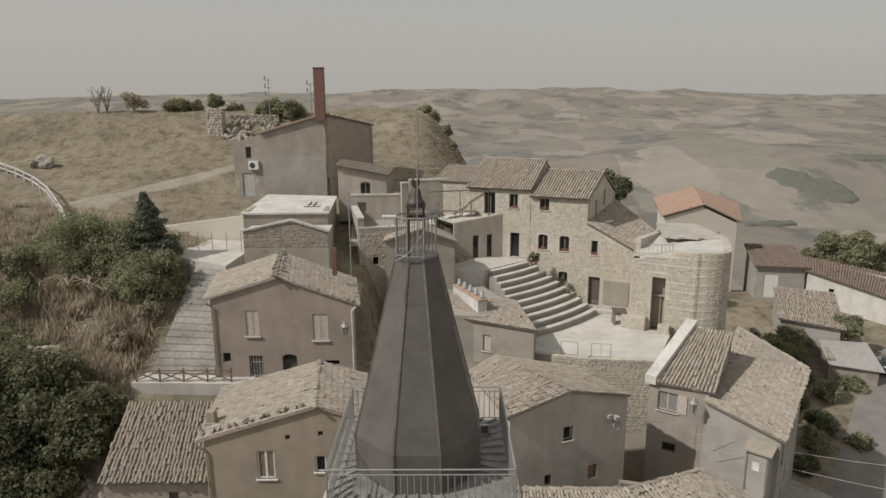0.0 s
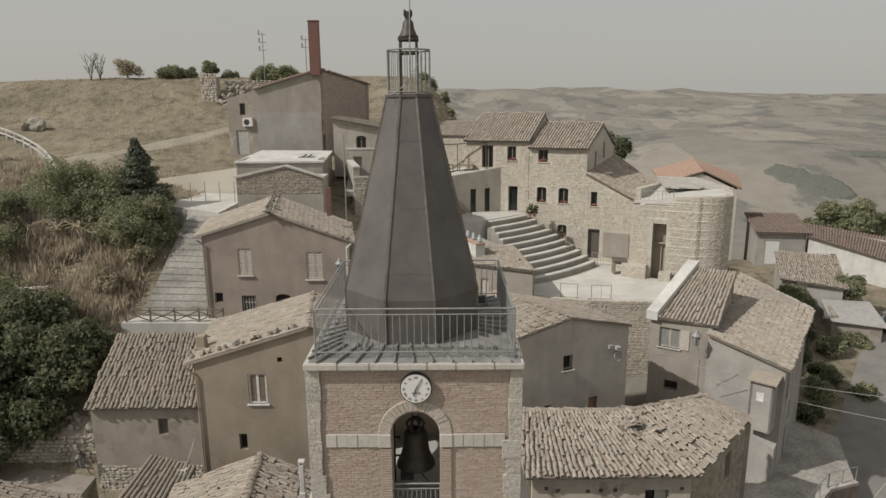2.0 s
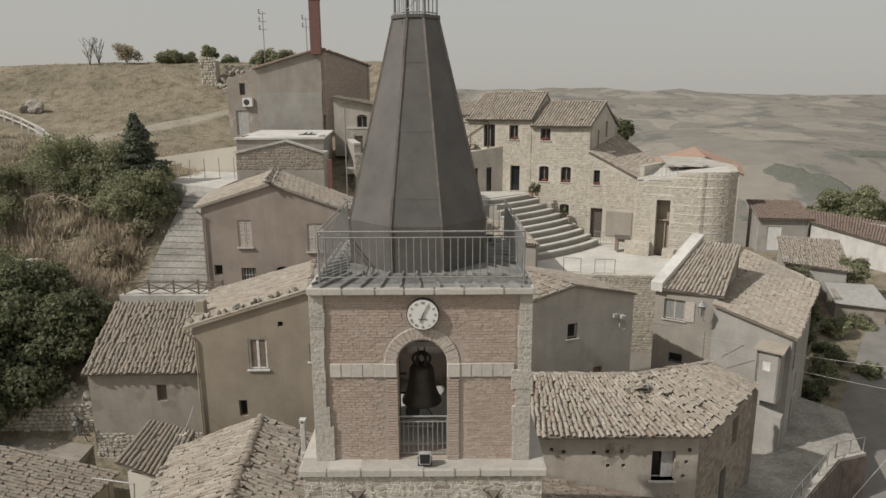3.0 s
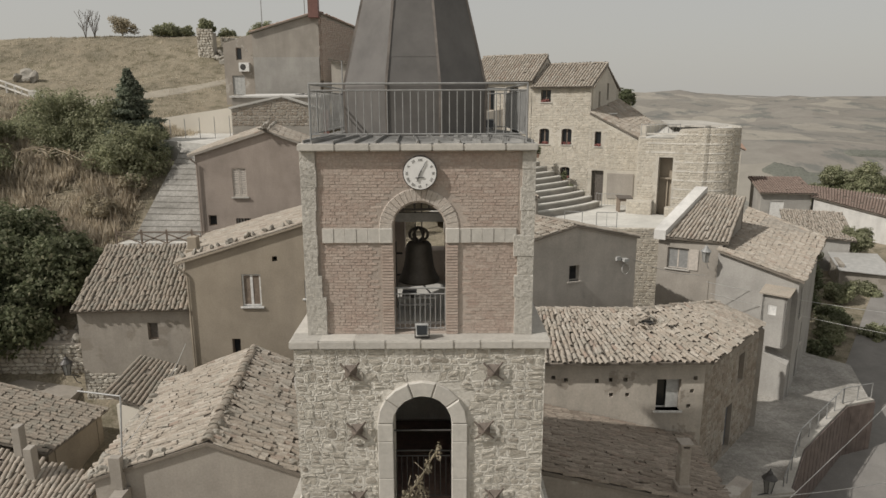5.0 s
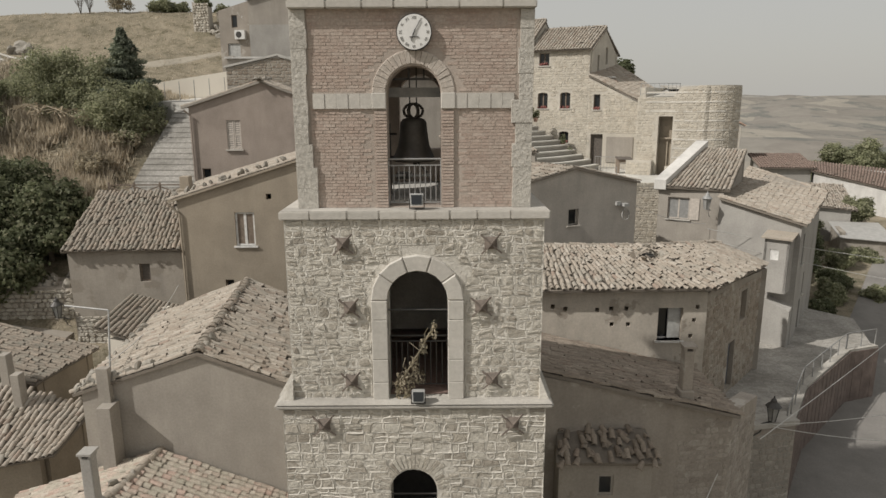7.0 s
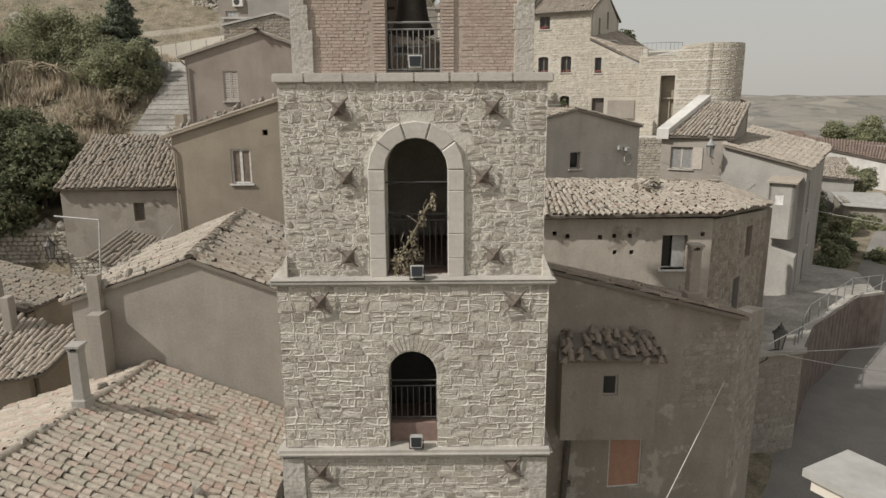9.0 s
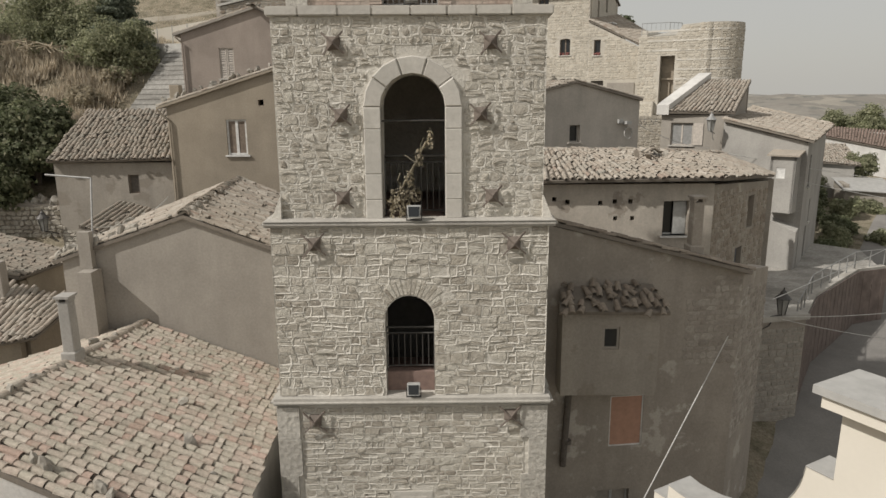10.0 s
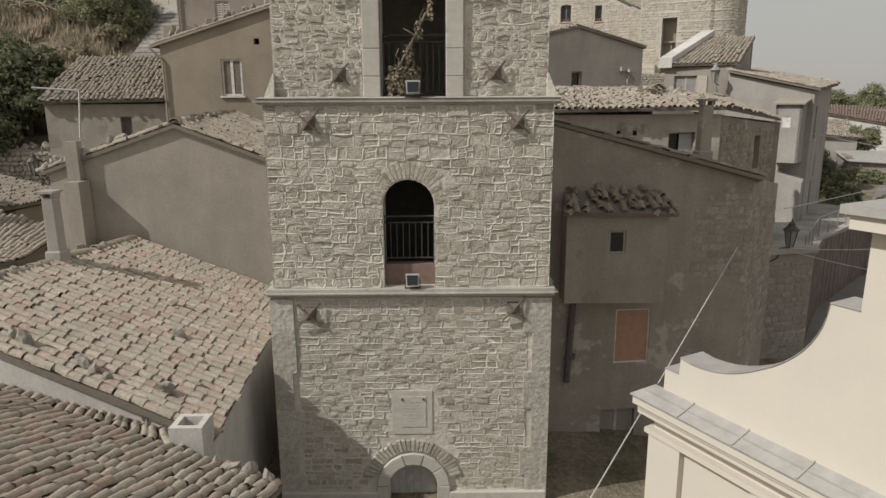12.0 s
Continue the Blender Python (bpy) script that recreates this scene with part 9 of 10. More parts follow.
# ---- trees, shrubs, dry grass ----
def leaf_material(name, stops):
    m, n, l, b = nodes_of(name)
    ge = n.new("ShaderNodeNewGeometry")
    r = ramp_node(n, stops)
    l.new(ge.outputs["Random Per Island"], r.inputs["Fac"])
    nz = noise_node(n, l, 0.7, 3, 0.6, "World")
    r2 = ramp_node(n, [(0.35, (0.7, 0.7, 0.7)), (0.65, (1.2, 1.2, 1.2))])
    l.new(nz.outputs["Fac"], r2.inputs["Fac"])
    c = mix_node(n, l, 1.0, r.outputs["Color"], r2.outputs["Color"], "MULTIPLY")
    l.new(c, b.inputs["Base Color"])
    tr = n.new("ShaderNodeBsdfTranslucent")
    l.new(c, tr.inputs["Color"])
    ms = n.new("ShaderNodeMixShader")
    ms.inputs[0].default_value = 0.5
    l.new(b.outputs[0], ms.inputs[1])
    l.new(tr.outputs[0], ms.inputs[2])
    l.new(ms.outputs[0], n["Material Output"].inputs["Surface"])
    b.inputs["Roughness"].default_value = 0.65
    b.inputs["Specular IOR Level"].default_value = 0.25
    return m


M_LEAF = leaf_material("green_leaves", [(0.0, (0.085, 0.105, 0.04)), (0.5, (0.16, 0.185, 0.08)), (0.85, (0.245, 0.26, 0.13)), (1.0, (0.32, 0.30, 0.17))])
M_LEAF_OLIVE = leaf_material("olive_leaves", [(0.0, (0.19, 0.21, 0.095)), (0.5, (0.30, 0.315, 0.155)), (1.0, (0.42, 0.41, 0.235))])
M_NEEDLE = leaf_material("conifer_needles", [(0.0, (0.135, 0.165, 0.105)), (0.6, (0.205, 0.24, 0.155)), (1.0, (0.285, 0.31, 0.205))])
M_STRAW = leaf_material("dry_straw", [(0.0, (0.5, 0.42, 0.29)), (0.5, (0.58, 0.49, 0.345)), (1.0, (0.66, 0.57, 0.42))])
M_STRAW_DULL = leaf_material("matted_straw", [(0.0, (0.40, 0.33, 0.225)), (0.5, (0.50, 0.415, 0.29)), (1.0, (0.60, 0.51, 0.37))])
M_SCRUB = leaf_material("dry_scrub", [(0.0, (0.33, 0.285, 0.18)), (0.5, (0.42, 0.355, 0.23)), (1.0, (0.52, 0.44, 0.3))])
M_BARK = simple("bark", (0.13, 0.105, 0.08), 0.9, 0, 0.3, 6)


def leaves_mesh(name, clumps, count, size, material, seed, droop=0.3, long=1.5):
    """Many small creased leaves in clumps (centre, radii)."""
    g = np.random.default_rng(seed)
    vol = np.array([c[1][0] * c[1][1] * c[1][2] for c in clumps]) ** 0.67
    pick = g.choice(len(clumps), count, p=vol / vol.sum())
    cen = np.array([c[0] for c in clumps])[pick]
    rad = np.array([c[1] for c in clumps])[pick]
    d = g.normal(size=(count, 3))
    d /= np.linalg.norm(d, axis=1, keepdims=True)
    shell = (0.45 + 0.62 * g.random((count, 1)) ** 0.6)
    lump = 1 + 0.22 * np.sin(d[:, :1] * 5 + pick[:, None]) * np.cos(d[:, 1:2] * 6 + 2 * pick[:, None]) + 0.15 * np.sin(d[:, 2:3] * 9)
    p = cen + d * rad * shell * lump
    nrm = d + g.normal(scale=0.7, size=(count, 3)) + np.array([0, 0, 0.35])
    nrm /= np.linalg.norm(nrm, axis=1, keepdims=True)
    t = np.cross(nrm, g.normal(size=(count, 3)))
    t /= np.linalg.norm(t, axis=1, keepdims=True)
    b = np.cross(nrm, t)
    s = size * (0.6 + 0.8 * g.random((count, 1)))
    tip = -droop * s * np.array([[0, 0, 1.0]])
    v = np.stack([p - t * s * 0.5, p + b * s * 0.5 * long + tip * 0.3, p + t * s * 0.5, p - b * s * 0.5 * long + tip], 1).reshape(-1, 3)
    idx = np.arange(count * 4).reshape(-1, 4)
    me = bpy.data.meshes.new(name)
    me.from_pydata(v.tolist(), [], idx.tolist())
    me.materials.append(material)
    return me


def tree(x, y, z, clumps, count, size, material, seed, label, category="tree", trunk=0.16, name="tree", group=""):
    t = thing(name, label, category, (x, y, z), group)
    r = random.Random(seed)
    top = max(c[0][2] for c in clumps)
    bm = bmesh.new()
    zz = z + (top - z) * 0.45
    lathe(bm, [(trunk * 1.35, -0.5), (trunk, (zz - z) * 0.4), (trunk * 0.75, zz - z)], (x, y, z), 8)
    part("trunk", bm, M_BARK, t)
    for c, rr in clumps[:7]:
        bm = bmesh.new()
        a = Vector((x, y, zz - r.uniform(0, 0.3) * (zz - z)))
        e = Vector(c)
        m = a.lerp(e, 0.5) + Vector((r.uniform(-0.2, 0.2), r.uniform(-0.2, 0.2), 0.15))
        tube(bm, [a, m, e], trunk * 0.4, 5)
        part("limb", bm, M_BARK, t)
    me = leaves_mesh("crown", [((c[0] - x, c[1] - y, c[2] - z), rr) for c, rr in clumps], count, size, material, seed)
    ob = new("crown", me)
    ob.parent = t
    return t


def blob(x, y, z, r, n, seed, squash=0.8, spread=0.75):
    """Clumps filling an uneven crown of radius r."""
    g = random.Random(seed)
    out = [((x, y, z), (r * 0.6, r * 0.6, r * 0.5 * squash))]
    for _ in range(n):
        a, e = g.uniform(0, 2 * math.pi), g.uniform(-0.5, 1.1)
        q = r * spread * g.uniform(0.6, 1.05)
        s = r * g.uniform(0.2, 0.4)
        out.append(((x + q * math.cos(a) * math.cos(e), y + q * math.sin(a) * math.cos(e), z + q * math.sin(e) * squash), (s, s, s * 0.85)))
    return out


BIG = "large dense green tree on the bank beside the shed"
for n, (x, y, zc, rr, cnt) in enumerate(((-20.9, 21.2, 10.6, 2.7, 9000), (-24.6, 20.6, 10.6, 3.3, 9500), (-22.3, 17.9, 8.3, 2.7, 8000), (-28.6, 21.5, 11.2, 3.6, 7500), (-26.5, 16.5, 8.0, 3.2, 5500), (-24.3, 23.6, 12.0, 2.8, 8000), (-27.4, 23.8, 12.0, 2.8, 6000))):
    tree(x, y, ground_z(x, y), blob(x, y, zc, rr, 30, 200 + n, 0.85, 0.85), int(cnt * 2.2), 0.155, M_LEAF, 300 + n, BIG, group="trees on the bank")
tree(-21.9, 33.6, ground_z(-21.9, 33.6), blob(-21.9, 33.4, 15.9, 2.9, 34, 220, 1.0, 0.85), 22000, 0.115, M_LEAF_OLIVE, 320, "rounded grey-green tree above the stepped lane")
for n, (x, y, zc, rr, cnt) in enumerate(((-27.6, 36.0, 18.3, 3.1, 8500), (-25.0, 36.3, 18.0, 2.7, 6500), (-29.9, 36.4, 17.9, 2.3, 4500), (-26.4, 34.6, 16.9, 2.4, 5000), (-22.3, 37.4, 17.4, 1.6, 3000))):
    tree(x, y, ground_z(x, y), blob(x, y, zc, rr, 26, 230 + n, 0.8, 0.9), int(cnt * 2.1), 0.115, M_LEAF_OLIVE, 330 + n, "wide grey-green shrub on the hillside", "shrub", 0.09, "shrub", "shrubs on the hillside")
for n, (x, y, dz, rr, cnt, mat) in enumerate(((-30.5, 31.0, 0.7, 1.9, 3000, M_LEAF_OLIVE), (-33.5, 30.0, 0.6, 2.2, 3000, M_SCRUB), (-28.5, 28.0, 0.6, 1.8, 2600, M_LEAF_OLIVE), (-25.5, 26.6, 0.5, 1.5, 2200, M_SCRUB), (-22.2, 29.0, 0.6, 1.2, 2000, M_SCRUB), (-21.0, 31.2, 0.4, 1.0, 1500, M_SCRUB), (-36.5, 34.0, 0.5, 2.0, 2600, M_SCRUB), (-31.5, 25.5, 0.5, 2.2, 2600, M_LEAF_OLIVE), (-31.4, 33.2, 0.6, 1.8, 5200, M_LEAF_OLIVE), (-33.0, 28.6, 0.7, 2.1, 6000, M_LEAF_OLIVE), (-30.4, 28.2, 0.7, 1.9, 6000, M_LEAF_OLIVE), (-28.2, 25.4, 0.8, 1.9, 6000, M_LEAF_OLIVE))):
    tree(x, y, ground_z(x, y), blob(x, y, ground_z(x, y) + dz, rr, 18, 240 + n, 0.7, 0.9), int(cnt * 1.4), 0.115, mat, 340 + n, "low dry scrub on the bank", "shrub", 0.05, "shrub", "scrub on the bank")


def conifer(x, y, z0, h, w, seed):
    t = thing("conifer", "dark green young conifer by the hillside path", "tree", (x, y, z0))
    bm = bmesh.new()
    lathe(bm, [(0.14, -0.3), (0.09, h * 0.5), (0.02, h)], (x, y, z0), 8)
    part("trunk", bm, M_BARK, t)
    g = random.Random(seed)
    clumps = []
    for k in range(90):
        u = (k / 90) ** 0.85
        a = k * 2.4
        rad = w * (1 - u) * g.uniform(0.55, 1.0) + 0.05
        clumps.append(((rad * math.cos(a) * 0.8, rad * math.sin(a) * 0.8, 0.5 + u * (h - 0.5) - 0.12 * rad + g.uniform(-0.12, 0.12)), (0.16 + 0.34 * rad, 0.16 + 0.34 * rad, 0.2)))
    me = leaves_mesh("crown", clumps, 11000, 0.13, M_NEEDLE, seed, 0.5, 2.0)
    ob = new("crown", me)
    ob.parent = t


conifer(-22.75, 36.2, ground_z(-22.75, 36.2) + 0.1, 22.3 - ground_z(-22.75, 36.2), 3.1, 5)
for n, (x, y, dz, rr, cnt) in enumerate(((-28.6, 71.5, 1.4, 1.2, 2600), (-33.8, 72.0, 0.9, 1.7, 2600), (-32.0, 72.2, 0.7, 1.5, 2200), (-26.4, 72.0, 0.3, 1.3, 1600), (-20.5, 69.5, 1.2, 1.7, 2600), (-18.5, 69.0, 1.3, 1.8, 2600), (-22.3, 70.0, 0.6, 1.2, 1500), (-2.6, 74.0, 0.5, 1.5, 1600), (-1.2, 73.0, 0.4, 1.4, 1500), (0.4, 71.5, 0.3, 1.2, 1300), (1.4, 69.5, 0.1, 1.0, 1000))):
    tree(x, y, ground_z(x, y), blob(x, y, ground_z(x, y) + dz - 0.45, rr * 1.05, 16, 260 + n, 0.85), cnt * 2, 0.14, M_LEAF_OLIVE, 360 + n, "small bush on the crest of the hill", "shrub", 0.07, "shrub", "bushes on the crest")
for n, (x, y, zc, rr, cnt) in enumerate(((18.6, 56.0, 20.2, 2.4, 3500), (16.4, 56.5, 19.4, 1.7, 2000))):
    tree(x, y, 11.0, blob(x, y, zc, rr, 11, 270 + n), cnt, 0.24, M_LEAF, 370 + n, "dark green tree rising behind the stone houses")
for n, (x, y, zc, rr, cnt) in enumerate(((54.3, 71.5, 8.9, 3.9, 15000), (58.5, 72.5, 8.2, 3.2, 9000), (51.0, 73.0, 7.6, 2.1, 4500))):
    tree(x, y, -4.0, blob(x, y, zc, rr, 16, 280 + n, 0.9, 0.85), cnt, 0.2, M_LEAF_OLIVE, 380 + n, "broad leafy tree beyond the white houses")
for n, (x, y, zc, rr, cnt) in enumerate(((31.5, 47.0, 5.6, 2.0, 4200), (34.0, 46.0, 5.0, 2.0, 4200), (33.0, 43.0, 4.4, 2.0, 4200), (31.0, 39.5, 3.9, 2.1, 4600), (31.6, 35.5, 3.2, 1.7, 3600), (29.5, 33.0, 2.8, 1.4, 2600), (36.0, 48.5, 5.2, 1.6, 3000), (29.5, 41.5, 4.4, 2.0, 4200), (28.2, 36.6, 3.4, 1.9, 4200), (34.6, 40.0, 3.8, 1.5, 3000), (41.2, 49.0, 6.3, 1.9, 4600), (34.4, 47.0, 6.2, 1.8, 4400), (27.0, 30.6, 2.4, 1.5, 3000), (33.2, 33.0, 2.5, 1.1, 2000), (38.0, 41.5, 3.6, 1.3, 2400))):
    tree(x, y, ground_z(x, y), blob(x, y, zc, rr, 10, 290 + n, 0.85), int(cnt * 1.5), 0.13, M_LEAF if n in (3, 4, 2, 8, 12) else M_LEAF_OLIVE, 390 + n, "leafy shrub among the lower sheds", "shrub", 0.09, "shrub", "shrubs by the lower sheds")
x, y = -38.9, 70.6
tree(x, y, ground_z(x, y), blob(x, y, ground_z(x, y) + 1.0, 1.8, 16, 275, 0.9), 2600, 0.13, M_SCRUB, 376, "half-dry russet shrub on the crest of the hill", "shrub", 0.05, "shrub")
# woods on the far slopes: uneven canopies (one end, other end, half width)
# canopy green lifted and greyed, so the distance haze sits in its colour
M_WOODLAND = plaster("hazed_woodland_canopy", (0.155, 0.16, 0.128), 0.0, relief=0.9, broad=0.35)
for x0, y0, x1, y1, half in ((368, 728, 425, 650, 26), (480, 768, 570, 770, 13), (272, 577, 335, 598, 7)):
    a, b = Vector((x0, y0)), Vector((x1, y1))
    d = (b - a).normalized()
    n = Vector((-d.y, d.x))
    bm = bmesh.new()
    rows = []
    long = int((b - a).length / 3.5)
    for i in range(long + 1):
        u = i / long
        wide = half * (0.15 + 0.85 * math.sin(math.pi * min(1, max(0, u))) ** 0.5) * (1 + 0.7 * noise.noise((u * 6, x0, 0.2)))
        row = []
        for k in range(15):
            v = k / 7 - 1
            q = a.lerp(b, u) + n * wide * (v + 0.12 * noise.noise((u * 14, k * 0.7, x0)))
            rim = abs(v) > 0.99 or i in (0, long)
            row.append(bm.verts.new((q.x, q.y, ground_z(q.x, q.y) + (-5 if rim else 2.2 + 1.6 * noise.noise((q.x / 7, q.y / 7, 3))))))
        rows.append(row)
    for p, q in zip(rows, rows[1:]):
        for k in range(14):
            bm.faces.new((p[k], q[k], q[k + 1], p[k + 1]))
    bmesh.ops.recalc_face_normals(bm, faces=bm.faces)
    me = bpy.data.meshes.new("woodland")
    bm.to_mesh(me)
    bm.free()
    me.materials.append(M_WOODLAND)
    me.polygons.foreach_set("use_smooth", [True] * len(me.polygons))
    tagged(new("woodland", me), "green wood on the far slope, greyed for haze", "woods", "", "stuff")
# bare trees on the crest
for n, (x, y) in enumerate(((-43.2, 70.2), (-42.2, 70.4))):
    bt = thing("bare_tree", "leafless small tree on the crest of the hill", "tree", (x, y, ground_z(x, y)), "bare trees on the crest")
    g = random.Random(600 + n)
    z0 = ground_z(x, y)
    for k in range(12):
        bm = bmesh.new()
        a = g.uniform(0, 6.28)
        h = g.uniform(1.2, 3.6)
        p = Vector((x, y, z0 - 0.2))
        m = p + Vector((0.25 * math.cos(a), 0.25 * math.sin(a), h * 0.5))
        e = p + Vector((g.uniform(0.5, 1.6) * math.cos(a), 0.8 * math.sin(a), h))
        tube(bm, [p, m, e], 0.022, 5)
        for _ in range(4):
            s = m.lerp(e, g.uniform(0, 0.9))
            tube(bm, [s, s + Vector((g.uniform(-0.3, 0.3), g.uniform(-0.3, 0.3), g.uniform(0.2, 0.6)))], 0.014, 4)
        part("branch", bm, M_BARK, bt)


def tufts(name, spots, material, label, height, seed, blades=6):
    g = np.random.default_rng(seed)
    v, f = [], []
    for x, y, k in spots:
        z = ground_z(x, y)
        for _ in range(blades):
            a, w = g.uniform(0, 6.28), 0.05 * k
            dx, dy = math.cos(a), math.sin(a)
            h = height * k * g.uniform(0.5, 1.2)
            lean = g.uniform(0.1, 0.7) * h
            ox, oy = g.normal(scale=0.18 * k), g.normal(scale=0.18 * k)
            b = len(v)
            v += [(x + ox - dy * w, y + oy + dx * w, z - 0.05), (x + ox + dy * w, y + oy - dx * w, z - 0.05), (x + ox + dx * lean, y + oy + dy * lean, z + h)]
            f.append((b, b + 1, b + 2))
    me = bpy.data.meshes.new(name)
    me.from_pydata(v, [], f)
    me.materials.append(material)
    return tagged(new(name, me), label, "grass", "", "stuff")


g = np.random.default_rng(3)
bank = [(g.uniform(-46, -19.8), g.uniform(20, 45), g.uniform(0.6, 1.4)) for _ in range(4200)]
bank = [s for s in bank if noise.noise((s[0] * 0.16, s[1] * 0.16, 7)) > -0.25]
tufts("dry_grass", bank, M_STRAW, "tall dry straw-coloured grass on the bank", 0.34, 4, 9)
mound = [(g.uniform(-32, -20.6), g.uniform(25.8, 35.5), g.uniform(0.7, 1.5)) for _ in range(2600)] + [(g.uniform(-47, -32), g.uniform(31, 44), g.uniform(0.5, 1.0)) for _ in range(2200)]
mound = [s for s in mound if noise.noise((s[0] * 0.3, s[1] * 0.3, 4)) > -0.22]
tufts("long_straw", mound, M_STRAW_DULL, "long matted dry grass draped over the bank", 0.62, 8, 12)
hill = [(g.uniform(-65, 3), g.uniform(44, 76), g.uniform(0.5, 1.1)) for _ in range(9000)]
hill = [s for s in hill if not (-22 < s[0] < -3 and s[1] < 58) and noise.noise((s[0] * 0.1, s[1] * 0.1, 2)) > -0.3]
tufts("hill_grass", hill, M_STRAW, "sparse dry grass on the hill", 0.15, 5, 4)

# ruined mound, rock outcrop, fallen reeds
for n, (x, y, s) in enumerate(((-43.9, 58.4, 1.7), (-43.0, 58.0, 1.2), (-44.6, 58.0, 1.0), (-43.4, 57.6, 0.8))):
    ob = new("rock", ROCKS[n % 6])
    ob.matrix_basis = Matrix.Translation((x, y, ground_z(x, y) + 0.3)) @ Euler((n, 2 * n, n)).to_matrix().to_4x4() @ Matrix.Diagonal((s * 1.3, s * 0.6, s, 1))
    tagged(ob, "grey weathered rock on the grassy slope", "rock", "rocks on the hill")
ruin_wall = thing("ruined_wall", "crumbling rubble wall fragment in dry scrub", "ruin", (-24, 29, 12))
g2 = random.Random(12)
for n, (a, b, h) in enumerate((((-27.0, 26.6), (-25.0, 27.0), 1.7), ((-25.0, 27.0), (-23.4, 25.9), 1.0), ((-24.2, 25.2), (-21.4, 25.0), 0.8))):
    z0 = ground_z(*a)
    stone_face(ruin_wall, a, b, z0 - 0.8, z0 + h, 610 + n, (), 60, 0.14, 0.28, 0.18, 0.5, 0.07, CUT_STONES, M_STONE)
    bm = bmesh.new()
    wall(bm, a, b, z0 - 1.5, [(0, z0 + h), (0.5, z0 + h * 0.8), (0.9, z0 + h * 0.9), (1.5, z0 + h * 0.6), (9, z0 + h * 0.2)], 0.4)
    part("wall", bm, M_RUINWALL, ruin_wall)
for k in range(26):
    bm = bmesh.new()
    x = -27.6 + g2.uniform(0, 3.4)
    z0 = ground_z(x, 32.4) + 0.9
    tube(bm, [(x, 32.4, z0 + g2.uniform(0, 0.2)), (x + g2.uniform(-0.6, 0.6), 31.8, z0 + g2.uniform(0, 0.25)), (x + g2.uniform(-1.2, 1.2), 31.2, z0 - g2.uniform(0, 0.5))], 0.035, 5)
    part("fallen_reed", bm, M_STRAW, ruin_wall)
stack = thing("ruined_tower", "broken rubble stump of an old wall on the crest", "ruin", (-27, 66, 27))
for n, (a, b, h) in enumerate((((-28.2, 66.3), (-26.2, 65.9), 3.2), ((-26.0, 68.0), (-23.4, 68.6), 1.1), ((-23.2, 67.4), (-19.8, 67.8), 1.3))):
    z0 = ground_z(*a)
    bm = bmesh.new()
    wall(bm, a, b, z0 - 1.5, [(0, z0 + h), (1.0, z0 + h * 0.9), (6, z0 + h * 0.5)], 0.8)
    part("wall", bm, M_RUINWALL, stack)
    stone_face(stack, a, b, z0 - 1.0, z0 + h, 620 + n, (), 60, 0.16, 0.34, 0.2, 0.55, 0.09, CUT_STONES, M_STONE)
for n in range(34):
    x, y = g2.uniform(-26.5, -19), g2.uniform(64.5, 68)
    ob = new("rubble_stone", ROCKS[n % 6])
    s = g2.uniform(0.5, 1.2)
    ob.matrix_basis = Matrix.Translation((x, y, ground_z(x, y) + 0.2)) @ Euler((n, n * 2, n * 3)).to_matrix().to_4x4() @ Matrix.Diagonal((s, s * 0.5, s * 0.8, 1))
    tagged(ob, "fallen rubble stone near the old wall", "stone", "rubble on the crest")

# potted plants on the theatre's upper end
M_POT = simple("terracotta_pot", (0.38, 0.23, 0.16), 0.8)
for n, (x, y, z, h) in enumerate(((7.85, 40.35, 15.45, 0.9), (8.35, 40.75, 15.45, 0.7), (10.55, 40.4, 13.4, 0.8), (10.85, 39.2, 12.6, 0.6), (11.9, 39.6, 11.75, 0.9))):
    pp = thing("potted_plant", "small green plant in a terracotta pot by the stone wall", "plant", (x, y, z), "potted plants by the theatre")
    bm = bmesh.new()
    lathe(bm, [(0.14, 0), (0.2, 0.3), (0.22, 0.34), (0.17, 0.34)], (x, y, z), 12)
    part("pot", bm, M_POT, pp)
    me = leaves_mesh("leaves", [((0, 0, 0.3 + h * 0.3), (0.28, 0.28, h * 0.35)), ((0.1, 0.05, 0.3 + h * 0.65), (0.2, 0.2, h * 0.3))], 260, 0.1, M_LEAF, 700 + n)
    new("leaves", me).parent = pp

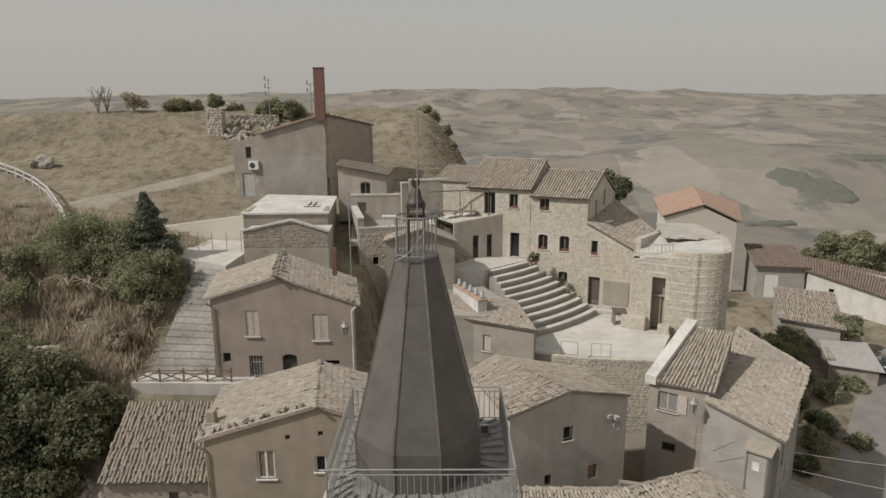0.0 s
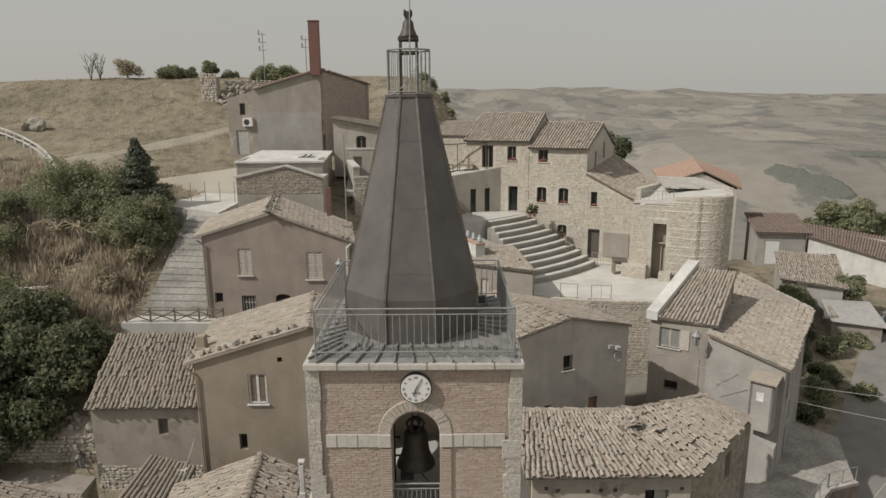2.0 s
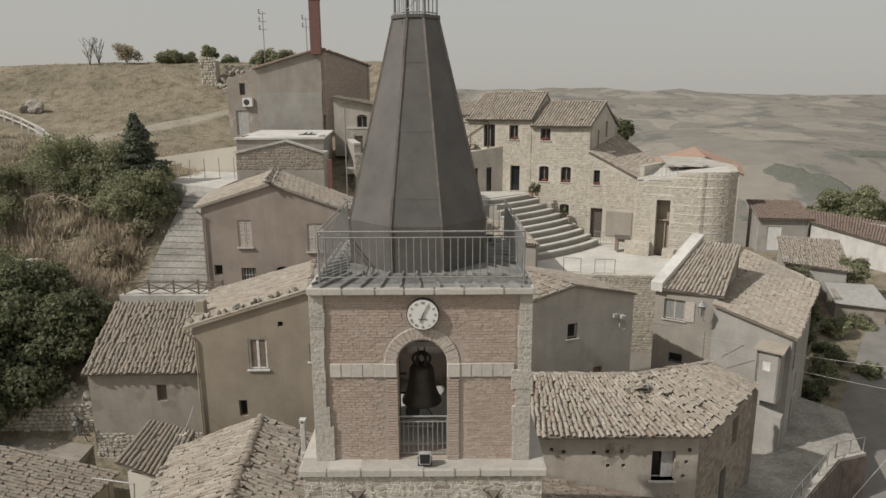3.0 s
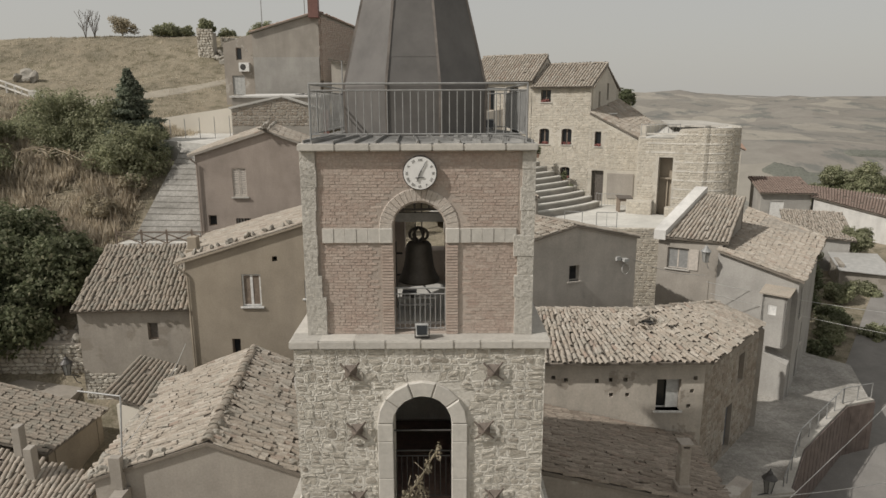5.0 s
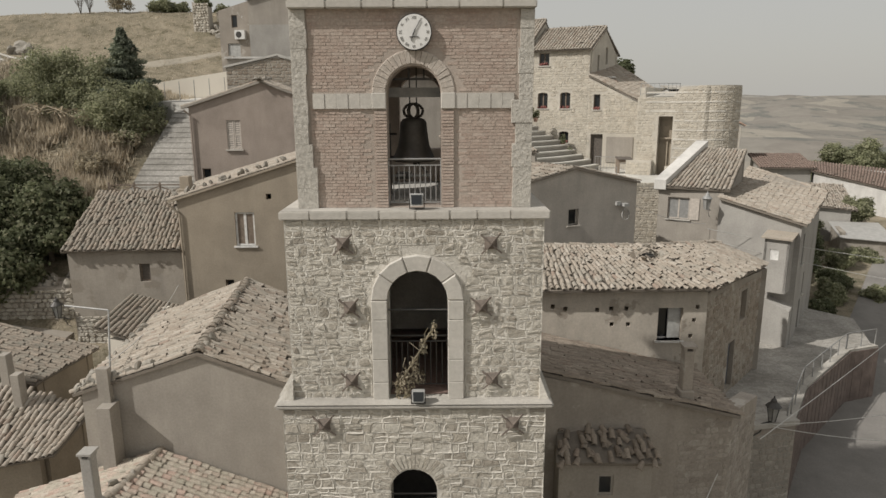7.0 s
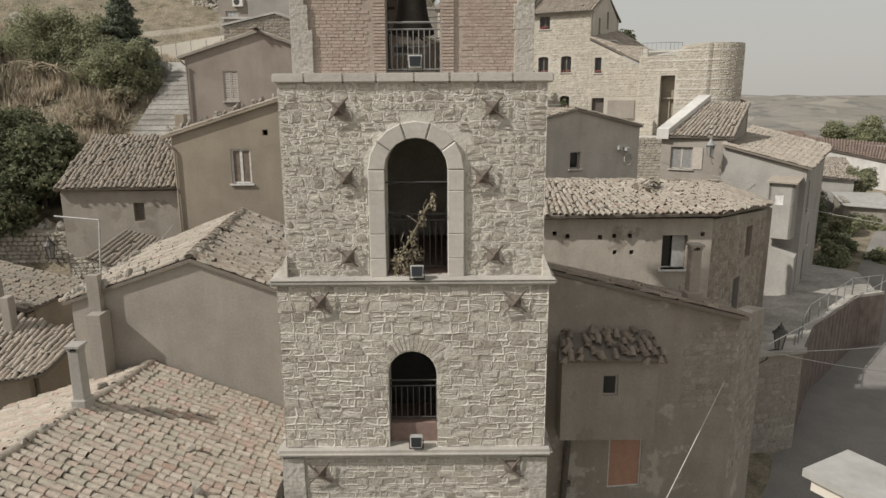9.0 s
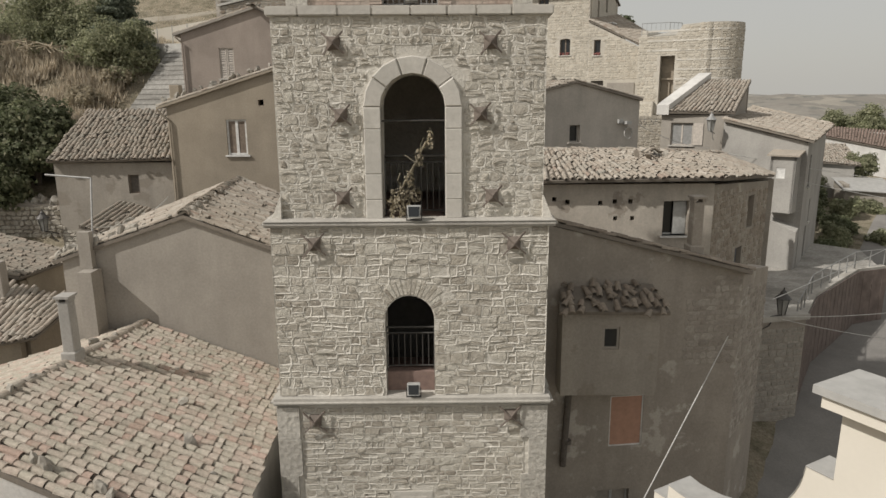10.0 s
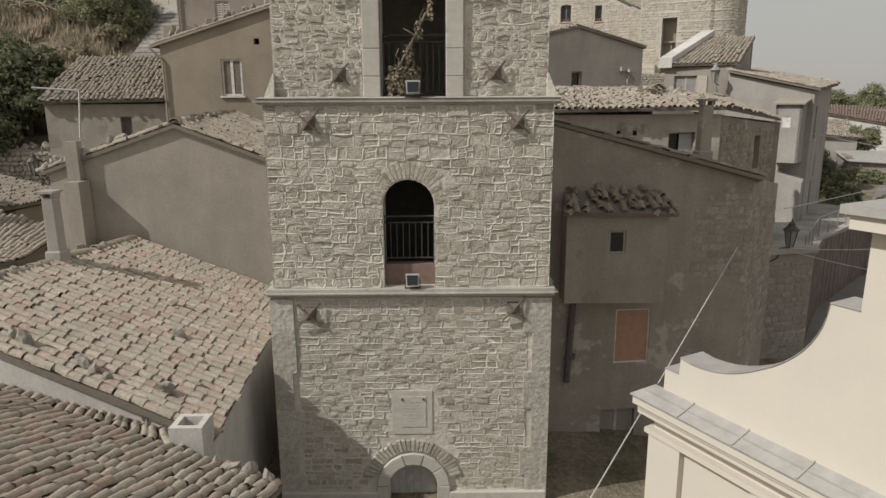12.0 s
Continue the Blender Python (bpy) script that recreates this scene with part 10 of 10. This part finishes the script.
# rubble terraces on the slope under the big trees
for n, (a, b, z0, z1, back) in enumerate((((-26.0, 14.9), (-17.5, 15.3), 3.5, 6.2, 2.4), ((-26.0, 17.4), (-17.6, 17.6), 5.5, 8.1, 2.0))):
    tr = thing("terrace_wall", "rough rubble terrace wall on the bank under the trees", "wall", (*a, z0), "terrace walls on the bank")
    bm = bmesh.new()
    wall(bm, a, b, z0, [(0, z1), (3.0, z1 - 0.35), (5.2, z1 + 0.1), (8.6, z1 - 0.2)], back)
    part("wall", bm, M_DULL, tr)
    stone_face(tr, a, b, z0, [(0, z1), (3.0, z1 - 0.35), (5.2, z1 + 0.1), (8.6, z1 - 0.2)], 640 + n, (), 40, 0.14, 0.32, 0.18, 0.5, 0.08, CUT_STONES, M_STONE)
rr5 = random.Random(77)
for n in range(40):
    x, y = rr5.uniform(-24.5, -18.2), rr5.uniform(17.8, 20.0)
    ob = new("bank_stone", ROCKS[n % 6])
    q = rr5.uniform(0.25, 0.6)
    ob.matrix_basis = Matrix.Translation((x, y, max(8.0, ground_z(x, y)) + 0.1)) @ Euler((n, n * 2, n * 3)).to_matrix().to_4x4() @ Matrix.Diagonal((q, q * 0.8, q * 0.7, 1))
    tagged(ob, "loose grey stone on the bank under the trees", "stone", "stones on the bank")

# dried shrub leaning in the arched opening
dry = thing("dried_plant", "dried brown weed leaning in the arched opening", "plant", (-0.45, 0.35, 10.15))
g3 = random.Random(5)
stem_pts = [(-0.58, 0.35, 10.15), (-0.45, 0.3, 10.55), (-0.22, 0.25, 11.0), (0.04, 0.2, 11.45), (0.24, 0.18, 11.85)]
bm = bmesh.new()
tube(bm, stem_pts, 0.022, 5)
part("stem", bm, M_SCRUB, dry)
for k in range(9):
    u = k / 9 * 3.9
    a = Vector(stem_pts[int(u)]).lerp(Vector(stem_pts[int(u) + 1]), u % 1)
    bm = bmesh.new()
    tube(bm, [a, a + Vector((g3.uniform(-0.1, 0.2), g3.uniform(-0.1, 0.1), 0.15)), a + Vector((g3.uniform(-0.16, 0.25), g3.uniform(-0.15, 0.12), 0.3))], 0.01, 4)
    part("twig", bm, M_SCRUB, dry)
clumps = [(tuple(Vector(p) + Vector((g3.uniform(-0.05, 0.1), 0, 0.05)) - Vector((-0.45, 0.35, 10.15))), (0.09, 0.07, 0.2)) for p in stem_pts[1:]] + [((0.1, -0.05, 0.35), (0.25, 0.12, 0.3)), ((0.4, 0.0, 0.55), (0.16, 0.1, 0.2))]
me = leaves_mesh("dry_leaves", clumps, 520, 0.05, M_SCRUB, 9)
ob = new("dry_leaves", me)
ob.parent = dry
